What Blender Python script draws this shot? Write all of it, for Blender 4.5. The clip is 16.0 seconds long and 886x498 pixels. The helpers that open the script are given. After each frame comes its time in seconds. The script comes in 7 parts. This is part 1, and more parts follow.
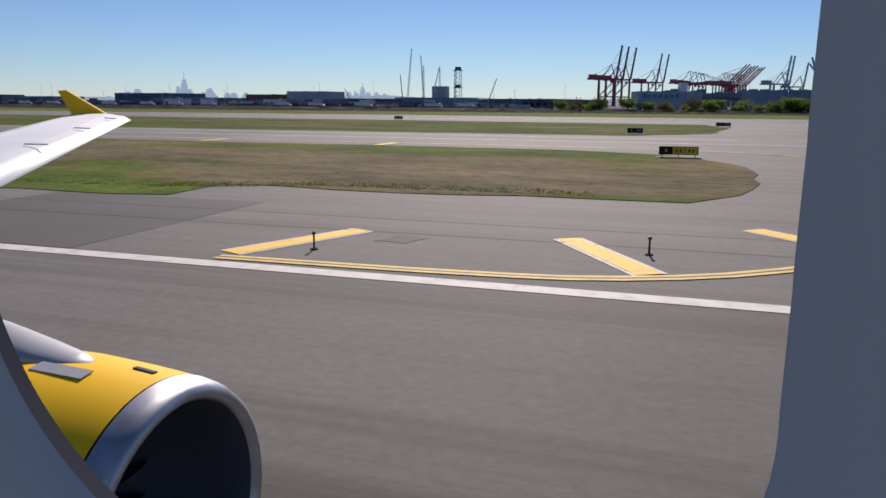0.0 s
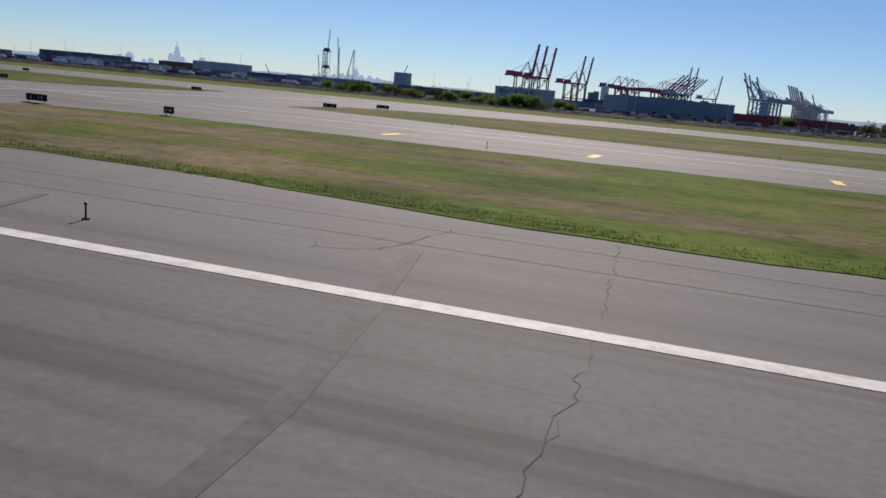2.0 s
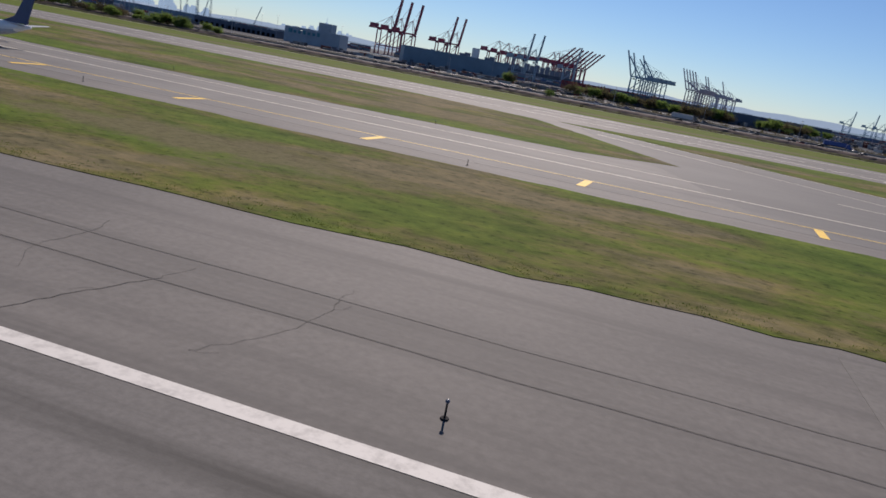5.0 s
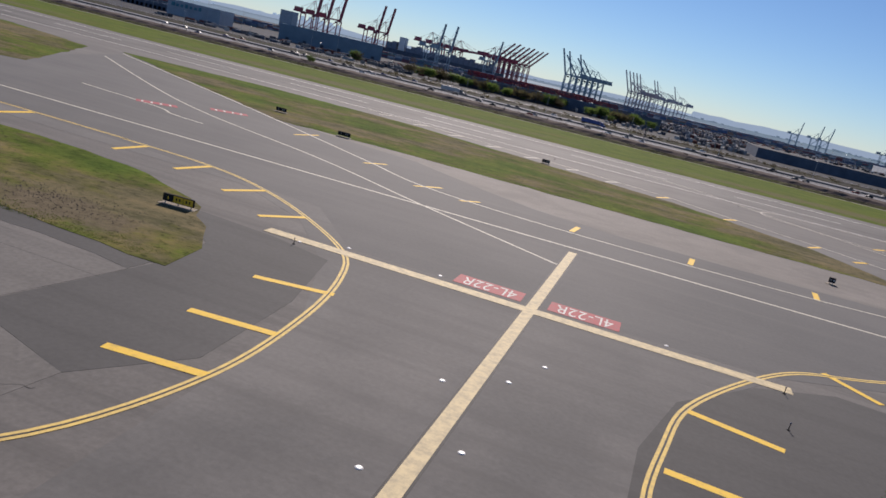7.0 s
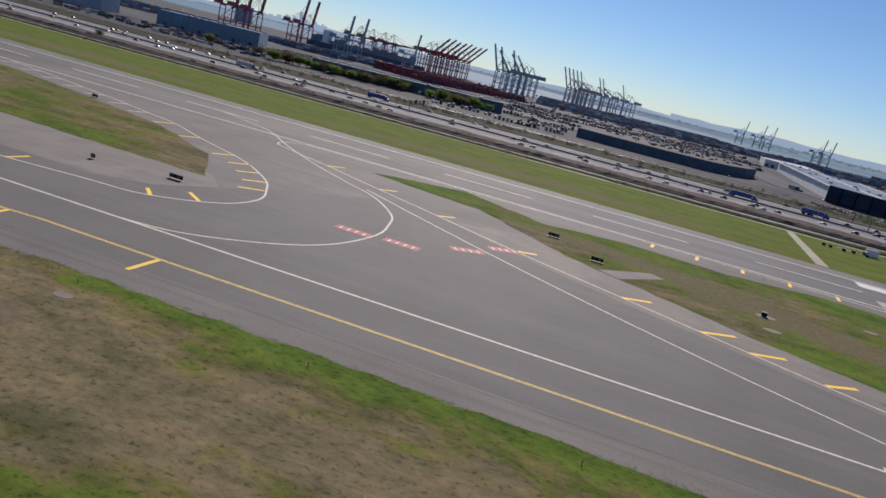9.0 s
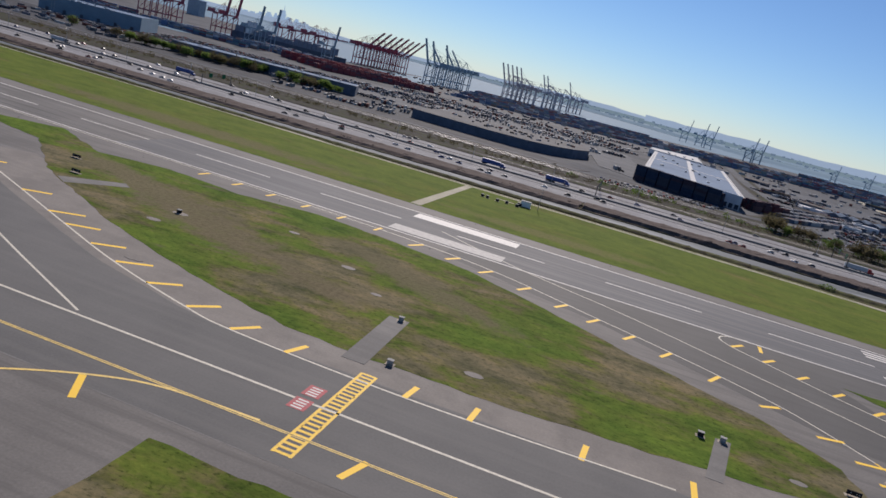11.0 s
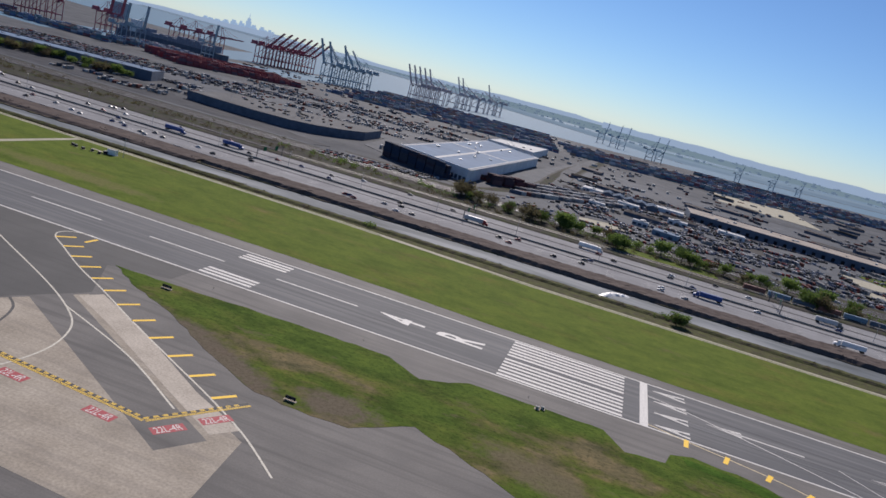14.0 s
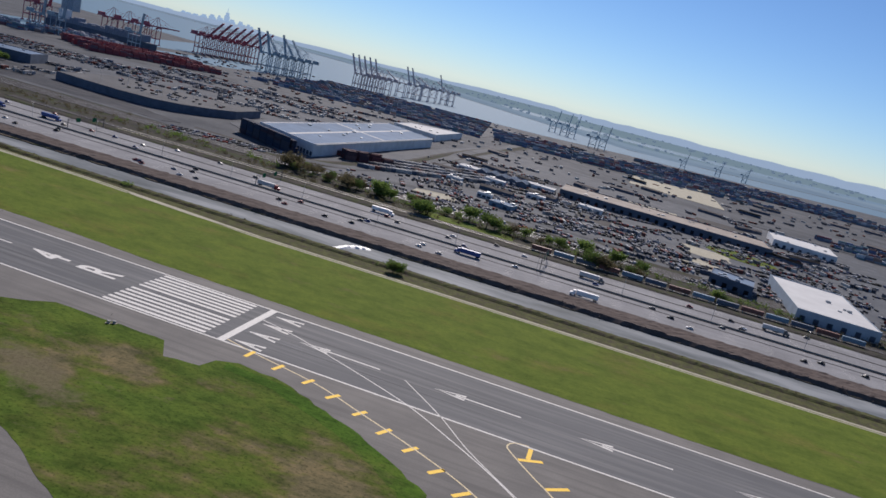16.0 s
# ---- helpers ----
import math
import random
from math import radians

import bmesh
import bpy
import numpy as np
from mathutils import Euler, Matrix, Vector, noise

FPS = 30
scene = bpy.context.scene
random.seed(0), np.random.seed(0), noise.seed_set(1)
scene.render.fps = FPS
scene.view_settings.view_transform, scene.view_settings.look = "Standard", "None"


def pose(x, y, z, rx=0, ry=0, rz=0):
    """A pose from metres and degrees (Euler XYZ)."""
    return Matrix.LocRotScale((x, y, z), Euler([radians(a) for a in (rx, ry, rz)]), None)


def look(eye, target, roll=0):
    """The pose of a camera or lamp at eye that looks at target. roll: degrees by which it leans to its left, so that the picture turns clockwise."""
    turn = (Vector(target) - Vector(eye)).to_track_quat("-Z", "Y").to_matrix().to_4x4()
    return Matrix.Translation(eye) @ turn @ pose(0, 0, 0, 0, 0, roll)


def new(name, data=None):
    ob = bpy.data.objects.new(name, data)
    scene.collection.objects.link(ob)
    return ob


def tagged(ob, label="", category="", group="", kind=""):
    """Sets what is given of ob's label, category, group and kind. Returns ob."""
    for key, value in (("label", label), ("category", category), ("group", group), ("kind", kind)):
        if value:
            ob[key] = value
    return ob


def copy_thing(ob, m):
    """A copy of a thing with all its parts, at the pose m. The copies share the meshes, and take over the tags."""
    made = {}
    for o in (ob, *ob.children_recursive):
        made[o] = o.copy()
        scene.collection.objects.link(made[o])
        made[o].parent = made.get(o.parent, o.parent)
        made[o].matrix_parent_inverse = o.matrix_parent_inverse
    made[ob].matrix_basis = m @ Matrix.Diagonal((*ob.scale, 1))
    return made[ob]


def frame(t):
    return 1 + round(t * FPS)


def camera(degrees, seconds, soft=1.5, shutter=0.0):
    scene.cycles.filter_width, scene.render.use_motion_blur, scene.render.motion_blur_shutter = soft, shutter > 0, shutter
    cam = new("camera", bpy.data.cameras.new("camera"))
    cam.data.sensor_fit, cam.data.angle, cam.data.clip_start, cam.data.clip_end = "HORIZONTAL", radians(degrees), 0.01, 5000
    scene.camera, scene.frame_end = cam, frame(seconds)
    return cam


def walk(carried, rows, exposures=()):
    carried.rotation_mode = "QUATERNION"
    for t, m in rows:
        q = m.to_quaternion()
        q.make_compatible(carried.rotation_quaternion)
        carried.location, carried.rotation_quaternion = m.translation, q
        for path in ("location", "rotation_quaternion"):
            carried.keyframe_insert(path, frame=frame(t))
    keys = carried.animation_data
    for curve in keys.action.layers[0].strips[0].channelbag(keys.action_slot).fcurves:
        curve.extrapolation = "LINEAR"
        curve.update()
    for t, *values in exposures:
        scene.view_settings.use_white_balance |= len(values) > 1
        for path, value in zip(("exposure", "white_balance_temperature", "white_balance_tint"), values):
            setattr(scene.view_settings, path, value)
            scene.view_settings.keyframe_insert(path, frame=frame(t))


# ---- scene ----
import itertools

# The place is built at K of its true size, since the camera flies past it at about 80 m/s.
# All numbers below are true metres; x runs along the runways, y away from the flight path, z up.
K = 0.45

# ---- camera ----
cam = camera(61.46, 16.0, soft=1.6)
PATH = [
    (0, (-1174.23, -2.08, 6.30), (-1203.73, 91.47, -13.14), 0.33),
    (0.5, (-1134.65, -1.41, 6.24), (-1164.30, 92.08, -13.24), 0.67),
    (1, (-1095.10, -0.75, 6.38), (-1124.66, 92.73, -13.32), 1.61),
    (1.5, (-1055.56, -0.16, 6.56), (-1084.71, 93.37, -13.50), 3.10),
    (2, (-1015.77, 0.35, 6.84), (-1044.13, 94.00, -13.83), 5.12),
    (2.5, (-975.79, 0.79, 7.24), (-1003.31, 94.52, -14.17), 6.66),
    (3, (-935.55, 1.19, 7.61), (-961.97, 95.03, -14.66), 7.81),
    (3.5, (-895.09, 1.46, 8.30), (-920.64, 95.34, -14.80), 8.66),
    (4, (-854.48, 1.60, 9.42), (-879.39, 95.48, -14.36), 9.22),
    (4.2, (-838.20, 1.62, 9.98), (-862.90, 95.48, -14.09), 9.45),
    (6.3, (-665.76, 0.96, 19.76), (-689.41, 94.94, -4.92), 12.01),
    (6.5, (-649.22, 0.95, 21.13), (-672.76, 94.98, -3.48), 12.36),
    (7, (-607.80, 0.97, 24.89), (-631.13, 95.10, 0.46), 13.14),
    (7.5, (-566.25, 1.09, 29.06), (-589.50, 95.28, 4.81), 13.42),
    (8, (-524.50, 1.31, 33.65), (-547.49, 95.60, 9.53), 13.80),
    (8.2, (-507.77, 1.43, 35.56), (-530.66, 95.72, 11.39), 13.80),
    (10.3, (-331.25, 2.98, 57.12), (-353.57, 97.49, 33.23), 14.01),
    (10.5, (-314.44, 3.30, 59.23), (-336.47, 97.87, 35.35), 14.34),
    (11, (-272.44, 4.23, 64.57), (-294.19, 98.91, 40.86), 14.55),
    (11.5, (-230.61, 5.48, 70.01), (-252.08, 100.29, 46.59), 14.63),
    (12, (-189.05, 7.08, 75.45), (-210.34, 102.02, 52.35), 14.83),
    (12.5, (-147.92, 9.08, 80.78), (-168.84, 104.17, 57.99), 14.84),
    (13, (-107.51, 11.50, 85.88), (-128.15, 106.71, 63.34), 14.82),
    (13.5, (-67.84, 14.15, 90.83), (-88.21, 109.48, 68.56), 14.72),
    (14, (-28.80, 16.80, 95.67), (-48.98, 112.25, 73.72), 14.67),
    (14.5, (9.78, 19.30, 100.45), (-10.01, 114.93, 78.91), 14.76),
    (15, (47.99, 21.59, 105.23), (28.49, 117.32, 83.89), 14.77),
    (15.5, (85.99, 23.74, 110.03), (66.68, 119.44, 88.40), 14.41),
    (16, (123.92, 25.85, 114.83), (104.81, 121.43, 92.50), 14.30),
]
walk(cam, [(t, look(Vector(e) * K, Vector(g) * K, roll)) for t, e, g, roll in PATH],
     exposures=[(0.0, 0.12, 6480, 20), (9.0, 0.11, 6380, 18), (16.0, 0.18, 6150, 17)])

# ---- light ----
SUN_WAY = Vector((-0.2, 1.0, 0.66)).normalized()      # towards the sun
sun_lamp = new("sun", bpy.data.lights.new("sun", "SUN"))
sun_lamp.data.energy, sun_lamp.data.angle, sun_lamp.data.color = 5.0, radians(0.5), (1.0, 0.915, 0.79)
sun_lamp.matrix_world = look(SUN_WAY * 50, (0, 0, 0))
world = bpy.data.worlds.new("sky")
scene.world = world
world.use_nodes = True
wn = world.node_tree.nodes
sky = wn.new("ShaderNodeTexSky")
sky.sky_type, sky.sun_disc = "NISHITA", False
sky.sun_elevation = math.asin(SUN_WAY.z)
sky.sun_rotation = math.atan2(SUN_WAY.x, SUN_WAY.y)
sky.air_density, sky.dust_density, sky.ozone_density = 0.85, 0.0, 4.0
wn["Background"].inputs["Strength"].default_value = 0.066
clear = wn.new("ShaderNodeMix")
clear.data_type, clear.blend_type = "RGBA", "MULTIPLY"
clear.inputs[0].default_value, clear.inputs[7].default_value = 1.0, (0.83, 0.96, 1.08, 1)
world.node_tree.links.new(sky.outputs[0], clear.inputs[6])
world.node_tree.links.new(clear.outputs[2], wn["Background"].inputs["Color"])


# ---- materials ----
def shader(name, rough=0.8, metal=0.0, spec=0.3):
    m = bpy.data.materials.new(name)
    m.use_nodes = True
    b = m.node_tree.nodes["Principled BSDF"]
    b.inputs["Roughness"].default_value, b.inputs["Metallic"].default_value = rough, metal
    b.inputs["Specular IOR Level"].default_value = spec
    return m, m.node_tree.nodes, m.node_tree.links, b


def noise_node(n, l, size, stretch=(1, 1, 1), detail=5.0, rough=0.6):
    """Noise whose spots are about size metres across (true size), stretched along the axes."""
    g, v, t = n.new("ShaderNodeNewGeometry"), n.new("ShaderNodeVectorMath"), n.new("ShaderNodeTexNoise")
    v.operation = "MULTIPLY"
    v.inputs[1].default_value = [s / (size * K) for s in stretch]
    t.inputs["Scale"].default_value, t.inputs["Detail"].default_value, t.inputs["Roughness"].default_value = 1.0, detail, rough
    l.new(g.outputs["Position"], v.inputs[0])
    l.new(v.outputs[0], t.inputs["Vector"])
    return t.outputs["Fac"]


def ramp(n, l, fac, stops):
    r = n.new("ShaderNodeValToRGB")
    e = r.color_ramp.elements
    while len(e) < len(stops):
        e.new(0.5)
    for k, (p, c) in enumerate(stops):
        e[k].position, e[k].color = p, (*c, 1)
    l.new(fac, r.inputs["Fac"])
    return r.outputs["Color"]


def blend(n, l, a, b, fac, mode="MIX"):
    x = n.new("ShaderNodeMix")
    x.data_type, x.blend_type = "RGBA", mode
    for socket, value in ((x.inputs[0], fac), (x.inputs[6], a), (x.inputs[7], b)):
        if isinstance(value, (int, float)):
            socket.default_value = value
        elif isinstance(value, tuple):
            socket.default_value = (*value, 1)
        else:
            l.new(value, socket)
    return x.outputs[2]


def bumped(n, l, b, fac, depth, strength=0.5):
    u = n.new("ShaderNodeBump")
    u.inputs["Strength"].default_value, u.inputs["Distance"].default_value = strength, depth * K
    l.new(fac, u.inputs["Height"])
    l.new(u.outputs[0], b.inputs["Normal"])


def grained(name, dark, light, big=30.0, small=0.6, rough=0.85, streak=0.0, streak_colour=(0.02, 0.02, 0.02), bump=0.02, metal=0.0, spec=0.3, tint=None, grain=0.35, soft=0.055):
    """A rough surface: large patches, fine grain, and optional streaks along the runway."""
    m, n, l, b = shader(name, rough, metal, spec)
    c = ramp(n, l, noise_node(n, l, big), [(0.3, dark), (0.7, light)])
    if tint:
        c = blend(n, l, c, tint, ramp(n, l, noise_node(n, l, big * 0.8, detail=8.0, rough=0.65), [(0.535 - soft, (0, 0, 0)), (0.545 + soft, (0.9, 0.9, 0.9))]))
    fine = noise_node(n, l, small, detail=3.0)
    c = blend(n, l, c, ramp(n, l, fine, [(0.25, (1 - grain,) * 3), (0.75, (1 + grain * 0.7,) * 3)]), 0.8, "MULTIPLY")
    if streak:
        s = ramp(n, l, noise_node(n, l, 3.0, (0.035, 1, 1), 6.0), [(0.47, (0, 0, 0)), (0.66, (streak, streak, streak))])
        c = blend(n, l, c, streak_colour, s)
    l.new(c, b.inputs["Base Color"])
    bumped(n, l, b, fine, bump)
    return m


def plain(name, colour, rough=0.5, metal=0.0, spec=0.4, vary=0.12, size=1.5):
    """A painted or coated surface with slight uneven tone."""
    m, n, l, b = shader(name, rough, metal, spec)
    v = ramp(n, l, noise_node(n, l, size, detail=6.0), [(0.3, (1 - vary,) * 3), (0.7, (1 + vary * 0.5,) * 3)])
    l.new(blend(n, l, colour, v, 1.0, "MULTIPLY"), b.inputs["Base Color"])
    return m


def worn_paint(name, colour, under, wear=0.5, size=0.9):
    """Road paint that has worn through to the pavement in spots."""
    m, n, l, b = shader(name, 0.75)
    f = ramp(n, l, noise_node(n, l, size, detail=8.0, rough=0.7), [(wear - 0.16, (1, 1, 1)), (wear + 0.2, (0.25, 0.25, 0.25))])
    l.new(blend(n, l, under, colour, f), b.inputs["Base Color"])
    return m


def leafy(name, dark, light, size):
    """Thin leaves or blades that let part of the light through."""
    m = grained(name, dark, light, size, 0.5, 0.8, bump=0.0, spec=0.15)
    n, l = m.node_tree.nodes, m.node_tree.links
    b, o = n["Principled BSDF"], n["Material Output"]
    tr, mix = n.new("ShaderNodeBsdfTranslucent"), n.new("ShaderNodeMixShader")
    l.new(b.inputs["Base Color"].links[0].from_socket, tr.inputs["Color"])
    mix.inputs["Fac"].default_value = 0.5
    l.new(b.outputs[0], mix.inputs[1])
    l.new(tr.outputs[0], mix.inputs[2])
    l.new(mix.outputs[0], o.inputs["Surface"])
    return m


def worn_spot(n, l, x, y, rx, ry, turn, uneven):
    """A mask that is 1 inside an uneven ellipse on the ground."""
    g, m, ln, a, r = n.new("ShaderNodeNewGeometry"), n.new("ShaderNodeMapping"), n.new("ShaderNodeVectorMath"), n.new("ShaderNodeMath"), n.new("ShaderNodeMath")
    m.vector_type = "TEXTURE"
    m.inputs["Location"].default_value, m.inputs["Rotation"].default_value = (x * K, y * K, 0), (0, 0, radians(turn))
    m.inputs["Scale"].default_value = (rx * K, ry * K, 1000)
    l.new(g.outputs["Position"], m.inputs["Vector"])
    ln.operation = "LENGTH"
    l.new(m.outputs[0], ln.inputs[0])
    a.operation, r.operation = "MULTIPLY_ADD", "SUBTRACT"
    l.new(uneven, a.inputs[0])
    a.inputs[1].default_value, a.inputs[2].default_value = 2.2, -0.1
    l.new(a.outputs[0], r.inputs[0])
    l.new(ln.outputs["Value"], r.inputs[1])
    return ramp(n, l, r.outputs[0], [(0.0, (0, 0, 0)), (0.5, (0.9, 0.9, 0.9))])


def turf_cover(name, dry, olive, green, lush, soil=(), rough=1.0):
    """Turf: dry thatch, olive blades and lush green patches, greener in belts beside the pavement where water runs off."""
    m, n, l, b = shader(name, 0.95, spec=0.03)
    g, sep = n.new("ShaderNodeNewGeometry"), n.new("ShaderNodeSeparateXYZ")
    l.new(g.outputs["Position"], sep.inputs[0])
    belt = n.new("ShaderNodeMath")
    belt.operation, belt.inputs[1].default_value = "MULTIPLY", 1.0 / (300.0 * K)
    l.new(sep.outputs["Y"], belt.inputs[0])
    grow = ramp(n, l, belt.outputs[0], [(k / 300.0, (v, v, v)) for k, v in ((36, 0.2), (42, 0.19), (50, 0.02), (80, -0.02), (93, 0.1), (148, 0.12), (166, 0.0), (228, 0.02), (246, 0.12))])
    patch = noise_node(n, l, 27.0, (0.6, 1, 1), 9.0, 0.66)
    add = n.new("ShaderNodeMath")
    add.operation = "ADD"
    l.new(patch, add.inputs[0])
    l.new(grow, add.inputs[1])
    c = ramp(n, l, add.outputs[0], [(0.44 - lush, dry), (0.49 - lush, olive), (0.535 - lush, green), (0.62 - lush, (green[0] * 0.9, green[1] * 1.05, green[2] * 0.9))])
    mid = noise_node(n, l, 2.2, (0.7, 1, 1), 6.0, 0.75)
    c = blend(n, l, c, ramp(n, l, mid, [(0.3, (0.62, 0.66, 0.62)), (0.5, (0.98, 0.98, 0.98)), (0.72, (1.32, 1.26, 1.2))]), 0.95 * rough, "MULTIPLY")
    weeds = noise_node(n, l, 11.0, (0.55, 1.1, 1), 8.0, 0.72)
    c = blend(n, l, c, ramp(n, l, weeds, [(0.36, (0.52, 0.6, 0.55)), (0.5, (1.0, 1.0, 1.0)), (0.64, (1.36, 1.26, 1.2))]), 0.9 * rough, "MULTIPLY")
    clump = noise_node(n, l, 0.9, (0.8, 1, 1), 3.0, 0.6)
    c = blend(n, l, c, ramp(n, l, clump, [(0.33, (0.45, 0.5, 0.45)), (0.43, (1.0, 1.0, 1.0)), (0.7, (1.12, 1.1, 1.08))]), 0.85 * rough, "MULTIPLY")
    bare = noise_node(n, l, 17.0, (0.5, 1.0, 1), 9.0, 0.74)
    c = blend(n, l, c, tuple(v * 0.92 for v in dry), ramp(n, l, bare, [(0.58, (0, 0, 0)), (0.66, (0.75, 0.75, 0.75))]))
    for x, y, rx, ry, turn, tone in soil:
        crumb = ramp(n, l, noise_node(n, l, 1.3, detail=9.0, rough=0.82), [(0.32, tuple(v * 0.5 for v in tone)), (0.5, tone), (0.68, tuple(v * 1.28 for v in tone))])
        c = blend(n, l, c, crumb, worn_spot(n, l, x, y, rx, ry, turn, noise_node(n, l, 7.0, detail=9.0, rough=0.72)))
    l.new(c, b.inputs["Base Color"])
    bumped(n, l, b, mid, 0.25)
    return m


ASPHALT = grained("asphalt_shoulder", (0.105, 0.1, 0.095), (0.165, 0.155, 0.143), 26, 0.5, streak=0.75, streak_colour=(0.082, 0.078, 0.074), grain=0.22)
RUNWAY = grained("asphalt_runway", (0.1, 0.096, 0.09), (0.16, 0.153, 0.145), 45, 0.35, streak=0.8, streak_colour=(0.045, 0.043, 0.04), grain=0.22)
RUNWAY_DARK = grained("asphalt_runway_dark", (0.072, 0.075, 0.081), (0.106, 0.109, 0.115), 60, 0.4, streak=0.6, streak_colour=(0.17, 0.168, 0.165), grain=0.18)
TAXI = grained("asphalt_taxiway", (0.128, 0.124, 0.118), (0.172, 0.165, 0.155), 30, 0.5, streak=0.5, streak_colour=(0.09, 0.087, 0.083), grain=0.16, tint=(0.105, 0.103, 0.1), soft=0.09)
TAXI_DARK = grained("asphalt_taxiway_renewed", (0.088, 0.088, 0.087), (0.122, 0.12, 0.116), 24, 0.5, streak=0.4, streak_colour=(0.135, 0.13, 0.124), grain=0.16)
SHOULDER = grained("asphalt_pale_shoulder", (0.165, 0.15, 0.133), (0.215, 0.196, 0.176), 16, 0.5, streak=0.35, streak_colour=(0.125, 0.116, 0.106), grain=0.2, tint=(0.14, 0.128, 0.116), soft=0.08)
BROWN = grained("asphalt_weathered", (0.117, 0.111, 0.103), (0.172, 0.163, 0.151), 18, 0.5, streak=0.25, streak_colour=(0.092, 0.087, 0.081), grain=0.25)
DARK = grained("asphalt_fresh", (0.066, 0.065, 0.063), (0.09, 0.088, 0.085), 25, 0.5, streak=0.2, grain=0.16)
CONCRETE = grained("concrete_slab", (0.3, 0.262, 0.21), (0.42, 0.372, 0.305), 14, 0.7, streak=0.4, streak_colour=(0.2, 0.18, 0.16), spec=0.04)
GRASS = turf_cover("mown_grass", (0.15, 0.13, 0.074), (0.124, 0.117, 0.044), (0.094, 0.122, 0.024), -0.022, [(-668, 66.5, 15, 5.5, 0, (0.14, 0.115, 0.078)), (-730, 62, 22, 6, 0, (0.138, 0.118, 0.07)), (-820, 70, 30, 8, 0, (0.135, 0.12, 0.065))])
FIELD_GRASS = turf_cover("field_grass", (0.142, 0.125, 0.074), (0.118, 0.113, 0.046), (0.092, 0.127, 0.023), -0.024, [(-400, 207, 62, 15, -24, (0.138, 0.118, 0.072)), (-345, 184, 20, 7, -15, (0.136, 0.115, 0.07)), (-440, 226, 40, 9, -20, (0.142, 0.125, 0.072)), (-325, 212, 46, 9, -28, (0.13, 0.116, 0.066))])
DRY_GRASS = turf_cover("dry_grass", (0.154, 0.131, 0.078), (0.128, 0.118, 0.048), (0.09, 0.125, 0.024), -0.055, [(-546, 63, 14, 8.5, 20, (0.138, 0.112, 0.084)), (-539.3, 69.2, 3.4, 1.4, 20, (0.3, 0.25, 0.21)), (-566, 60, 13, 7, 25, (0.128, 0.108, 0.072)), (-572, 73, 5, 2.2, 40, (0.115, 0.1, 0.07)), (-572, 56, 6, 7, 30, (0.14, 0.117, 0.09)), (-520, 72, 16, 7, 0, (0.14, 0.115, 0.08))])
GREEN = turf_cover("lush_grass", (0.135, 0.115, 0.062), (0.1, 0.102, 0.034), (0.076, 0.102, 0.02), 0.025, [(-128, 208, 42, 8, -28, (0.13, 0.104, 0.08)), (-86, 203, 14, 10, 0, (0.13, 0.105, 0.08)), (-25, 205, 26, 9, -25, (0.135, 0.115, 0.07))])
GRASS_FAR = turf_cover("outer_grass", (0.142, 0.132, 0.05), (0.126, 0.13, 0.036), (0.11, 0.128, 0.026), 0.03, [(-500, 350, 120, 15, 0, (0.135, 0.124, 0.06)), (-300, 345, 60, 10, 0, (0.142, 0.14, 0.052)), (-760, 352, 130, 15, 0, (0.135, 0.126, 0.06)), (-1000, 350, 90, 14, 0, (0.132, 0.126, 0.06))], 0.62)
LAND = grained("waste_ground", (0.066, 0.071, 0.079), (0.13, 0.134, 0.141), 70, 2.0, 0.9, bump=0.1, spec=0.04)
BANK_GRASS = grained("bank_grass", (0.06, 0.066, 0.03), (0.115, 0.118, 0.05), 6, 0.7, 0.95, bump=0.4, tint=(0.07, 0.06, 0.045), spec=0.03)
EARTH = grained("dry_reed_bank", (0.085, 0.068, 0.052), (0.155, 0.127, 0.098), 14, 0.9, 0.95, bump=0.5, tint=(0.06, 0.068, 0.028), spec=0.04)
SCRUBLAND = grained("scrub_verge", (0.04, 0.038, 0.034), (0.078, 0.071, 0.062), 16, 0.9, 0.95, bump=0.5, tint=(0.05, 0.06, 0.026), spec=0.03)
ROADWAY = grained("motorway_concrete", (0.205, 0.205, 0.212), (0.29, 0.29, 0.296), 30, 0.8, streak=0.5, streak_colour=(0.15, 0.15, 0.157), spec=0.04)
DUST = grained("gravel_track", (0.33, 0.31, 0.24), (0.44, 0.41, 0.32), 9, 0.6, spec=0.04)
WORN_WHITE = worn_paint("worn_white_paint", (0.4, 0.39, 0.37), (0.16, 0.155, 0.15), 0.5, 2.0)
WHITE = worn_paint("white_paint", (0.62, 0.6, 0.56), (0.2, 0.19, 0.18), 0.62)
YELLOW = worn_paint("yellow_paint", (0.82, 0.53, 0.06), (0.15, 0.14, 0.12), 0.66)
CLEAR_YELLOW = worn_paint("clear_yellow_paint", (0.84, 0.53, 0.045), (0.15, 0.14, 0.12), 0.8)
FADED = worn_paint("faded_line_paint", (0.6, 0.565, 0.47), (0.17, 0.16, 0.14), 0.58)
RIM_GRASS = turf_cover("rim_grass", (0.1, 0.1, 0.04), (0.075, 0.1, 0.024), (0.062, 0.105, 0.016), 0.03)
LINE_YELLOW = worn_paint("worn_yellow_paint", (0.76, 0.54, 0.15), (0.2, 0.18, 0.15), 0.6)
CREAM = worn_paint("faded_yellow_paint", (0.66, 0.54, 0.31), (0.2, 0.18, 0.15), 0.56)
RED = worn_paint("red_paint", (0.36, 0.05, 0.06), (0.15, 0.12, 0.12), 0.62)
BLACK = worn_paint("black_paint", (0.03, 0.03, 0.03), (0.08, 0.08, 0.08), 0.6)
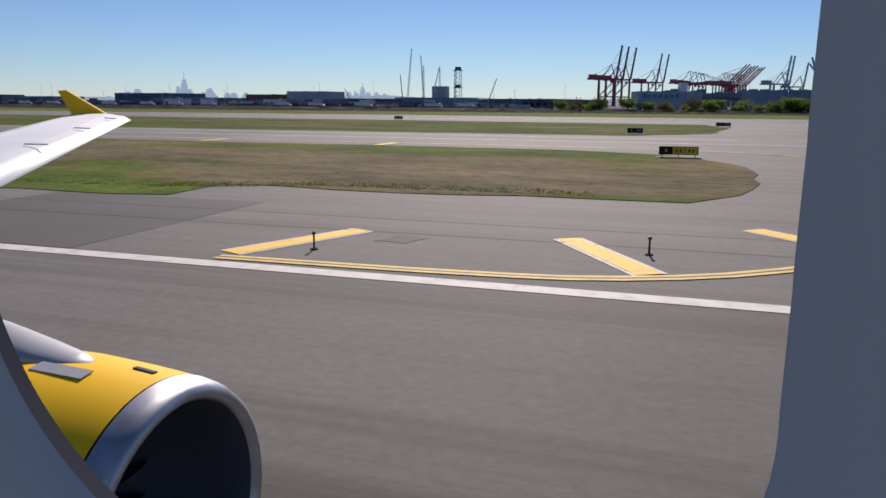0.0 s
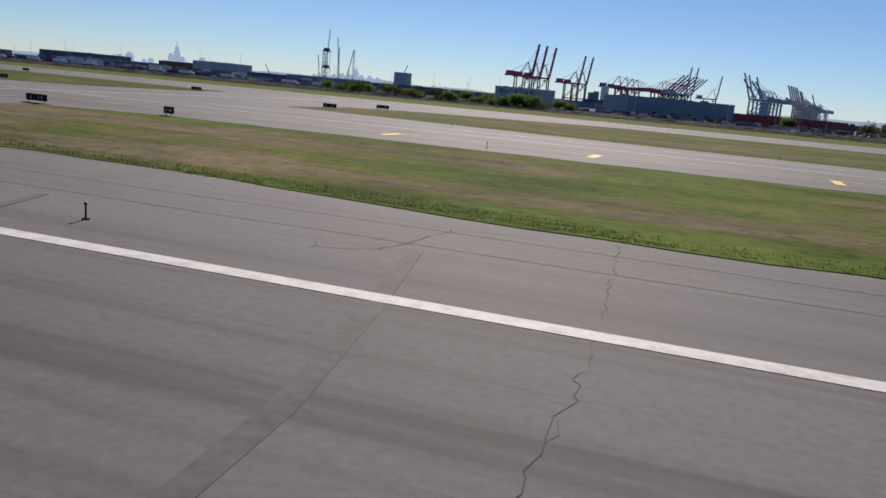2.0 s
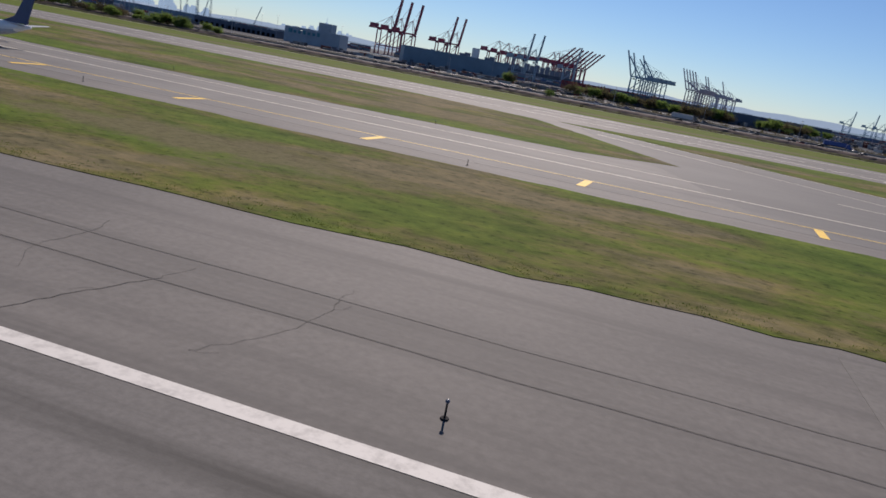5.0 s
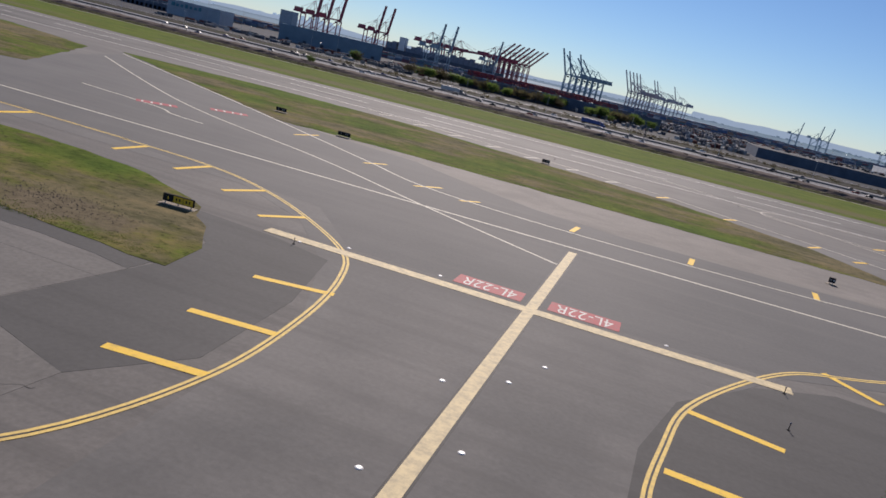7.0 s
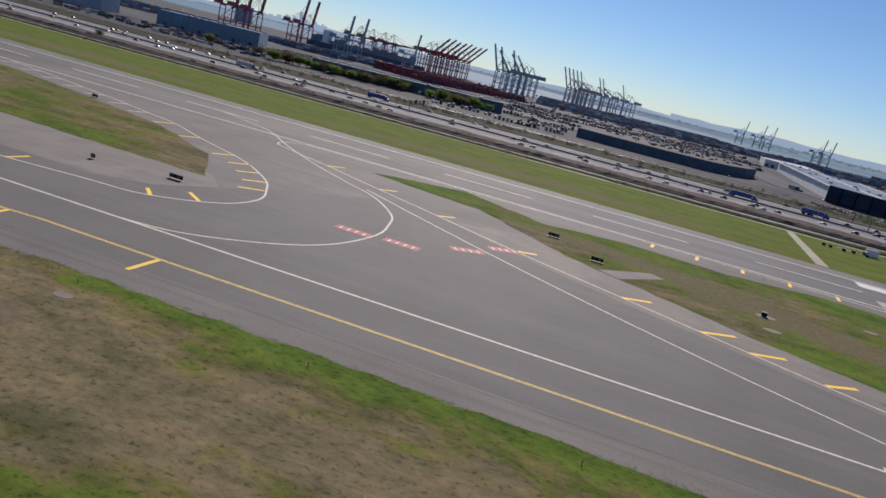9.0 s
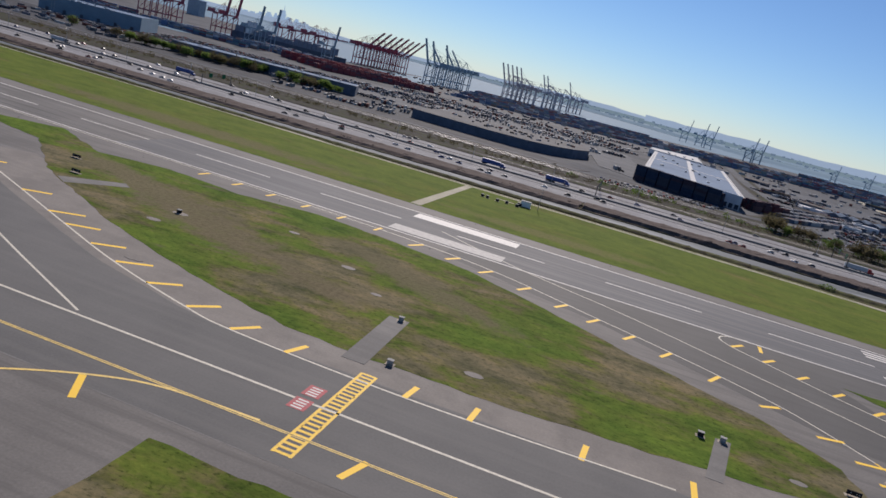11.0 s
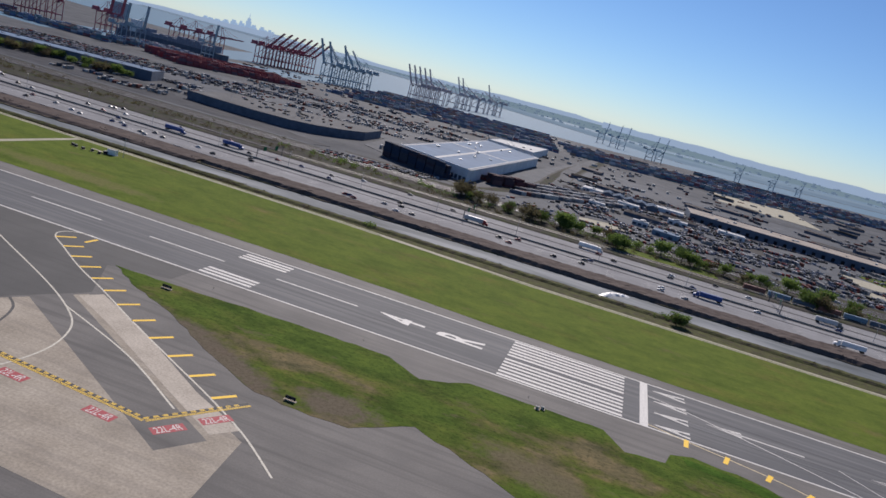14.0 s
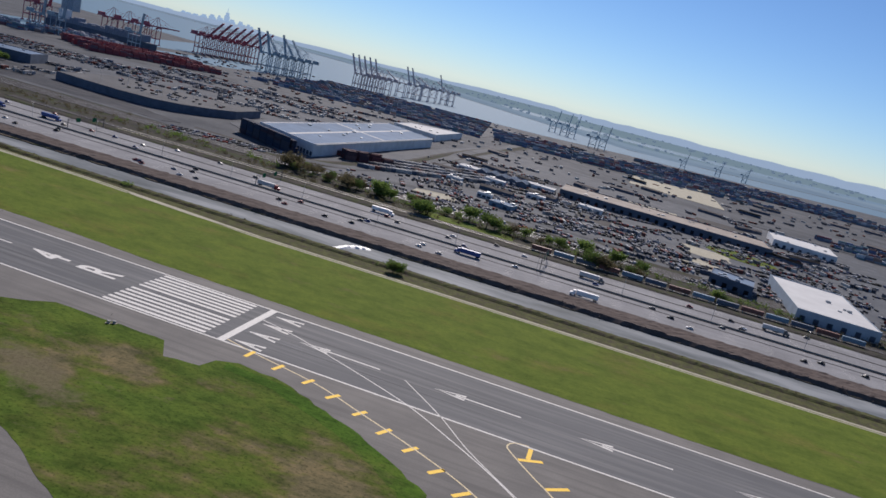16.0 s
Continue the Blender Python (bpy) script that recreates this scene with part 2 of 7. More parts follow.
WATER_M, n_, l_, b_ = shader("water", 0.8, 0.0, 0.1)
b_.inputs["Base Color"].default_value = (0.2, 0.195, 0.18, 1)
l_.new(ramp(n_, l_, noise_node(n_, l_, 22.0, (0.25, 1, 1)), [(0.35, (0.075, 0.088, 0.095)), (0.5, (0.14, 0.157, 0.168)), (0.64, (0.23, 0.245, 0.255))]), b_.inputs["Base Color"])
bumped(n_, l_, b_, noise_node(n_, l_, 3.0), 0.1, 0.3)


# ---- builders ----
def part(name, bm, material, parent=None, label="", smooth=False):
    """Links a bmesh, made in true metres about its parent's base, as one mesh."""
    bmesh.ops.scale(bm, vec=(K, K, K), verts=bm.verts)
    bmesh.ops.recalc_face_normals(bm, faces=bm.faces)
    data = bpy.data.meshes.new(name)
    for f in bm.faces:
        f.smooth = smooth
    bm.to_mesh(data)
    bm.free()
    data.materials.append(material)
    ob = new(name, data)
    if parent:
        ob.parent = parent
    return tagged(ob, label)


def thing(name, x, y, z, label, category, turn=0.0, group="", kind=""):
    """An empty at the base of a thing, to which its parts belong."""
    ob = new(name)
    ob.matrix_basis = pose(x * K, y * K, z * K, 0, 0, turn)
    ob.empty_display_size = 0.2
    return tagged(ob, label, category, group, kind)


def box(bm, x0, y0, z0, x1, y1, z1):
    v = [bm.verts.new(p) for p in ((x0, y0, z0), (x1, y0, z0), (x1, y1, z0), (x0, y1, z0), (x0, y0, z1), (x1, y0, z1), (x1, y1, z1), (x0, y1, z1))]
    for q in ((3, 2, 1, 0), (4, 5, 6, 7), (0, 1, 5, 4), (1, 2, 6, 5), (2, 3, 7, 6), (3, 0, 4, 7)):
        bm.faces.new([v[i] for i in q])


def slab(name, pts, z0, z1, material, label, category, kind="structure"):
    """A flat piece of ground with the given outline and real edges."""
    bm = bmesh.new()
    low, top = [bm.verts.new((x, y, z0)) for x, y in pts], [bm.verts.new((x, y, z1)) for x, y in pts]
    bm.faces.new(top)
    for k in range(len(pts)):
        j = (k + 1) % len(pts)
        bm.faces.new((low[k], low[j], top[j], top[k]))
    return tagged(part(name, bm, material), label, category, kind=kind)


def curve(pts, step=2.0):
    """A smooth line through the points."""
    out, q = [], [Vector(p) for p in pts]
    for k in range(len(q) - 1):
        a, b, c, d = q[max(k - 1, 0)], q[k], q[k + 1], q[min(k + 2, len(q) - 1)]
        n = max(1, int((c - b).length / step))
        for i in range(n):
            t = i / n
            out.append(0.5 * (2 * b + (c - a) * t + (2 * a - 5 * b + 4 * c - d) * t * t + (3 * b - a - 3 * c + d) * t ** 3))
    return out + [q[-1]]


def ragged(pts, step=4.0, amount=0.6, seed=1):
    """The closed outline with an uneven edge, as turf has beside pavement."""
    rnd, out = random.Random(seed), []
    for k in range(len(pts)):
        a, b = Vector(pts[k]), Vector(pts[(k + 1) % len(pts)])
        n = max(1, int((b - a).length / step))
        side = Vector((a.y - b.y, b.x - a.x)).normalized()
        for i in range(n):
            out.append(a.lerp(b, i / n) + side * rnd.uniform(-amount, amount) * (0.3 if i == 0 else 1))
    return [(p.x, p.y) for p in out]




def stripe_bm(bm, pts, width, z):
    q = [Vector(p) for p in pts]
    rows = []
    for k, p in enumerate(q):
        d = (q[min(k + 1, len(q) - 1)] - q[max(k - 1, 0)]).normalized()
        s = Vector((-d.y, d.x)) * width / 2
        rows.append((bm.verts.new((*(p - s), z)), bm.verts.new((*(p + s), z))))
    for a, b in zip(rows, rows[1:]):
        bm.faces.new((a[0], b[0], b[1], a[1]))


layers = itertools.cycle(range(9))


def stripe(name, pts, width, material, label, z=0.03, smooth_line=False, border=None):
    """A painted line along the points, with a border of another paint where there is one; each coat lies a little over the last."""
    line = curve(pts) if smooth_line else pts
    z += 0.0007 * next(layers)
    if border:
        bm = bmesh.new()
        stripe_bm(bm, line, width * 1.12 + 0.25, z - 0.012)
        tagged(part(name + "_border", bm, border), "worn border of a painted pavement line", "marking", kind="structure")
    bm = bmesh.new()
    stripe_bm(bm, line, width, z)
    return tagged(part(name, bm, material), label, "marking", kind="structure")


def bars(name, pairs, width, material, label, z=0.03, border=None):
    """Painted bars from point to point, each a piece of its own marking."""
    for a, b in pairs:
        stripe(name, [a, b], width, material, label, z, border=border)


def loft(bm, sections):
    """Joins rings of points into a closed skin."""
    rings = [[bm.verts.new(p) for p in ring] for ring in sections]
    for a, b in zip(rings, rings[1:]):
        for k in range(len(a)):
            j = (k + 1) % len(a)
            bm.faces.new((a[k], a[j], b[j], b[k]))
    bm.faces.new(rings[0])
    bm.faces.new(list(reversed(rings[-1])))


def rod(bm, a, b, r0, r1=None, n=6):
    a, b = Vector(a), Vector(b)
    m = Matrix.Translation((a + b) / 2) @ (b - a).to_track_quat("Z", "Y").to_matrix().to_4x4()
    bmesh.ops.create_cone(bm, cap_ends=True, segments=n, radius1=r0, radius2=r0 if r1 is None else r1, depth=(b - a).length, matrix=m)


# ---- ground ----
slab("ground", [(-10500, -900), (10500, -900), (10500, 10800), (-10500, 10800)], -3, -0.35, LAND, "flat dusty waste ground and yards reaching the horizon", "ground")
slab("apron", [(-1900, -120), (700, -120), (700, 331), (-1900, 331)], -1.0, 0.0, ASPHALT, "weathered grey asphalt shoulders of the airfield", "pavement")
slab("runway_near", [(-1900, -22.9), (700, -22.9), (700, 22.9), (-1900, 22.9)], 0.0, 0.012, RUNWAY, "grooved grey asphalt runway with tyre streaks", "runway")
# West half is paler: the look of grazing light is put into its grey.
slab("runway_far", [(-1900, 266.7), (-480, 266.7), (-480, 312.5), (-1900, 312.5)], 0.0, 0.012, RUNWAY, "grooved runway half with rubber marks, grazing light in its grey", "runway")
slab("runway_far", [(-480, 266.7), (700, 266.7), (700, 312.5), (-480, 312.5)], 0.0, 0.012, RUNWAY_DARK, "dark asphalt runway half with rubber marks", "runway")
slab("taxiway", [(-1900, 100), (-225, 100), (-215, 146), (-320, 143), (-400, 168), (-460, 215), (-1900, 145)], 0.0, 0.014, TAXI, "pale worn asphalt taxiway", "taxiway")
slab("concrete_apron", [(-215, 148), (-201, 169.5), (-197.5, 176), (-201.6, 180), (-189.3, 202.6), (-181.5, 217), (-97, 169), (-92, 128), (-150, 131), (-180, 133.7), (-204, 134.5)], 0.0, 0.02, CONCRETE, "buff concrete apron at a runway entry", "pavement")

def turf(seed, *outline):
    slab("grass", ragged(outline, seed=seed), 0.0, 0.05, GREEN if seed in (1, 8) else DRY_GRASS if seed in (0, 5) else FIELD_GRASS if seed == 7 else GRASS, "uneven olive turf island beside the pavement", "grass", "stuff")


turf(0, (-1900, 39), (-1215, 39.3), (-1207, 40), (-1207.4, 47), (-1193, 46.3), (-1180, 47.5), (-1173.5, 47.6), (-1170, 53), (-1168, 62), (-1168, 78), (-1172.6, 89.5), (-1178, 94.5), (-1190, 98), (-1900, 97.5))
turf(1, (-1900, 143), (-1250, 143), (-1185, 146), (-1168, 162), (-1163, 200), (-1168, 229), (-1266, 236), (-1900, 240))
turf(2, (-1110, 47), (-1100, 42), (-1060, 43.5), (-1015, 39), (-900, 39), (-878, 40), (-877, 46), (-820, 46.5), (-703, 53), (-691, 60.4), (-684, 61.7), (-668, 61.8), (-657, 60.7), (-649, 60.3), (-650, 68), (-660, 82), (-674, 90), (-696, 93), (-900, 92), (-1085, 90), (-1102, 85), (-1110, 64))
turf(3, (-1106, 160), (-1105, 195), (-1090, 215), (-1036, 250), (-860, 245), (-810, 230), (-768, 161), (-788, 148), (-900, 140), (-1036, 150))
turf(4, (-805, 242), (-746, 204), (-700, 175), (-667, 176), (-597, 173), (-549, 172.5), (-566, 199), (-600, 221), (-645, 235), (-691, 248), (-743, 251))
turf(5, (-584, 43), (-585, 50), (-584.6, 58.4), (-582.8, 64), (-581.3, 68.4), (-578, 72.6), (-573, 79), (-569.2, 82), (-563.5, 85.6), (-554.5, 88.8), (-545, 90.6), (-520, 93), (-400, 93), (-380, 60), (-380, 40), (-581, 40))
turf(6, (-330, 94), (-250, 94), (-235, 40), (-330, 40))
turf(7, (-531, 247), (-512, 241), (-488, 236), (-470, 219), (-455, 205), (-405, 176), (-378, 164), (-356, 156), (-337, 150), (-319, 149), (-284, 149), (-237, 154), (-218, 157), (-208, 167), (-211, 179), (-228, 195), (-263, 213), (-291, 230), (-317, 244), (-346, 250), (-379, 254), (-408, 247), (-441, 251), (-467, 243), (-501, 262))
turf(8, (-195.5, 247.5), (-175.7, 234), (-156.6, 225), (-137, 211.7), (-120.4, 201.3), (-107.5, 194.5), (-90, 193), (-79, 194), (-64, 208), (-41, 196.5), (-20, 182.5), (40, 150), (98, 150), (110, 200), (98, 216), (67, 237), (36, 252), (17, 254.5), (10, 250.5), (8, 243), (-4.5, 240.5), (-12, 251.8), (-43, 251.8), (-58, 251.5), (-64, 246), (-73, 241), (-80, 246), (-87, 250.5), (-108, 250.8), (-146, 249.5), (-170, 248))
slab("grass", ragged([(106, 186), (99, 216.3), (67.3, 237.4), (36, 250.4), (13.5, 251.8), (15, 247), (35, 244.5), (63, 232), (91, 212), (98, 186)], seed=88), 0.0, 0.06, RIM_GRASS, "dark green turf rim along the pavement edge", "grass", "stuff")
slab("outer_grass", ragged([(-1900, 328), (-440, 326.5), (-110, 324.5), (-60, 321.5), (700, 321.5), (700, 411), (-60, 411), (-180, 421), (-450, 428), (-530, 432), (-1900, 426)], 5.0, 0.35, 31), -0.5, 0.05, GRASS_FAR, "wide strip of green mown grass", "grass", "stuff")
TRACK = [(-1900, 426), (-530, 432), (-450, 428), (-180, 421), (-60, 411), (1500, 411)]
NEAR_WATER = [(-1900, 438), (-530, 439), (-450, 438), (-250, 437), (-60, 436), (1500, 436)]
FAR_WATER = [(-1900, 455), (-530, 456), (-450, 457), (-250, 462), (-60, 463), (1500, 463)]


def between(near, far):
    """The outline of the belt from one line to another."""
    return list(near) + list(reversed(far))


def shifted(line, dy):
    return [(x, y + dy) for x, y in line]


slab("perimeter_track", between(shifted(TRACK, -2.4), shifted(TRACK, 2.4)), -0.5, 0.08, DUST, "pale gravel perimeter track", "road")
stripe("track_strip", curve([(-1850, 426.2)] + TRACK[1:5] + [(680, 411)], 12), 0.9, GRASS_FAR, "grass growing between the ruts of a track", 0.095)
slab("track_verge", ragged(between(shifted(TRACK, 2.4), shifted(NEAR_WATER, -7.0)), 5.0, 0.5, 32), -0.5, 0.06, BANK_GRASS, "olive verge beyond the perimeter track", "grass", "stuff")
slab("channel_bank", ragged(between(shifted(NEAR_WATER, -7.5), NEAR_WATER), 5.0, 1.0, 33), -0.5, 0.04, EARTH, "scrubby brown bank of a drainage channel", "bank")
slab("channel_water", between(shifted(NEAR_WATER, -2.0), shifted(FAR_WATER, 2.0)), -0.5, -0.25, WATER_M, "still pale water in a straight channel", "water")
slab("reed_bank", ragged(between(FAR_WATER, [(-1900, 491), (1500, 491)]), 6.0, 1.2, 34), -0.5, 0.3, EARTH, "brown dry reeds along the channel", "bank")
slab("motorway", [(-3500, 491), (2500, 491), (2500, 578), (-3500, 578)], -0.5, 0.9, ROADWAY, "wide pale concrete motorway with several carriageways", "road")
slab("verge", [(-3500, 578), (2500, 578), (2500, 700), (-3500, 700)], -0.5, 0.2, SCRUBLAND, "brown scrub verge between motorway and rail yard", "bank")

# ---- markings ----
stripe("edge_line", [(-1900, 22.4), (700, 22.4)], 0.92, WHITE, "solid white runway edge line")
for y in (267.2, 312.0):
    stripe("edge_line", [(-1900, y), (700, y)], 0.92, WHITE, "solid white runway edge line")
k = 0
while -114.3 - 60.96 * k > -1800:
    x = -114.3 - 60.96 * k
    stripe("centre_dash", [(x, 289.6), (x - 36.6, 289.6)], 0.92, WHITE, "white runway centreline dash")
    k += 1
for side in (-1, 1):
    for k in range(6):
        y = 289.6 + side * (1.75 + 0.88 + k * 3.5)
        stripe("threshold_bar", [(-51.8, y), (-6.1, y)], 1.75, WHITE, "white threshold stripe across the runway end")
    for k in range(3):
        stripe("touchdown_bar", [(-175.3, 289.6 + side * (11.9 + 3.35 * k)), (-152.4, 289.6 + side * (11.9 + 3.35 * k))], 1.83, WHITE, "white touchdown zone bar")
    stripe("aiming_bar", [(-356.6, 289.6 + side * 15.5), (-310.9, 289.6 + side * 15.5)], 9.1, WHITE if side > 0 else WORN_WHITE, "broad white aiming point block" if side > 0 else "broad worn grey aiming point block")
stripe("threshold_line", [(1.5, 267.5), (1.5, 311.7)], 3.0, WHITE, "white displaced threshold line")
# long bands of rubber and polish on the far runway
POLISH = grained("polished_asphalt", (0.12, 0.124, 0.13), (0.16, 0.164, 0.17), 8, 0.5, grain=0.3)
RUBBERED = grained("rubbered_asphalt", (0.048, 0.05, 0.054), (0.07, 0.072, 0.077), 8, 0.5, grain=0.3)
streaks = random.Random(77)
for k in range(64):
    x, y = streaks.uniform(-900, 60), 289.6 + streaks.choice((-1, 1)) * abs(streaks.gauss(7, 4.5))
    if abs(y - 289.6) > 19:
        continue
    n, w = streaks.uniform(40, 170), streaks.uniform(0.15, 0.7)
    bm = bmesh.new()
    q = [(x, w * 0.1), (x + n * 0.3, w * 0.7), (x + n * 0.55, w), (x + n * 0.8, w * 0.6), (x + n, w * 0.08)]
    v = [(bm.verts.new((a, y - b / 2, 0.0165 + 0.0001 * k)), bm.verts.new((a, y + b / 2, 0.0165 + 0.0001 * k))) for a, b in q]
    for c, d in zip(v, v[1:]):
        bm.faces.new((c[0], d[0], d[1], c[1]))
    tagged(part("tyre_streak", bm, POLISH if k % 5 < 2 else RUBBERED), "long tyre streak on a runway", "stain", kind="structure")
YL = "yellow taxiway edge line"
for pts in ([(-1192, 23.6), (-1182, 24), (-1176, 25), (-1170, 28.5), (-1162, 37), (-1157, 44), (-1152, 57), (-1151.5, 72), (-1154, 86), (-1162, 98), (-1176, 104.5), (-1200, 106), (-1400, 106)],
            [(-1094, 23.6), (-1105, 24.5), (-1114, 28), (-1121, 34), (-1126, 40), (-1128, 50), (-1127, 64), (-1123, 85), (-1117, 97), (-1105, 104), (-1085, 106), (-736, 107), (-690, 106.5), (-673, 105), (-661, 100), (-650, 92), (-640, 82), (-636, 73), (-633.5, 60), (-633, 44), (-637, 30), (-646, 23.8)],
            [(-588, 23.8), (-597, 30), (-602, 44), (-601, 58), (-598, 70), (-588, 87), (-578, 94), (-564, 103), (-543, 107.5), (-500, 108), (-240, 110)]):
    stripe("taxi_edge_line", pts, 0.75, LINE_YELLOW, YL, smooth_line=True)
    stripe("line_gap", pts, 0.16, BLACK, "dark gap between twin yellow edge lines", 0.04, smooth_line=True)
for pts in ([(-1500, 121), (-240, 121.5)], [(-1140.7, 23.5), (-1136.9, 259)], [(-617, 20), (-616, 118)]):
    stripe("taxi_centre_line", pts, 0.95 if pts[0][0] < -1000 and pts[0][1] < 60 else 1.3 if pts[0][1] < 60 else 0.7, CREAM if pts[0][1] < 60 else FADED, "faded taxiway centre line with dark border", border=BLACK if pts[0][1] < 60 else None)
for a in ([(-1160, 84), (-1116, 84)], [(-650, 81.5), (-588, 81.5)]):
    stripe("hold_line", a, 2.0, CREAM, "worn holding position line across the taxiway", 0.044)


PALE = grained("pale_concrete", (0.4, 0.355, 0.295), (0.52, 0.465, 0.39), 9, 0.6, spec=0.04)
slab("concrete_strip", [(-182.5, 213.6), (-164.6, 203.8), (-144.2, 191.4), (-122.2, 177.6), (-104.7, 167.1), (-100, 173.5), (-119, 183.5), (-135, 194.2), (-155, 207.5), (-178.5, 220.5)], 0.0, 0.028, PALE, "pale concrete strip along the apron edge", "pavement")
stripe("apron_band", [(-187.5, 207.2), (-107, 158.7)], 13.0, ASPHALT, "grey stained band beside the pale strip", 0.0225)


# ---- airfield markings in detail ----
BAR_Y = "yellow shoulder bar with white border"
# bars on the curves of the two runway exits
bars("shoulder_bar", (((-1192, 24.5), (-1189, 31.5)), ((-1175, 26), (-1179, 32.5)), ((-1166, 33), (-1170.5, 38)), ((-1156, 44), (-1164, 46)),
     ((-1108, 26), (-1103, 32.5)), ((-1119, 32), (-1111, 35.5)), ((-1093, 24.5), (-1092.5, 31)), ((-1126, 43), (-1117, 44.5))), 1.1, YELLOW, BAR_Y, border=WHITE)
bars("shoulder_bar", (((-1154, 56), (-1162, 56)), ((-1153, 78), (-1159, 75)), ((-1128, 56), (-1118, 54.5)), ((-1126, 76), (-1118, 76)),
     ((-634, 67), (-642, 65)), ((-633, 54), (-641, 53)), ((-633, 44), (-641, 43)), ((-599, 66.7), (-591, 64.8)), ((-601, 53.7), (-593, 53))), 0.95, YELLOW, BAR_Y)
bars("shoulder_bar", (((-687, 106), (-687, 98)), ((-674, 105), (-675, 97)), ((-661, 100), (-664, 93)), ((-650, 92), (-654, 86)),
     ((-583, 92), (-578, 86.5)), ((-572, 100), (-568, 92.7)), ((-559, 105), (-557, 97.5)), ((-545.5, 107), (-545, 98.7)), ((-514, 108), (-514, 99.5))), 0.95, YELLOW, BAR_Y)
bars("shoulder_bar", (((-686, 168), (-688, 159)), ((-662, 153), (-665, 147)), ((-646, 143), (-650, 137)), ((-637, 139), (-640, 135))), 0.8, YELLOW, BAR_Y)
bars("shoulder_bar", [((x, 106.5), (x - 0.4, 99.5)) for x in (-1246, -1216, -1056, -1026.5, -996.6, -967, -936, -905, -874, -843, -812, -781, -751, -731, -711)], 1.2, YELLOW, BAR_Y)
bars("shoulder_bar", [((x, 135.3), (x + 0.6, 141.5)) for x in (-618.5, -597.2, -576)], 1.0, YELLOW, BAR_Y)
# the taxiway lines between the runways
TL = "faded taxiway guide line"
for pts in ([(-1400, 135), (-1165, 135)], [(-1110, 135), (-760, 135)],
            [(-790, 215), (-721, 162), (-671, 138), (-644, 122), (-617, 107)],
            [(-800, 236), (-719, 186), (-668, 152), (-648, 139), (-619, 134), (-582, 135), (-557, 138.5), (-545, 140), (-536, 146), (-530.2, 153.6), (-528.5, 161.7), (-529.5, 169), (-533, 176.5), (-538, 185.5), (-545, 193.5), (-553, 201), (-562.5, 207.8), (-582.5, 219), (-602, 231.5), (-617, 237), (-645, 247), (-673.6, 255.5), (-704, 263.5), (-730, 265)],
            [(-536, 121.3), (-522, 124), (-508, 135), (-500, 148), (-497, 166), (-499, 180), (-503, 192), (-515, 208), (-530, 219), (-546, 231.5), (-568, 252), (-589, 274), (-618, 288)],
            [(-700, 140.5), (-709, 142), (-716, 146), (-740, 150)],
            [(-520, 215), (-470, 180), (-422, 150.5), (-369, 123)],
            [(-558, 264.8), (-566, 264.3), (-571, 260), (-571.5, 252), (-566, 246.5), (-543, 235), (-530, 227.5), (-494, 207.5), (-468, 193), (-438, 178), (-410, 164), (-385, 152), (-358, 142), (-342, 138.5), (-299, 137), (-249, 140)]):
    stripe("guide_line", pts, 0.55, FADED, TL, smooth_line=True)
for pts in ([(-394, 123), (-393.8, 85)], [(-372, 80), (-366, 89), (-360, 96), (-349, 104), (-338, 108.5), (-320, 110)]):
    stripe("guide_line", pts, 0.6, LINE_YELLOW, "worn yellow taxiway guide line", smooth_line=True)
bars("shoulder_bar", (((-468, 192.5), (-462, 196)), ((-438, 178), (-431, 182)), ((-420, 169), (-412, 174)), ((-410, 164), (-402, 168)), ((-396, 157.5), (-389, 162)),
     ((-384, 152), (-377, 157)), ((-371, 146.5), (-365, 152)), ((-357, 142), (-352, 148)), ((-344, 139), (-340, 145)), ((-330, 137.5), (-328, 144))), 1.25, CLEAR_YELLOW, BAR_Y)
bars("shoulder_bar", (((-303, 137), (-302.3, 143.5)), ((-289.4, 137.2), (-289, 144)), ((-267, 138), (-266.6, 145)), ((-245.5, 139), (-245.5, 146)),
     ((-361.7, 94), (-356, 88)), ((-350, 103), (-346, 96)), ((-300, 110), (-302, 103)), ((-284, 110), (-286, 103))), 1.25, CLEAR_YELLOW, BAR_Y)
# entry curve beside the far runway
stripe("guide_line", [(-558, 264.8), (-489, 264.5), (-417, 264.5), (-350, 261), (-309, 253), (-273, 237), (-247, 225), (-222.4, 211.2), (-211.2, 201.8), (-200.6, 190.8)], 0.55, FADED, TL, smooth_line=True)
stripe("taxi_edge_line", [(-200.6, 190.8), (-195.3, 182), (-193, 172.6), (-193.6, 165.5), (-196.5, 158.6), (-201.3, 152), (-208.7, 145.1), (-214, 142)], 0.7, YELLOW, YL, smooth_line=True)
bars("shoulder_bar", [((x, 264.3), (x - 0.6, 257.5)) for x in range(-432, -355, 15)], 1.15, CLEAR_YELLOW, BAR_Y)
bars("shoulder_bar", (((-604.7, 223.5), (-601, 231)), ((-586.5, 212.8), (-582.5, 219)), ((-566.4, 201.4), (-562.5, 207.7)), ((-557.1, 195.8), (-552.7, 201.2)), ((-549.7, 188.2), (-545.4, 193.4)), ((-542.8, 180.5), (-537.9, 185.5)), ((-538.5, 171.5), (-533, 175.5)), ((-540, 153), (-534.3, 148.4)), ((-546.4, 146), (-542, 141.4)), ((-543.2, 235), (-539, 240)), ((-518.1, 221), (-513.8, 226)), ((-494.3, 207.4), (-490, 212))), 0.95, CLEAR_YELLOW, BAR_Y)
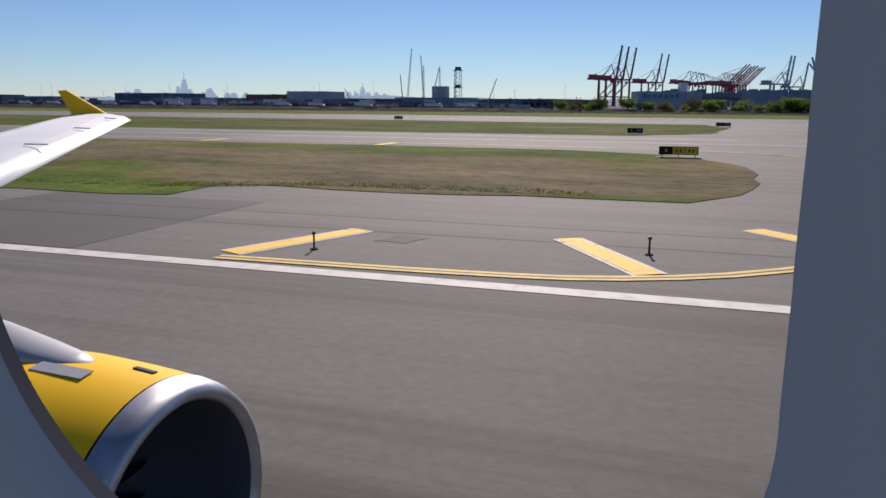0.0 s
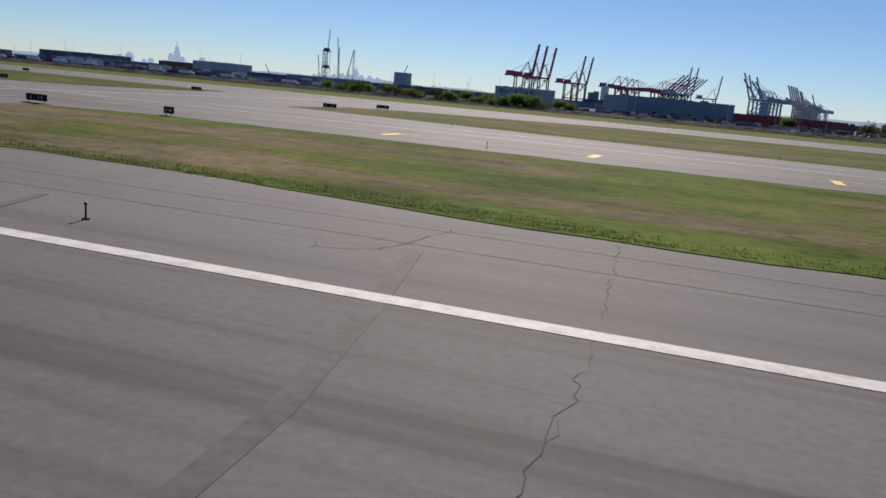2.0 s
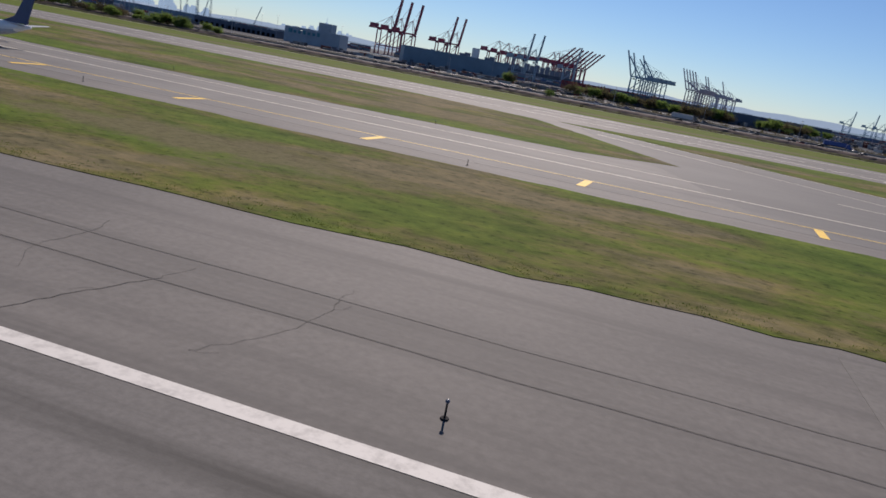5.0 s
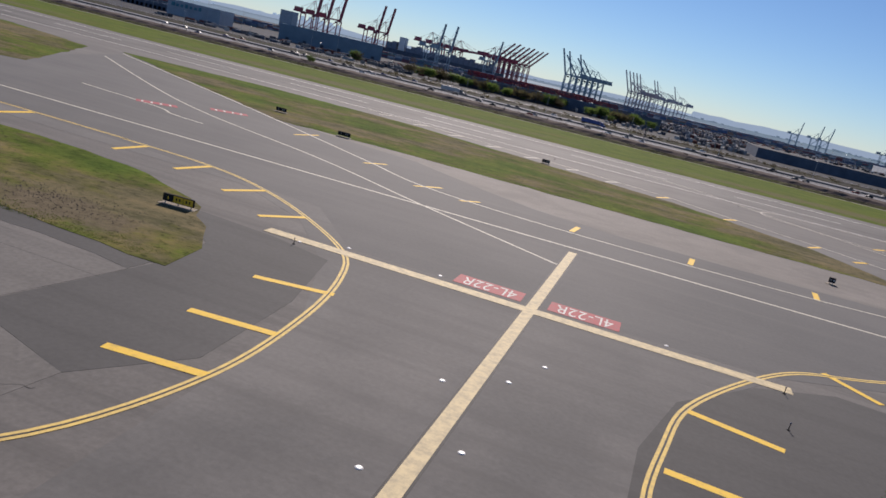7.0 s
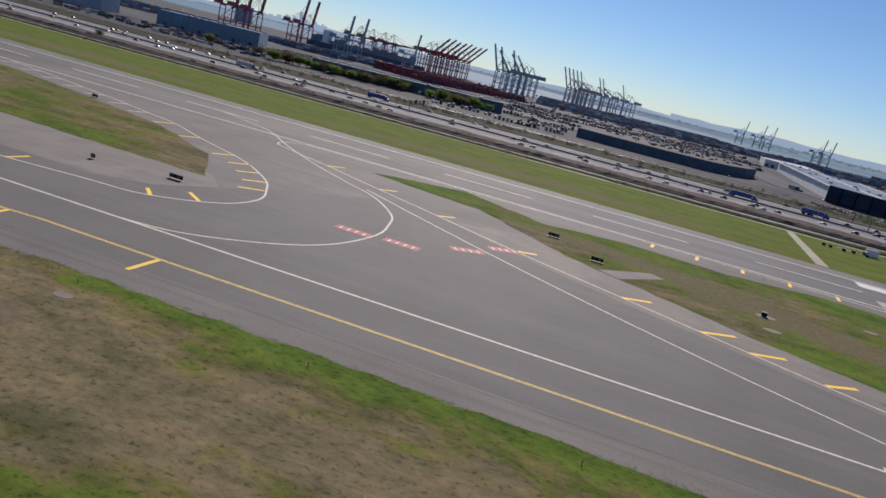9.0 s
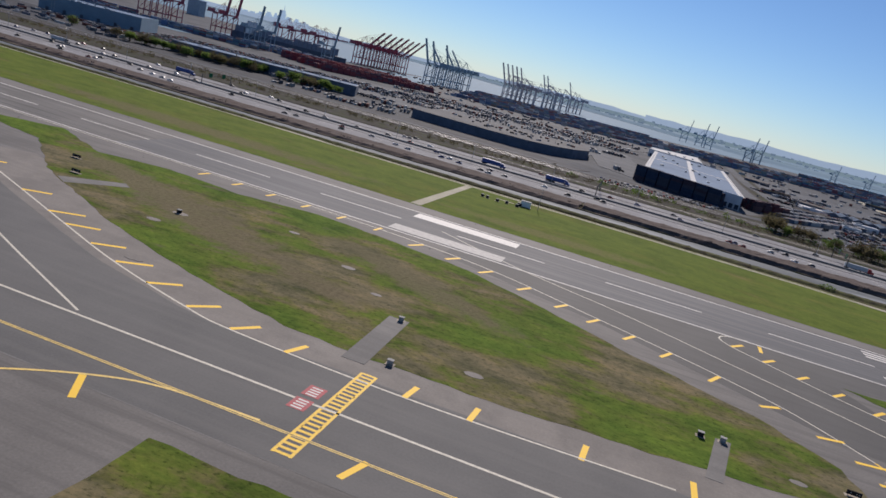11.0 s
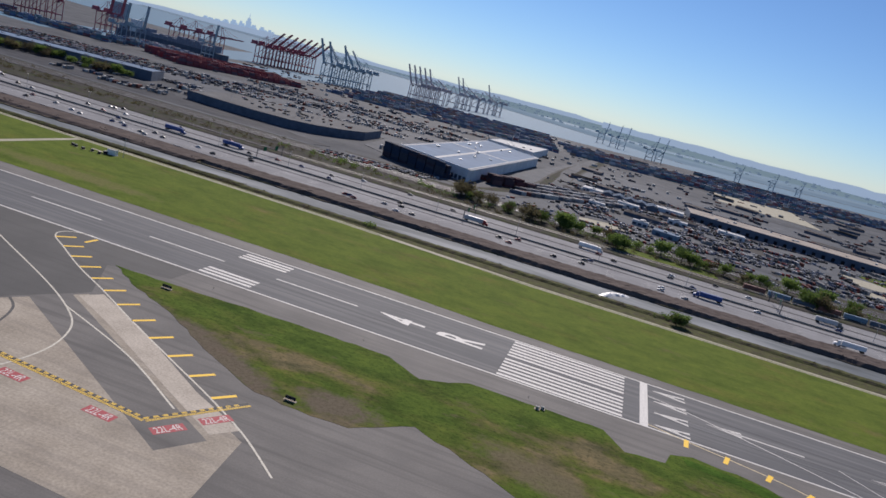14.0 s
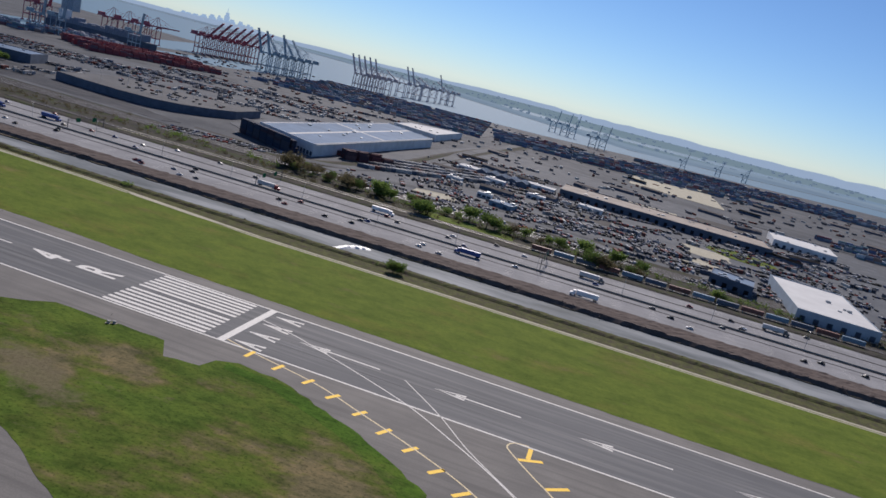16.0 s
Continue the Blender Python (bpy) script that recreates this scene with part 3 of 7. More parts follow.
bars("shoulder_bar", [((x, y), (x + 3.2, y + 6.8)) for x, y in ((-706, 256.5), (-691, 252.5), (-676, 248), (-661.4, 243.3), (-647.5, 239.3), (-633, 235.2), (-620.2, 229.8))], 0.9, FADED, "bleached shoulder bar beside a runway")
bars("shoulder_bar", [((x, y), (x - 3.4, y - 7.4)) for x, y in ((-338.4, 259.2), (-323.6, 256.6), (-310.4, 253.0), (-295.6, 247.4), (-282, 241.4), (-271, 236.4), (-259.4, 231.2), (-248.4, 225.8), (-235, 218.4))], 1.2, CLEAR_YELLOW, BAR_Y)
bars("shoulder_bar", (((-220, 208.2), (-225.6, 204.4)), ((-206, 198), (-213, 195.5)), ((-198, 189), (-206, 187)), ((-195, 179), (-203, 178)), ((-195, 168), (-203, 170)), ((-202, 152), (-208, 157)), ((-212, 146.5), (-216, 153))), 1.25, CLEAR_YELLOW, BAR_Y)
for pts in ([(-340, 289), (-303, 268), (-265, 252), (-227, 232), (-196, 215), (-179, 204), (-168, 194), (-162, 181), (-161, 168), (-163.5, 156), (-167, 148.2), (-170.6, 142.2), (-177.2, 135.2), (-185.2, 129.3), (-192.4, 125.8)],
            [(-179, 204), (-145, 189), (-118, 172)],
            [(-222, 268), (-229, 266), (-232, 261), (-229, 255), (-219.3, 248), (-200.8, 235), (-181, 223.2), (-159.4, 209.6), (-137, 196.3), (-114.5, 183), (-98, 172), (-84, 160)]):
    stripe("guide_line", pts, 0.55, FADED, TL, smooth_line=True)
stripe("tyre_mark", [(-192.7, 196.5), (-186.9, 191.9), (-182.5, 183.9), (-180.3, 176), (-180, 168.2)], 0.8, DARK, "dark tyre arc on concrete", 0.031, smooth_line=True)
bars("shoulder_bar", [((x, y), (x + 4.4, y + 6.0)) for x, y in ((-228.5, 254.6), (-219.3, 248), (-210, 241.2), (-200.8, 235), (-191, 229.1), (-181, 223.2), (-170.5, 216.6), (-159.4, 209.6), (-148.1, 202.8), (-137, 196.3), (-125.6, 190), (-114.5, 183))], 1.25, CLEAR_YELLOW, BAR_Y)
bars("shoulder_bar", (((-218.4, 258.6), (-218.2, 265.6)),), 1.25, CLEAR_YELLOW, BAR_Y)
# holding positions
for a, b in (((-200, 169.5), (-120, 163)), ((-120, 163), (-105, 187))):
    stripe("holding_line", [a, b], 2.2, BLACK, "black ground of a holding position", 0.034)
    d = (Vector(b) - Vector(a)).normalized()
    s = Vector((-d.y, d.x))
    for off in (-0.85, -0.35):
        stripe("holding_line", [Vector(a) + s * off, Vector(b) + s * off], 0.26, YELLOW, "solid yellow holding line", 0.042)
    for off in (0.35, 0.85):
        for k in range(int((Vector(b) - Vector(a)).length / 2.4)):
            q = Vector(a) + d * (k * 2.4) + s * off
            stripe("holding_dash", [q, q + d * 1.4], 0.3, YELLOW, "yellow holding line dash", 0.042)
for k in range(24):
    y = 103.5 + k * 1.62
    stripe("ladder_rung", [(-313.7, y), (-310.7, y)], 0.75, YELLOW, "yellow rung of an intermediate holding ladder")
for x in (-313.8, -310.6):
    stripe("ladder_side", [(x, 103), (x, 141)], 0.6, YELLOW, "yellow side of an intermediate holding ladder")


def lettering(text, x, y, size, turn, material, label, z=0.045, wide=1.0, bold=0.0):
    """Painted characters; their foot is centred at x, y and they read along turn degrees."""
    data = bpy.data.curves.new("lettering", "FONT")
    data.body, data.size, data.align_x, data.align_y, data.offset = text, 1.0, "CENTER", "BOTTOM_BASELINE", bold
    data.materials.append(material)
    ob = new("painted_lettering", data)
    ob.matrix_basis = pose(x * K, y * K, z * K, 0, 0, turn) @ Matrix.Diagonal((size * wide * K, size * K, 1, 1))
    return tagged(ob, label, "marking", kind="structure")


def red_plate(x, y, width, depth, turn, text):
    """A red painted holding position sign on the pavement."""
    d = Vector((math.cos(radians(turn)), math.sin(radians(turn)))) * width / 2
    stripe("red_plate", [(x - d.x, y - d.y), (x + d.x, y + d.y)], depth, RED, "red painted holding position plate on pavement", 0.036)
    s = Vector((-math.sin(radians(turn)), math.cos(radians(turn)))) * depth * 0.3
    if text:
        lettering(text, x - s.x * 1.25, y - s.y * 1.25, depth * 1.15, turn, WHITE, "white painted runway designation", wide=width / (depth * 1.15) / (len(text) * 0.6))
    else:
        for k in range(4):
            stripe("plate_bar", [(x - d.x * (0.7 - 0.45 * k) - s.x, y - d.y * (0.7 - 0.45 * k) - s.y), (x - d.x * (0.7 - 0.45 * k) + s.x, y - d.y * (0.7 - 0.45 * k) + s.y)], 0.5, WHITE, "white painted bar", 0.045)


for cx, cy in ((-616.8, 85.6), (-1139.5, 87)):
    red_plate(cx - 5.3, cy, 8.4, 3.9, 180, "4L-22R")
    red_plate(cx + 6.3, cy, 8.4, 3.9, 180, "4L-22R")
for x, y, turn in ((-167.5, 161.6, -3), (-156, 160.2, -3), (-129.2, 158.6, -3), (-113.4, 163.0, 57), (-107.3, 174.2, 57)):
    red_plate(x, y, 8.4, 3.3, turn, "22L-4R")
for x, y, a in ((-502, 163.5, 0), (-490, 165, 0), (-719, 150, 40), (-710, 166, 40), (-477, 178, 35), (-470, 190, 35), (-317.5, 120, 90), (-317.5, 126, 90)):
    red_plate(x, y, 9.0 if a != 90 else 4.6, 3.6, a, "")
lettering("4", -86.5, 290.2, 26, 90, WHITE, "large white runway number", wide=0.48, bold=0.022)
lettering("R", -62.0, 291.0, 26, 90, WHITE, "large white runway letter", wide=0.48, bold=0.022)


def arrow(x, y, length, head, width):
    """A white arrow that points along -x."""
    stripe("arrow_shaft", [(x + head * 0.7, y), (x + length, y)], 0.9, WHITE, "white shaft of a displaced threshold arrow", 0.034)
    bm = bmesh.new()
    for s in (-1, 1):
        v = [bm.verts.new(p) for p in ((x, y, 0.04), (x + head, y + s * width, 0.04), (x + head, y + s * width * 0.45, 0.04))]
        bm.faces.new(v)
    tagged(part("arrow_head", bm, WHITE), "white arrow head on the runway", "marking", kind="structure")


for x in (24, 81, 138, 195, 252):
    arrow(x, 289, 35, 13, 2.4)
for y in (271.5, 283, 294.5, 306):
    arrow(4.5, y, 1, 13, 2.6)
stripe("guide_line", [(0, 299), (14, 295.5), (31, 289), (72, 270), (93, 256), (121, 233), (150, 200)], 0.5, WHITE, "thin white lead-off line", smooth_line=True)
stripe("guide_line", [(70, 287), (89, 268), (104, 250), (124, 231)], 0.4, WHITE, "thin white lead-off line", smooth_line=True)
stripe("guide_line", [(3, 270), (17, 266), (45, 259), (66, 249.5), (90, 238), (110, 226), (130, 208)], 0.6, CREAM, TL, smooth_line=True)
stripe("guide_line", [(122, 268), (117, 267), (115, 263), (117, 259), (126, 248), (134, 239), (150, 218)], 0.6, CREAM, TL, smooth_line=True)
bars("shoulder_bar", (((16, 267.5), (15.5, 261)), ((29.5, 264.5), (28, 258.5)), ((43, 261.5), (41, 256)), ((55, 257), (52, 251.5)), ((67, 252), (64, 246.5)), ((78, 246), (75, 240)),
     ((89, 240.5), (85.5, 235)), ((100, 233), (96, 228)), ((110, 225.5), (105.5, 220.5)), ((120, 256), (128, 260)), ((131, 243), (138, 248)), ((123, 266.5), (123, 258.5))), 1.6, CLEAR_YELLOW, BAR_Y)
# patches of other pavement
slab("fresh_asphalt", [(-652, 42), (-650, 60), (-651, 70), (-662, 81), (-648, 79.5), (-639.5, 77), (-636, 62), (-635, 46), (-640, 38)], 0.0, 0.016, DARK, "dark recent asphalt patch", "pavement")
slab("weathered_asphalt", [(-760, 22.95), (-641, 22.95), (-640, 38), (-652.2, 42), (-650.4, 57), (-690, 56), (-705, 50), (-760, 48)], 0.0, 0.0145, BROWN, "brown cracked weathered asphalt shoulder", "pavement")
slab("fresh_asphalt", ragged([(-703, 51), (-692, 56), (-685, 57.2), (-669, 58.4), (-655, 57.8), (-650.5, 56.9), (-650.2, 61.6), (-691, 62), (-704, 54)], 3.0, 0.2, 54), 0.0, 0.0165, DARK, "dark asphalt strip beside turf", "pavement")
slab("fresh_asphalt", [(-604, 34), (-603, 56), (-600, 68), (-592, 79), (-583, 84.5), (-571, 83), (-576, 75.5), (-580.5, 70), (-583.5, 60), (-584, 46), (-582, 34)], 0.0, 0.016, DARK, "dark recent asphalt patch", "pavement")
slab("fresh_asphalt", [(-330, 255), (-270, 232), (-205, 195), (-196, 193), (-182, 219), (-197, 245), (-175, 252), (-175, 266), (-330, 266)], 0.0, 0.012, DARK, "dark recent asphalt at a runway entry", "pavement")
slab("fresh_asphalt", [(-1215, 23.1), (-1199, 23.1), (-1199, 39), (-1215, 39)], 0.0, 0.013, DARK, "dark asphalt patch beside a runway", "pavement")
slab("fresh_asphalt", ragged([(-1090, 17.5), (-1075.4, 17.8), (-1074.6, 21.5), (-1090, 21.5)], 1.5, 0.12, 51), 0.012, 0.016, DARK, "dark asphalt patch on a runway", "pavement")
slab("fresh_asphalt", ragged([(-1131, 21.5), (-1126.4, 21.9), (-1125.3, 14.6), (-1129, 14.7)], 1.5, 0.12, 52), 0.012, 0.016, DARK, "dark asphalt patch on a runway", "pavement")
slab("oil_stain", ragged([(-1187.4, 29.0), (-1185.8, 28.8), (-1185.2, 30.4), (-1186.8, 30.9)], 0.6, 0.2, 53), 0.0, 0.0165, DARK, "dark oil stain on a shoulder", "stain")
slab("taxi_connector", [(-1160, 38), (-1120, 38), (-1126, 60), (-1118, 99), (-1110, 145), (-1105, 266), (-1165, 266), (-1166, 145), (-1160, 99), (-1153, 60)], 0.0, 0.0135, TAXI, "pale worn asphalt connecting taxiway", "taxiway")
slab("renewed_taxiway", [(-800, 240), (-742, 199), (-700, 176), (-660.7, 167.6), (-641, 154.4), (-628, 147.5), (-610, 143.4), (-560, 143.5), (-548, 150), (-530, 184), (-505, 214), (-470, 191), (-438, 173.5), (-410, 160), (-385, 148.5), (-358, 140.5), (-342, 138), (-214, 139.5), (-204, 134), (-225, 100), (-560, 101), (-590, 84), (-640, 84), (-652, 100), (-760, 112)], 0.0, 0.0155, TAXI_DARK, "dark renewed asphalt of a parallel taxiway", "taxiway")
for outline in ([(-742, 199.3), (-700, 176.3), (-660.4, 168), (-640.7, 154.8), (-627.8, 147.9), (-610, 143.8), (-560, 143.9), (-548.3, 150.4), (-540, 165), (-549, 176), (-600, 182), (-667, 182), (-720, 200)],
                [(-490, 205), (-470, 191.4), (-438, 173.9), (-410, 160.4), (-385, 148.9), (-358, 140.9), (-342, 138.4), (-214.2, 139.9), (-204, 160), (-230, 172), (-330, 160), (-400, 182), (-470, 216)]):
    slab("taxiway_shoulder", outline, 0.0, 0.0175, SHOULDER, "pale brown weathered shoulder of a taxiway", "pavement")
slab("taxi_connector", [(-632, 23), (-602, 23), (-598, 70), (-585, 90), (-575, 100), (-665, 100), (-650, 90), (-640, 76), (-633, 58)], 0.0, 0.0125, TAXI, "pale worn asphalt connecting taxiway", "taxiway")
slab("service_path", [(-320.5, 145), (-315, 145), (-316, 178), (-321.5, 178)], 0.0, 0.075, TAXI, "short concrete service path through turf", "path")
slab("service_path", [(-243, 150), (-239.5, 150), (-236, 172), (-239.5, 172)], 0.0, 0.075, TAXI, "short concrete service path through turf", "path")
slab("service_path", [(-446, 200), (-440, 196), (-428, 212), (-432, 215)], 0.0, 0.075, TAXI, "short concrete service path through turf", "path")
slab("service_path", [(1.5, 312.7), (7, 312.7), (4.5, 318), (2.5, 318)], 0.0, 0.075, TAXI, "short pale crossing at the runway end", "path")
slab("service_track", [(-367, 327), (-362, 327), (-361, 424), (-365, 424)], 0.0, 0.08, DUST, "pale gravel track across the outer grass", "road")
for x, y, r in ((-294, 159.5, 3), (-402, 190, 3), (-402, 203, 3.5), (-345, 205, 3), (-330, 190, 2.2), (-577, 69.5, 1.9), (-570, 69.2, 2.4), (-551.6, 82.2, 1.9), (-563.3, 82.3, 2.6), (-512, 84, 2.0), (-383, 157.5, 3.4), (-223, 163, 2.5), (-372, 222, 2.6)):
    slab("manhole_pad", ragged([(x + r * math.cos(i * math.pi / 4) * 0.8, y + r * math.sin(i * math.pi / 4) * 0.5) for i in range(8)], 0.9, 0.25, int(-x)), 0.0, 0.09, SHOULDER, "small worn concrete pad in the turf", "pad")
# cracks and seams in the shoulder
SEAM = plain("seam_tar", (0.06, 0.057, 0.054), 0.9, vary=0.5, size=4.0)
for pts in ([(-1900, 31), (-700, 31.5)], [(-1900, 35.2), (-700, 35.4)], [(-680, 53), (-649, 53.4)], [(-1000, 22.9), (-998, 39)], [(-975, 8), (-977, 22), (-978, 38)], [(-905, 39), (-903, 33)]):
    stripe("seam", [(x + random.uniform(-0.1, 0.1), y + random.uniform(-0.1, 0.1)) for x, y in (curve(pts, 6.0))], 0.06, SEAM, "dark sealed seam in the asphalt", 0.02)

# ---- airfield furniture ----
SIGN_BLACK = plain("sign_black", (0.025, 0.025, 0.028), 0.85, spec=0.08)
SIGN_YELLOW = plain("sign_yellow", (0.8, 0.5, 0.03), 0.5)
STEEL = plain("galvanised_steel", (0.35, 0.36, 0.37), 0.45, 0.6)
LAMP_BLUE = plain("lamp_glass", (0.07, 0.09, 0.14), 0.3)
WHITE_COAT = plain("white_coating", (0.75, 0.75, 0.73), 0.5)
DIST = plain("board_navy", (0.02, 0.028, 0.06), 0.6)


def taxi_sign(x, y, width, turn, face, label, text=""):
    s = thing("airfield_sign", x, y, 0.05, label, "sign", turn, "signs along the taxiways")
    bm = bmesh.new()
    box(bm, -width / 2 - 0.3, -0.7, 0, width / 2 + 0.3, 0.7, 0.06)
    part("base_slab", bm, CONCRETE, s)
    for k in range(max(2, int(width / 1.4))):
        px = -width / 2 + 0.35 + k * (width - 0.7) / (max(2, int(width / 1.4)) - 1)
        bm = bmesh.new()
        box(bm, px - 0.05, -0.06, 0.06, px + 0.05, 0.06, 0.35)
        part("leg", bm, STEEL, s)
    bm = bmesh.new()
    box(bm, -width / 2, -0.16, 0.32, width / 2, 0.16, 1.28)
    bmesh.ops.bevel(bm, geom=bm.edges[:], offset=0.04, segments=1, affect="EDGES")
    part("housing", bm, SIGN_BLACK, s)
    n = max(2, int(width / 1.3))
    for k in range(n):
        bm = bmesh.new()
        a = -width / 2 + 0.08 + k * (width - 0.16) / n
        box(bm, a + 0.03, -0.185, 0.4, a + (width - 0.16) / n - 0.03, -0.165, 1.2)
        part("face_panel", bm, face if k else SIGN_BLACK, s)
        step = (width - 0.16) / n
        for u in (0.28, 0.6) if k else (0.45,):
            bm = bmesh.new()
            box(bm, a + step * u - 0.02, -0.2, 0.62, a + step * u + 0.16, -0.19, 0.98)
            part("plain_bar", bm, SIGN_BLACK if k and face is SIGN_YELLOW else SIGN_YELLOW if face is SIGN_YELLOW else STEEL, s)
    return s


for x, y, w in ((-1174.4, 89.0, 4.4), (-661.5, 79.5, 4.2)):
    taxi_sign(x, y, w, 6, SIGN_YELLOW, "black and yellow taxiway guidance sign on concrete base")
for x, y, w in ((-1105, 86.8, 3.6), (-1164, 206, 3.6), (-1183, 152, 3), (-1085, 90.2, 1.6), (-1100.5, 172, 3.6), (-1099, 203, 3.8), (-683, 176, 3.4), (-709.6, 191.4, 3.2), (-549, 160, 3.8),
                (-570.5, 80.8, 4.6), (-170, 242.5, 3.6), (-98, 197, 3.2), (-211.5, 166, 3), (-447, 209, 3.4), (-462, 226, 3.4), (-640, 236, 2.5), (-1266, 238, 3.0), (-570, 155.5, 1.2)):
    taxi_sign(x, y, w, 0, SIGN_BLACK, "dark back of a low taxiway sign on legs")
d = thing("distance_board", -1089.6, 43.9, 0.05, "dark blue box sign with a white five beside the runway", "sign")
bm = bmesh.new()
box(bm, -0.33, -0.65, 0.25, 0.33, 0.65, 1.8)
bmesh.ops.bevel(bm, geom=bm.edges[:], offset=0.03, segments=1, affect="EDGES")
board = part("board", bm, DIST, d)
for a, b, c in ((-0.66, 0.0, 0.05), (0.66, 0.0, 0.05)):
    bm = bmesh.new()
    box(bm, -0.35, a - c, 0.22, 0.35, a + c, 1.83)
    part("edge_trim", bm, SIGN_BLACK, board)
bm = bmesh.new()
box(bm, -0.35, -0.66, 1.79, 0.35, 0.66, 1.86)
part("top_trim", bm, SIGN_BLACK, board)
for s in (-0.5, 0.5):
    bm = bmesh.new()
    box(bm, -0.25, s - 0.08, 0, 0.25, s + 0.08, 0.27)
    part("leg", bm, WHITE_COAT, d)
bm = bmesh.new()
box(bm, -1.1, -1.2, -0.02, 1.1, 1.2, 0.05)
part("base_slab", bm, CONCRETE, d)
for side in (-1, 1):
    five = bpy.data.curves.new("numeral", "FONT")
    five.body, five.align_x, five.size = "5", "CENTER", 1.75 * K
    five.materials.append(WHITE_COAT)
    fo = new("numeral", five)
    fo.parent = d
    fo.matrix_basis = pose(side * 0.345 * K, 0, 0.42 * K, 90, 0, 90 * side)


def edge_light(x, y, h=0.8):
    s = thing("edge_light", x, y, 0.0, "slim black elevated airfield edge light", "light", 0, "airfield edge lights")
    bm = bmesh.new()
    bmesh.ops.create_cone(bm, cap_ends=True, segments=10, radius1=0.18, radius2=0.16, depth=0.06, matrix=Matrix.Translation((0, 0, 0.03)))
    part("base_plate", bm, SIGN_BLACK, s)
    bm = bmesh.new()
    bmesh.ops.create_cone(bm, cap_ends=True, segments=8, radius1=0.045, radius2=0.04, depth=h - 0.18, matrix=Matrix.Translation((0, 0, 0.06 + (h - 0.18) / 2)))
    part("stem", bm, SIGN_BLACK, s)
    bm = bmesh.new()
    bmesh.ops.create_uvsphere(bm, u_segments=10, v_segments=6, radius=0.09, matrix=Matrix.Translation((0, 0, h - 0.08)))
    part("lamp_head", bm, LAMP_BLUE, s, smooth=True)
    return s


first = edge_light(-1189, 26.3)
spots = [(x, 26.3) for x in (-1253, -1221, -1104, -1072, -1040, -972, -940, -908, -877, -810, -778, -746, -714)]
spots += [(-1117, 33.5), (-1122, 43), (-1112.5, 39.5), (-1124, 56), (-1121, 74), (-1119, 80), (-1164, 50), (-1159, 62), (-1157, 76), (-1175.2, 29.8), (-645, 79), (-589, 80)]
spots += [(-590 + 38 * k, 89 if k > 1 else 70 + 10 * k) for k in range(7)] + [(x, 96) for x in range(-1040, -690, 61)] + [(x, 145) for x in range(-1060, -760, 61)]
spots += [(x, 256) for x in range(-640, -330, 61)] + [(x, 322) for x in range(-700, 300, 61)] + [(x, 257) for x in range(-160, 20, 61)]
for x, y in spots:
    copy_thing(first, pose(x * K, y * K, 0))
for x, y in ((-1145, 25.2), (-1135, 25.4), (-1144, 33), (-1138, 43), (-1142.5, 50), (-1136, 58), (-619.5, 40), (-614.5, 46), (-619, 56), (-614.2, 60), (-612, 66), (-645, 80.5), (-628, 84.2), (-640, 84), (-601, 84)):
    bm = bmesh.new()
    bmesh.ops.create_cone(bm, cap_ends=True, segments=12, radius1=0.28, radius2=0.2, depth=0.05, matrix=Matrix.Translation((x, y, 0.05)))
    tagged(part("inset_light", bm, WHITE_COAT), "small white inset light flush in the pavement", "light", group="inset pavement lights")


CABINET_LID = plain("cabinet_lid", (0.3, 0.3, 0.29), 0.8, spec=0.1)


def cabinet(x, y, w, d_, h, material, label):
    s = thing("equipment_cabinet", x, y, 0.05, label, "cabinet", random.uniform(-10, 10))
    bm = bmesh.new()
    box(bm, -w / 2 - 0.4, -d_ / 2 - 0.4, -0.03, w / 2 + 0.4, d_ / 2 + 0.4, 0.08)
    part("plinth", bm, CONCRETE, s)
    bm = bmesh.new()
    box(bm, -w / 2, -d_ / 2, 0.08, w / 2, d_ / 2, h)
    bmesh.ops.bevel(bm, geom=bm.edges[:], offset=0.05, segments=1, affect="EDGES")
    part("housing", bm, material, s)
    bm = bmesh.new()
    box(bm, -w / 2 - 0.08, -d_ / 2 - 0.08, h, w / 2 + 0.08, d_ / 2 + 0.08, h + 0.08)
    part("lid", bm, CABINET_LID, s)
    return s


cabinet(-326.5, 409, 5.5, 3.2, 3.2, WHITE_COAT, "white equipment hut on the outer grass")
cabinet(-329.5, 407, 2.4, 2.0, 1.6, SIGN_BLACK, "dark generator housing beside a white hut")
slab("hut_pad", [(-342, 409.5), (-333, 408), (-333, 409.5), (-342, 411)], 0.0, 0.075, PALE, "short concrete path to an equipment hut", "path")
mast = thing("antenna_mast", -319.5, 410, 0.05, "slim grey antenna mast beside an equipment hut", "mast")
bm = bmesh.new()
rod(bm, (0, 0, 0), (0, 0, 12), 0.16, 0.09, 6)
part("pole", bm, STEEL, mast)
for z in (7.5, 10.0, 11.6):
    bm = bmesh.new()
    rod(bm, (-1.1, 0, z), (1.1, 0, z), 0.06, 0.06, 5)
    part("cross_arm", bm, STEEL, mast)
for x, y in ((-350, 403), (-347, 402), (-341, 401), (-336, 403), (-330, 402)):
    cabinet(x, y, 1.6, 1.2, 1.3, SIGN_BLACK, "small dark antenna box beside a hut")
for x, y in ((-402.5, 203, ), (-310.8, 149.5), (-238, 171), (-243, 170), (-562, 82.5), (-318, 177)):
    cabinet(x, y, 1.3, 1.0, 1.1, random.choice((SIGN_BLACK, STEEL)), "small utility box on a concrete pad")
for k in range(2):
    cabinet(-34 + 1.6 * k, 250 + 1.2 * k, 1.1, 0.8, 0.9, STEEL, "grey approach indicator lamp box beside a runway")

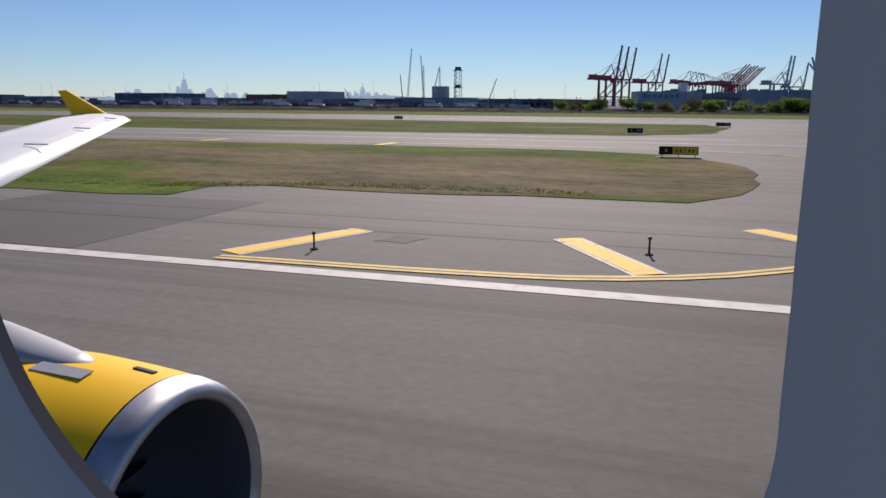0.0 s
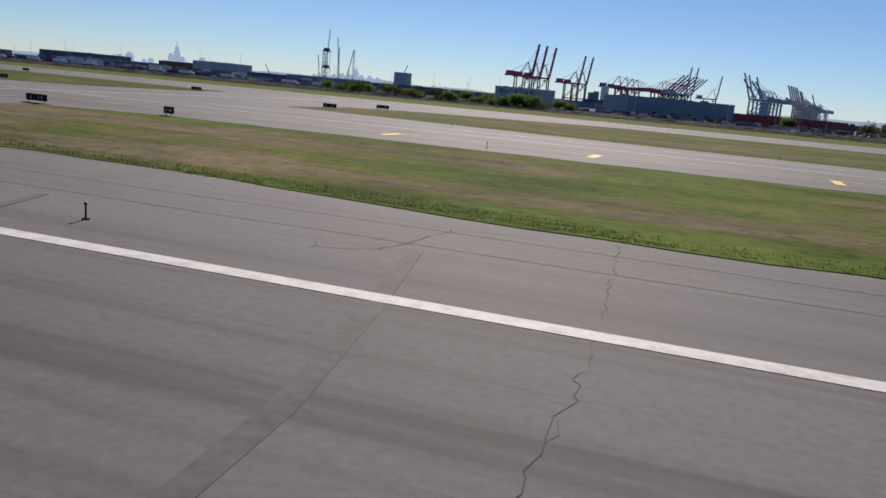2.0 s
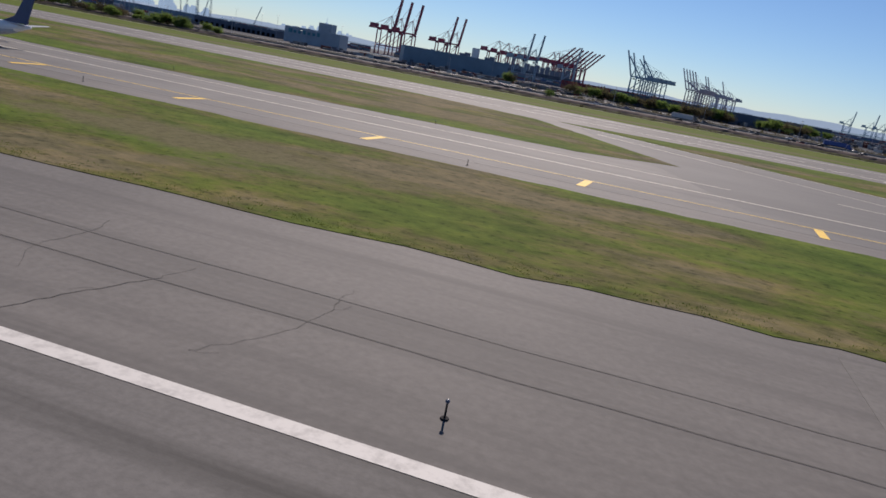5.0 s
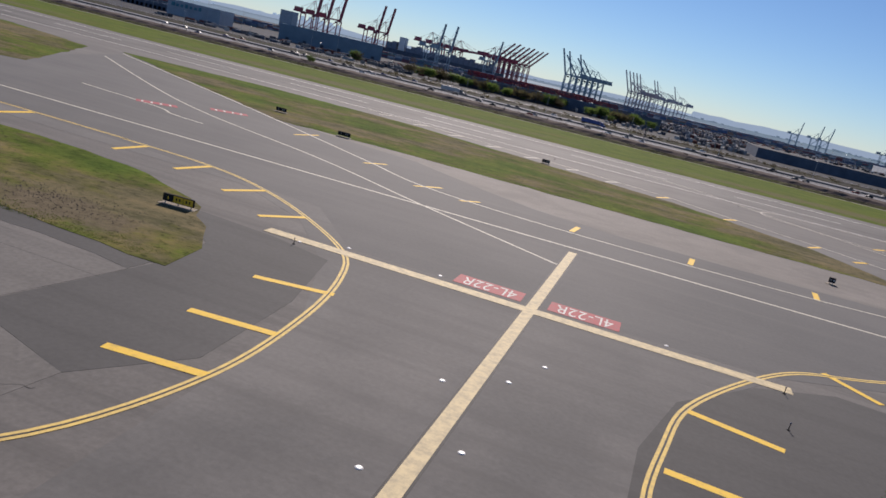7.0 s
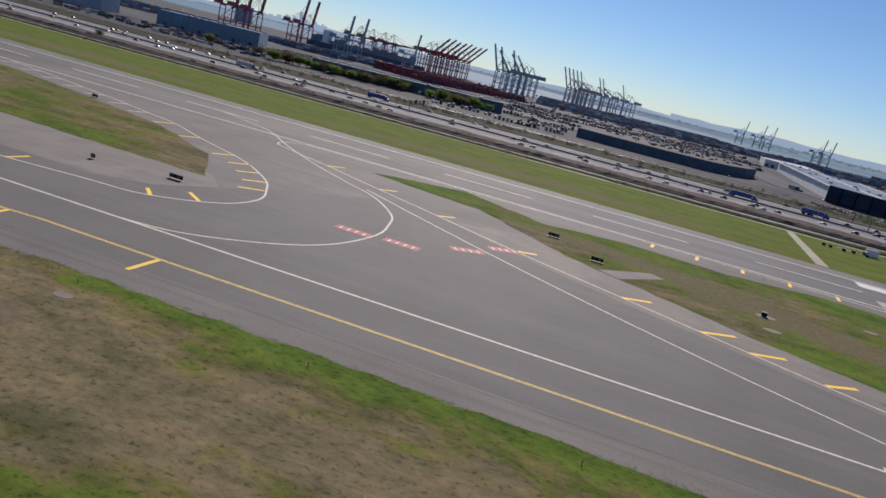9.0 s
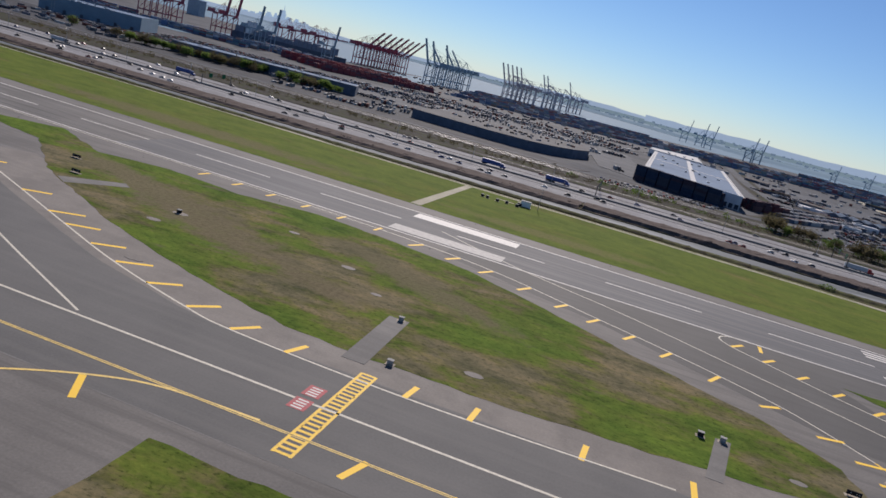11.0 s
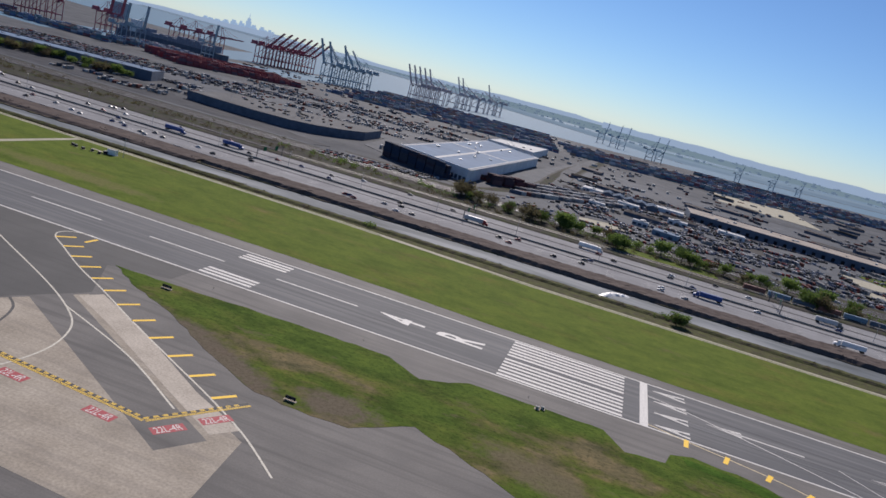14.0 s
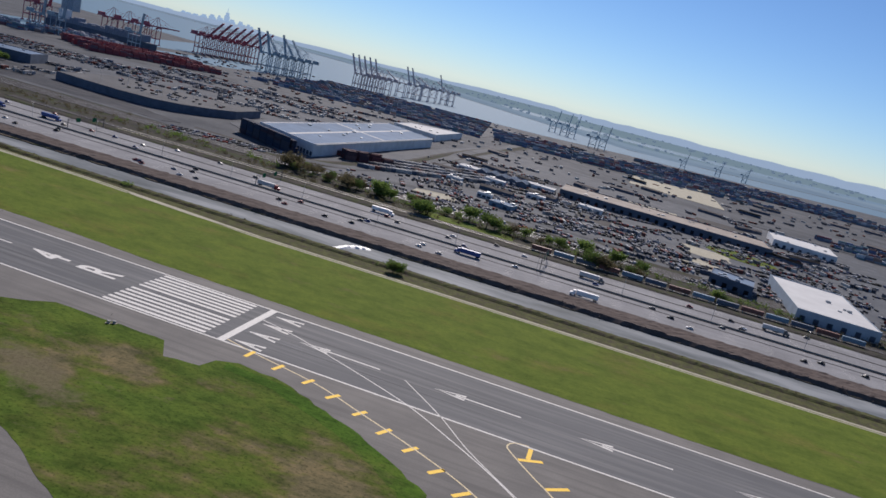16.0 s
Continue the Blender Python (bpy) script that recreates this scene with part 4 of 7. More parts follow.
# turf that stands proud of the pavement edge
BLADES = leafy("grass_blades", (0.09, 0.14, 0.02), (0.16, 0.19, 0.045), 6)


def tufts(name, line, depth, count, tall, seed):
    rnd, bm = random.Random(seed), bmesh.new()
    for _ in range(count):
        t = rnd.random() * (len(line) - 1)
        a = Vector(line[int(t)]).lerp(Vector(line[int(t) + 1]), t % 1)
        cx, cy = a.x + rnd.uniform(-1, 1), a.y + rnd.random() ** 2 * depth
        for _ in range(5):
            w, h, ang = rnd.uniform(0.03, 0.08), tall * rnd.uniform(0.4, 1.2), rnd.uniform(0, 6.3)
            bx, by = cx + rnd.uniform(-0.35, 0.35), cy + rnd.uniform(-0.35, 0.35)
            dx, dy = math.cos(ang) * w, math.sin(ang) * w
            v = [bm.verts.new(p) for p in ((bx - dx, by - dy, 0.03), (bx + dx, by + dy, 0.03), (bx + dy * 1.5, by - dx * 1.5, 0.03 + h))]
            bm.faces.new(v)
    tagged(part(name, bm, BLADES), "tufts of rough grass along the pavement edge", "grass", kind="stuff")


tufts("grass_tufts", [(-1100, 42.5), (-1060, 44), (-1015, 39.6), (-879, 40.5)], 3, 3500, 0.1, 3)
tufts("grass_tufts", [(-876, 46.5), (-820, 47), (-703, 54), (-690, 61), (-652, 61.5)], 3, 2500, 0.1, 4)
tufts("grass_tufts", [(-1260, 40.5), (-1212, 43.5), (-1200, 48.5), (-1180, 49)], 3, 1250, 0.1, 5)
tufts("grass_tufts", [(-584.2, 50), (-583.8, 60), (-580, 70), (-572.5, 79.2), (-562.5, 86), (-545, 90.8), (-520, 93.5), (-420, 93.5)], -4, 2700, 0.1, 6)


RUBBER_BAND = grained("faint_rubber", (0.085, 0.08, 0.075), (0.12, 0.115, 0.108), 3, 0.4)
TAR = plain("crack_tar", (0.055, 0.052, 0.05), 0.9)


def crack(pts, seed, width=0.07):
    """A jagged crack that opens and closes, with short side branches."""
    r = random.Random(seed)
    line = [(x + r.gauss(0, 0.09), y + r.gauss(0, 0.09)) for x, y in curve(pts, 0.5)]
    bm, k = bmesh.new(), 0
    while k < len(line) - 2:
        n = r.randint(3, 9)
        piece = line[k:k + n + 1]
        if len(piece) > 1:
            stripe_bm(bm, piece, width * r.uniform(0.35, 1.0), 0.021 + 0.0002 * (seed % 9))
        if r.random() < 0.45:
            x, y = line[k]
            q = r.uniform(0, 6.28)
            stripe_bm(bm, [(x, y), (x + 0.5 * math.cos(q), y + 0.5 * math.sin(q)), (x + 1.2 * math.cos(q + 0.4), y + 1.2 * math.sin(q + 0.4))], width * 0.4, 0.0235)
        k += n + (r.randint(1, 3) if r.random() < 0.4 else 0)
    tagged(part("crack", bm, TAR), "dark irregular crack in old asphalt", "crack", kind="structure")


crack([(-657.2, 47.1), (-656.2, 44.0), (-655.8, 40.8), (-654.2, 36.9)], 1, 0.12)
crack([(-661.9, 45.1), (-657.8, 41.4), (-655.8, 41), (-653.6, 43.7)], 2, 0.1)
crack([(-676, 44), (-672.7, 46.0), (-668, 47.5), (-664, 47)], 3)
stripe("stain_band", [(-1026, 30), (-1024.2, 21.0), (-1023.0, 13.6), (-1022.4, 2)], 0.7, RUBBER_BAND, "faint dark tyre band across the asphalt", 0.019)
stripe("stain_band", [(-1046, 30), (-1043, 21.0), (-1041, 13.6), (-1040, 2)], 0.5, RUBBER_BAND, "faint dark tyre band across the asphalt", 0.019)
crack([(-1018, 38), (-1017.8, 33.4), (-1017.4, 22.2), (-1017.5, 15.0), (-1018.2, 6)], 5, 0.035)
crack([(-1030, 28), (-1027.4, 29.5), (-1026.0, 35.7), (-1022, 37)], 6, 0.05)
r = random.Random(77)
for k in range(16):
    x, y = r.uniform(-1180, -600), r.uniform(24, 35)
    across = r.random() < 0.6
    n = r.randint(2, 4)
    pts = [(x, y)]
    for _ in range(n):
        x, y = x + (r.gauss(0, 0.8) if across else r.uniform(2, 6)), y + (r.uniform(2, 5) if across else r.gauss(0, 0.7))
        pts.append((x, min(y, 38)))
    crack(pts, k + 20, r.uniform(0.035, 0.055))
for k in range(8):
    crack([(x := r.uniform(-700, -645), y := r.uniform(26, 50)), (x + r.uniform(1, 4), y + r.uniform(-1.5, 1.5)), (x + r.uniform(4, 8), y + r.uniform(-2.5, 2.5))], k + 90, 0.05)
CLOD = grained("soil_clods", (0.085, 0.07, 0.054), (0.14, 0.117, 0.092), 1.0, 0.2, 0.95)


def clods(x0, y0, x1, y1, count, size, seed):
    """Lumps of earth and weed strewn about bare ground."""
    r, verts, faces = random.Random(seed), [], []
    for _ in range(count):
        u, v = r.gauss(0.5, 0.22), r.gauss(0.5, 0.22)
        x, y, q = x0 + (x1 - x0) * u, y0 + (y1 - y0) * v, size * r.uniform(0.4, 1.3)
        o = len(verts)
        for k in range(5):
            w = k * 1.257 + r.uniform(-0.4, 0.4)
            verts.append(((x + math.cos(w) * q) * K, (y + math.sin(w) * q) * K, 0.04 * K))
        verts.append(((x + r.uniform(-0.3, 0.3) * q) * K, y * K, (0.06 + q * r.uniform(0.4, 0.8)) * K))
        faces += [(o + k, o + (k + 1) % 5, o + 5) for k in range(5)]
    data = bpy.data.meshes.new("soil_clods")
    data.from_pydata(verts, [], faces)
    data.materials.append(CLOD)
    tagged(new("soil_clods", data), "dark lumps of earth strewn over bare soil", "soil", kind="stuff")


clods(-560, 54, -532, 73, 700, 0.11, 61)
clods(-684, 62.5, -657, 74, 450, 0.11, 63)


# ---- beyond the airfield: motorway ----
CAR_PAINTS = [plain("car_" + n, c, 0.5, spec=0.3) for n, c in (("white", (0.75, 0.75, 0.75)), ("black", (0.02, 0.02, 0.022)), ("silver", (0.45, 0.46, 0.47)), ("grey", (0.13, 0.135, 0.14)), ("red", (0.3, 0.03, 0.03)), ("blue", (0.04, 0.08, 0.25)))]
GLASS = plain("dark_glass", (0.02, 0.025, 0.03), 0.4, spec=0.3)
RUBBER = plain("tyre_rubber", (0.02, 0.02, 0.02), 0.85)
BARRIER = grained("barrier_concrete", (0.2, 0.19, 0.18), (0.3, 0.29, 0.27), 12, 0.5)
MEDIAN = grained("median_with_shade", (0.024, 0.024, 0.025), (0.045, 0.045, 0.046), 10, 0.6, spec=0.04)
# The wide middle strip also has the barrier's shadow painted into its dark colour.
for y, half in ((520.3, 1.0), (533.8, 3.2), (558.5, 1.3)):
    slab("median", [(-3500, y - half), (2500, y - half), (2500, y + half), (-3500, y + half)], 0.9, 0.93, MEDIAN, "dark strip between motorway carriageways", "road")
bm = bmesh.new()
for s in range(-60, 42):
    box(bm, s * 60, 533.4, 0.9, s * 60 + 59.6, 534.1, 2.0)
tagged(part("barrier", bm, BARRIER), "long concrete barrier between carriageways", "barrier", kind="structure")
LANES = (496, 500, 504, 508, 512, 516, 523.5, 527.5, 540, 544, 548, 552, 555.5, 562, 566, 570, 574)
for a, b in zip(LANES, LANES[1:]):
    if b - a < 6:
        bm = bmesh.new()
        for s in range(-75, 40):
            v = [bm.verts.new(p) for p in ((s * 24, (a + b) / 2 - 0.1, 0.935), (s * 24 + 6, (a + b) / 2 - 0.1, 0.935), (s * 24 + 6, (a + b) / 2 + 0.1, 0.935), (s * 24, (a + b) / 2 + 0.1, 0.935))]
            bm.faces.new(v)
        tagged(part("lane_dashes", bm, WHITE), "white lane dashes on the motorway", "marking", kind="structure")


def wheel(parent, x, y, r, w):
    bm = bmesh.new()
    rod(bm, (x, y - w / 2, r), (x, y + w / 2, r), r, n=12)
    return part("wheel", bm, RUBBER, parent)


def car(paint, tall, colour):
    s = thing("car", 0, 0, 0, colour + " car driving on the motorway", "car", group="motorway traffic")
    bm = bmesh.new()
    loft(bm, [[(x, -w, 0.3), (x, w, 0.3), (x, w, z), (x, w * 0.85, z + 0.12), (x, -w * 0.85, z + 0.12), (x, -w, z)] for x, w, z in ((-2.3, 0.75, 0.65), (-2.1, 0.9, 0.8), (0.9, 0.92, 0.85), (2.1, 0.85, 0.72), (2.35, 0.7, 0.55))])
    part("body", bm, paint, s)
    bm = bmesh.new()
    loft(bm, [[(x, -w, 0.9), (x, w, 0.9), (x, w * 0.85, z), (x, -w * 0.85, z)] for x, w, z in ((-1.9, 0.8, 1.0), (-1.3, 0.84, tall - 0.04), (0.2, 0.84, tall - 0.02), (1.1, 0.82, 0.95))])
    part("window_band", bm, GLASS, s)
    bm = bmesh.new()
    box(bm, -1.3, -0.7, tall - 0.06, 0.2, 0.7, tall)
    part("roof", bm, paint, s)
    for x in (-1.4, 1.45):
        for y in (-0.8, 0.8):
            wheel(s, x, y, 0.33, 0.22)
    return s


def lorry(cab_paint, box_paint, label):
    s = thing("lorry", 0, 0, 0, label, "truck", group="motorway lorries")
    bm = bmesh.new()
    box(bm, -8.2, -1.28, 1.25, 6.0, 1.28, 4.1)
    bmesh.ops.bevel(bm, geom=bm.edges[:], offset=0.06, segments=1, affect="EDGES")
    part("trailer", bm, box_paint, s)
    bm = bmesh.new()
    loft(bm, [[(x, -1.2, 0.6), (x, 1.2, 0.6), (x, 1.15, z), (x, -1.15, z)] for x, z in ((6.4, 3.7), (8.2, 3.6), (8.5, 2.3), (9.9, 1.9), (10.1, 1.2))])
    part("cab", bm, cab_paint, s)
    bm = bmesh.new()
    box(bm, 8.25, -1.0, 2.4, 8.5, 1.0, 3.3)
    part("windscreen", bm, GLASS, s)
    bm = bmesh.new()
    box(bm, -8, -0.5, 0.95, 9, 0.5, 1.25)
    part("chassis", bm, SIGN_BLACK, s)
    for x in (-7, -5.8, 6.6, 9.2):
        for y in (-1.05, 1.05):
            wheel(s, x, y, 0.5, 0.35)
    return s


rnd = random.Random(11)
cars = [car(p, rnd.choice((1.45, 1.5, 1.75)), n) for p, n in zip(CAR_PAINTS, ("white", "black", "silver", "dark grey", "dark red", "blue"))]
lorries = [lorry(CAR_PAINTS[a], CAR_PAINTS[b], t) for a, b, t in ((4, 2, "long silver box lorry with a red cab"), (0, 0, "white articulated lorry on the motorway"), (5, 5, "blue articulated lorry on the motorway"), (3, 2, "grey box trailer behind a dark tractor"))]
for k, ob in enumerate(cars + lorries):
    ob.matrix_basis = pose((-620 + 83 * k) * K, LANES[(k * 7) % 17] * K, 0.93 * K, 0, 0, 0 if LANES[(k * 7) % 17] > 534 else 180)
used = []
for k in range(165):
    lane, x = rnd.choice(LANES), rnd.uniform(-1000, 330)
    if any(l == lane and abs(x - u) < 24 for l, u in used):
        continue
    used.append((lane, x))
    src = rnd.choice(lorries) if rnd.random() < 0.06 else rnd.choice((cars[0], cars[1], cars[1], cars[1], cars[2], cars[3], cars[3], cars[4], cars[5]))
    copy_thing(src, pose(x * K, lane * K, 0.93 * K, 0, 0, 0 if lane > 534 else 180))


def light_mast(x, y, h):
    s = thing("lamp_post", x, y, 0.2, "tall grey motorway lamp post", "lamp post", group="motorway lamp posts")
    bm = bmesh.new()
    rod(bm, (0, 0, 0), (0, 0, h), 0.16, 0.09, 8)
    part("post", bm, STEEL, s)
    for d in (-1, 1):
        bm = bmesh.new()
        rod(bm, (0, 0, h - 0.2), (0, d * 2.6, h + 0.3), 0.07, 0.05)
        part("arm", bm, STEEL, s)
        bm = bmesh.new()
        box(bm, -0.2, d * 2.6 - 0.4, h + 0.22, 0.2, d * 2.6 + 0.4, h + 0.4)
        part("lamp_head", bm, SIGN_BLACK, s)
    return s


mast = light_mast(-1650, 533.8, 13)
for k in range(34):
    copy_thing(mast, pose((-1590 + 60 * k) * K, 533.8 * K, 0.9 * K))


GANTRY_GREY = plain("gantry_grey", (0.09, 0.093, 0.1), 0.9, spec=0.05)


def gantry(x, y, w):
    s = thing("sign_gantry", x, y, 0.5, "dark overhead motorway sign gantry", "sign gantry")
    for k in (0, w):
        bm = bmesh.new()
        rod(bm, (0, k, 0), (0, k, 8.5), 0.3, 0.25, 8)
        part("post", bm, GANTRY_GREY, s)
    bm = bmesh.new()
    for dz in (6.6, 8.0):
        for dx in (-0.5, 0.5):
            rod(bm, (dx, 0, dz), (dx, w, dz), 0.1)
    for q in range(int(w / 2)):
        rod(bm, (-0.5, q * 2, 6.6), (-0.5, q * 2 + 2, 8.0), 0.06)
    part("truss", bm, GANTRY_GREY, s)
    for q in (0.25, 0.7):
        bm = bmesh.new()
        box(bm, 0.6, w * q - 2.4, 5.6, 0.75, w * q + 2.4, 9.0)
        part("sign_panel", bm, SIGN_GREEN, s)
    return s


SIGN_GREEN = plain("sign_green", (0.02, 0.12, 0.06), 0.95, spec=0.05)
for x in (-620, -298, -130, 92):
    gantry(x, 535.8, 42)


# ---- vegetation ----
BARK = grained("bark", (0.06, 0.045, 0.03), (0.12, 0.095, 0.07), 2, 0.2)
LEAVES = leafy("spring_leaves", (0.085, 0.14, 0.03), (0.18, 0.25, 0.065), 4)
LEAVES_B = leafy("bare_twigs", (0.068, 0.06, 0.035), (0.13, 0.115, 0.062), 4)
REEDS = grained("dry_reeds", (0.082, 0.066, 0.06), (0.128, 0.104, 0.093), 7, 0.4, 0.95, bump=0.0, spec=0.04)


def tree(h, spread, leaves, seed, leafy, label):
    r = random.Random(seed)
    s = thing("tree", 0, 0, 0, label, "tree", group="roadside trees")
    bm = bmesh.new()
    rod(bm, (0, 0, -0.3), (0, 0, h * 0.4), h * 0.035, h * 0.022, 7)
    tips = []
    for k in range(7):
        a, e = k * 0.9 + r.uniform(-0.3, 0.3), r.uniform(0.5, 1.1)
        b = Vector((0, 0, h * r.uniform(0.25, 0.4)))
        t = b + Vector((math.cos(a) * math.cos(e), math.sin(a) * math.cos(e), math.sin(e))) * h * r.uniform(0.35, 0.58)
        rod(bm, b, t, h * 0.016, h * 0.005, 5)
        tips += [t, b.lerp(t, 0.65)]
    part("trunk", bm, BARK, s)
    bm = bmesh.new()
    for _ in range(leaves):
        c = r.choice(tips) + Vector((r.gauss(0, 1), r.gauss(0, 1), r.gauss(0, 0.8))) * spread * 0.3
        if c.z < h * 0.12:
            continue
        u = Vector((r.gauss(0, 1), r.gauss(0, 1), r.gauss(0, 1))).normalized()
        w = u.orthogonal().normalized()
        q = r.uniform(0.24, 0.55) * h / 8
        bm.faces.new([bm.verts.new(c + u * q), bm.verts.new(c + w * q * 0.7), bm.verts.new(c - u * q), bm.verts.new(c - w * q * 0.7)])
    part("crown", bm, leafy, s)
    return s


trees = [tree(9, 4.0, 1100, 1, LEAVES, "young green tree with an open uneven crown"), tree(7, 3.6, 950, 2, LEAVES, "bushy green roadside tree"),
         tree(8, 4.2, 700, 3, LEAVES_B, "sparse brownish spring tree with thin leaves"), tree(5, 3.4, 850, 4, LEAVES, "low green thicket tree")]
for k, t in enumerate(trees):
    t.matrix_basis = pose((-160 + 14 * k) * K, (668 - 3 * k) * K, 0.2 * K)
for k in range(215):
    p = rnd.random()
    if p < 0.16:
        x = rnd.uniform(-170, 165)
        y = 641 - 0.03 * x + rnd.gauss(0, 4)
    elif p < 0.36:
        x, y = rnd.choice(((-162, 660), (-150, 648), (-117, 634), (-95, 638), (-85, 634), (-64, 640), (-50, 634), (-26, 622), (-20, 618), (56, 634), (125, 606), (140, 606), (158, 612), (230, 615)))
        x, y = x + rnd.gauss(0, 5), y + rnd.gauss(0, 3)
    elif p < 0.6:
        x, y = rnd.uniform(-1250, -1085), rnd.uniform(457, 484)
    elif p < 0.64:
        x, y = rnd.choice(((-845, 474), (-848, 478), (19, 424), (22, 425), (-925, 735), (-930, 739), (-1010, 690)))
    else:
        u = rnd.random()
        x, y = -850 + 225 * u + rnd.gauss(0, 8), 744 + 70 * u + rnd.gauss(0, 8)
    m = pose(x * K, y * K, 0.1 * K, 0, 0, rnd.uniform(0, 360))
    t = copy_thing(rnd.choice(trees), m)
    t.scale = [rnd.uniform(0.9, 1.6) * (0.75 if y < 500 else 1.0)] * 3


def reed_strip(name, x0, x1, y0, y1, step, tall, material, label, seed):
    r, bm = random.Random(seed), bmesh.new()
    nx, ny = int((x1 - x0) / step), max(2, int((y1 - y0) / step))
    grid = []
    for i in range(nx + 1):
        col = []
        for j in range(ny + 1):
            e = 0 if j in (0, ny) else 1
            v = noise.noise(Vector((i * 0.35, j * 0.7, seed)))
            col.append(bm.verts.new((x0 + i * step + r.uniform(-1, 1) * step * 0.3 * e, y0 + (y1 - y0) * j / ny + r.uniform(-1, 1) * step * 0.25 * e, 0.25 + e * tall * max(0.1, 0.8 + 0.2 * v + r.uniform(-0.09, 0.09)))))
        grid.append(col)
    for i in range(nx):
        for j in range(ny):
            bm.faces.new((grid[i][j], grid[i + 1][j], grid[i + 1][j + 1], grid[i][j + 1]))
    tagged(part(name, bm, material), label, "reeds", kind="stuff")


reed_strip("reeds", -1700, -300, 459, 489, 3.0, 1.7, REEDS, "dense dry brown reeds beside the channel", 15)
reed_strip("reeds", -300, 450, 463, 489.5, 2.6, 2.4, REEDS, "dense dry brown reeds beside the channel", 5)
reed_strip("scrub", -1700, -250, 432, 439.5, 2.0, 1.0, BANK_GRASS, "low dark scrub on the channel bank", 16)
reed_strip("scrub", -250, 450, 428, 437, 2.0, 1.0, BANK_GRASS, "low dark scrub on the channel bank", 6)
reed_strip("scrub", -1700, 450, 580, 597, 3.4, 1.1, SCRUBLAND, "brown scrub beyond the motorway", 7)


def foam(line, width, tall, seed):
    """White water that tumbles over a weir: a lumpy ridge along the line."""
    r, bm, rows = random.Random(seed), bmesh.new(), []
    pts = curve(line, 0.6)
    for i, p in enumerate(pts):
        d = (Vector(pts[min(i + 1, len(pts) - 1)]) - Vector(pts[max(i - 1, 0)])).normalized()
        q, fade = Vector((-d.y, d.x)), math.sin(math.pi * (i + 0.5) / len(pts)) ** 0.5
        rows.append([bm.verts.new((p[0] + q.x * width * w * (0.6 + 0.6 * r.random()), p[1] + q.y * width * w * (0.6 + 0.6 * r.random()), -0.3 + tall * fade * (1 - w * w) * r.uniform(0.5, 1.2))) for w in (-1, -0.6, -0.2, 0.2, 0.6, 1)])
    for p, q in zip(rows, rows[1:]):
        for k in range(5):
            bm.faces.new((p[k], p[k + 1], q[k + 1], q[k]))
    return bm


tagged(part("weir_foam", foam([(-24, 433.5), (-22, 439), (-19, 447), (-14, 454), (-7, 458.5)], 2.6, 1.5, 8), WHITE_COAT, smooth=True), "white foaming water tumbling over a weir", "foam", kind="structure")
bm = bmesh.new()
box(bm, -27, 430.8, -0.4, -12, 433.6, 0.7)
bmesh.ops.bevel(bm, geom=bm.edges[:], offset=0.2, segments=2, affect="EDGES")
tagged(part("weir_sill", bm, CONCRETE), "low concrete weir sill at the channel edge", "weir", kind="structure")


def bushes(spots, size, material, label, seed):
    """Low open shrubs of many small leaves, as one sheet of growth."""
    r, verts, faces = random.Random(seed), [], []
    for x, y in spots:
        h = size * r.uniform(0.5, 1.5)
        for _ in range(26):
            c = Vector((x + r.gauss(0, h * 0.55), y + r.gauss(0, h * 0.55), 0.35 + abs(r.gauss(0.45, 0.35)) * h))
            u = Vector((r.gauss(0, 1), r.gauss(0, 1), r.gauss(0, 1))).normalized()
            w = u.orthogonal().normalized()
            q, o = h * r.uniform(0.12, 0.3), len(verts)
            verts += [(c + u * q) * K, (c + w * q * 0.7) * K, (c - u * q) * K, (c - w * q * 0.7) * K]
            faces.append((o, o + 1, o + 2, o + 3))
    data = bpy.data.meshes.new("shrubs")
    data.from_pydata(verts, [], faces)
    data.materials.append(material)
    return tagged(new("shrubs", data), label, "shrubs", kind="stuff")


bushes([(rnd.uniform(-900, 420), 614 + abs(rnd.gauss(0, 16))) for _ in range(520)], 2.0, LEAVES_B, "bare brown scrub between motorway and railway", 41)
bushes([(rnd.uniform(-330, 300), 640 + rnd.gauss(0, 7)) for _ in range(170)], 2.4, LEAVES, "light green spring shrubs beside the railway", 42)
bushes([(rnd.uniform(-900, 420), rnd.choice((429.5, 431, 433)) + rnd.gauss(0, 1)) for _ in range(150)], 1.0, LEAVES_B, "low brown shrubs on the channel bank", 43)
bushes([(17 + rnd.gauss(0, 3.2), 431 + rnd.gauss(0, 1.6)) for _ in range(16)] + [(-163 + rnd.gauss(0, 2), 431 + rnd.gauss(0, 1)) for _ in range(6)], 2.2, LEAVES, "dark green bush on the channel bank", 44)
bushes([(rnd.uniform(-1700, 450), rnd.uniform(463.5, 467)) for _ in range(420)], 1.5, REEDS, "ragged reed edge above the water", 45)

# ---- rail and yards ----
RAIL = grained("rusty_rail_bed", (0.048, 0.046, 0.045), (0.088, 0.083, 0.08), 15, 0.5, spec=0.04)
YARD = grained("pale_yard", (0.085, 0.092, 0.103), (0.155, 0.161, 0.17), 32, 1.5, streak=0.55, streak_colour=(0.085, 0.09, 0.1), spec=0.04, tint=(0.1, 0.106, 0.116), soft=0.07)
DARK_YARD = grained("stained_ground", (0.036, 0.039, 0.046), (0.075, 0.077, 0.084), 22, 1.2, streak=0.5, streak_colour=(0.13, 0.132, 0.137), spec=0.04)
YARD_DARK = grained("dark_yard", (0.068, 0.073, 0.082), (0.122, 0.127, 0.134), 45, 1.5, spec=0.04)
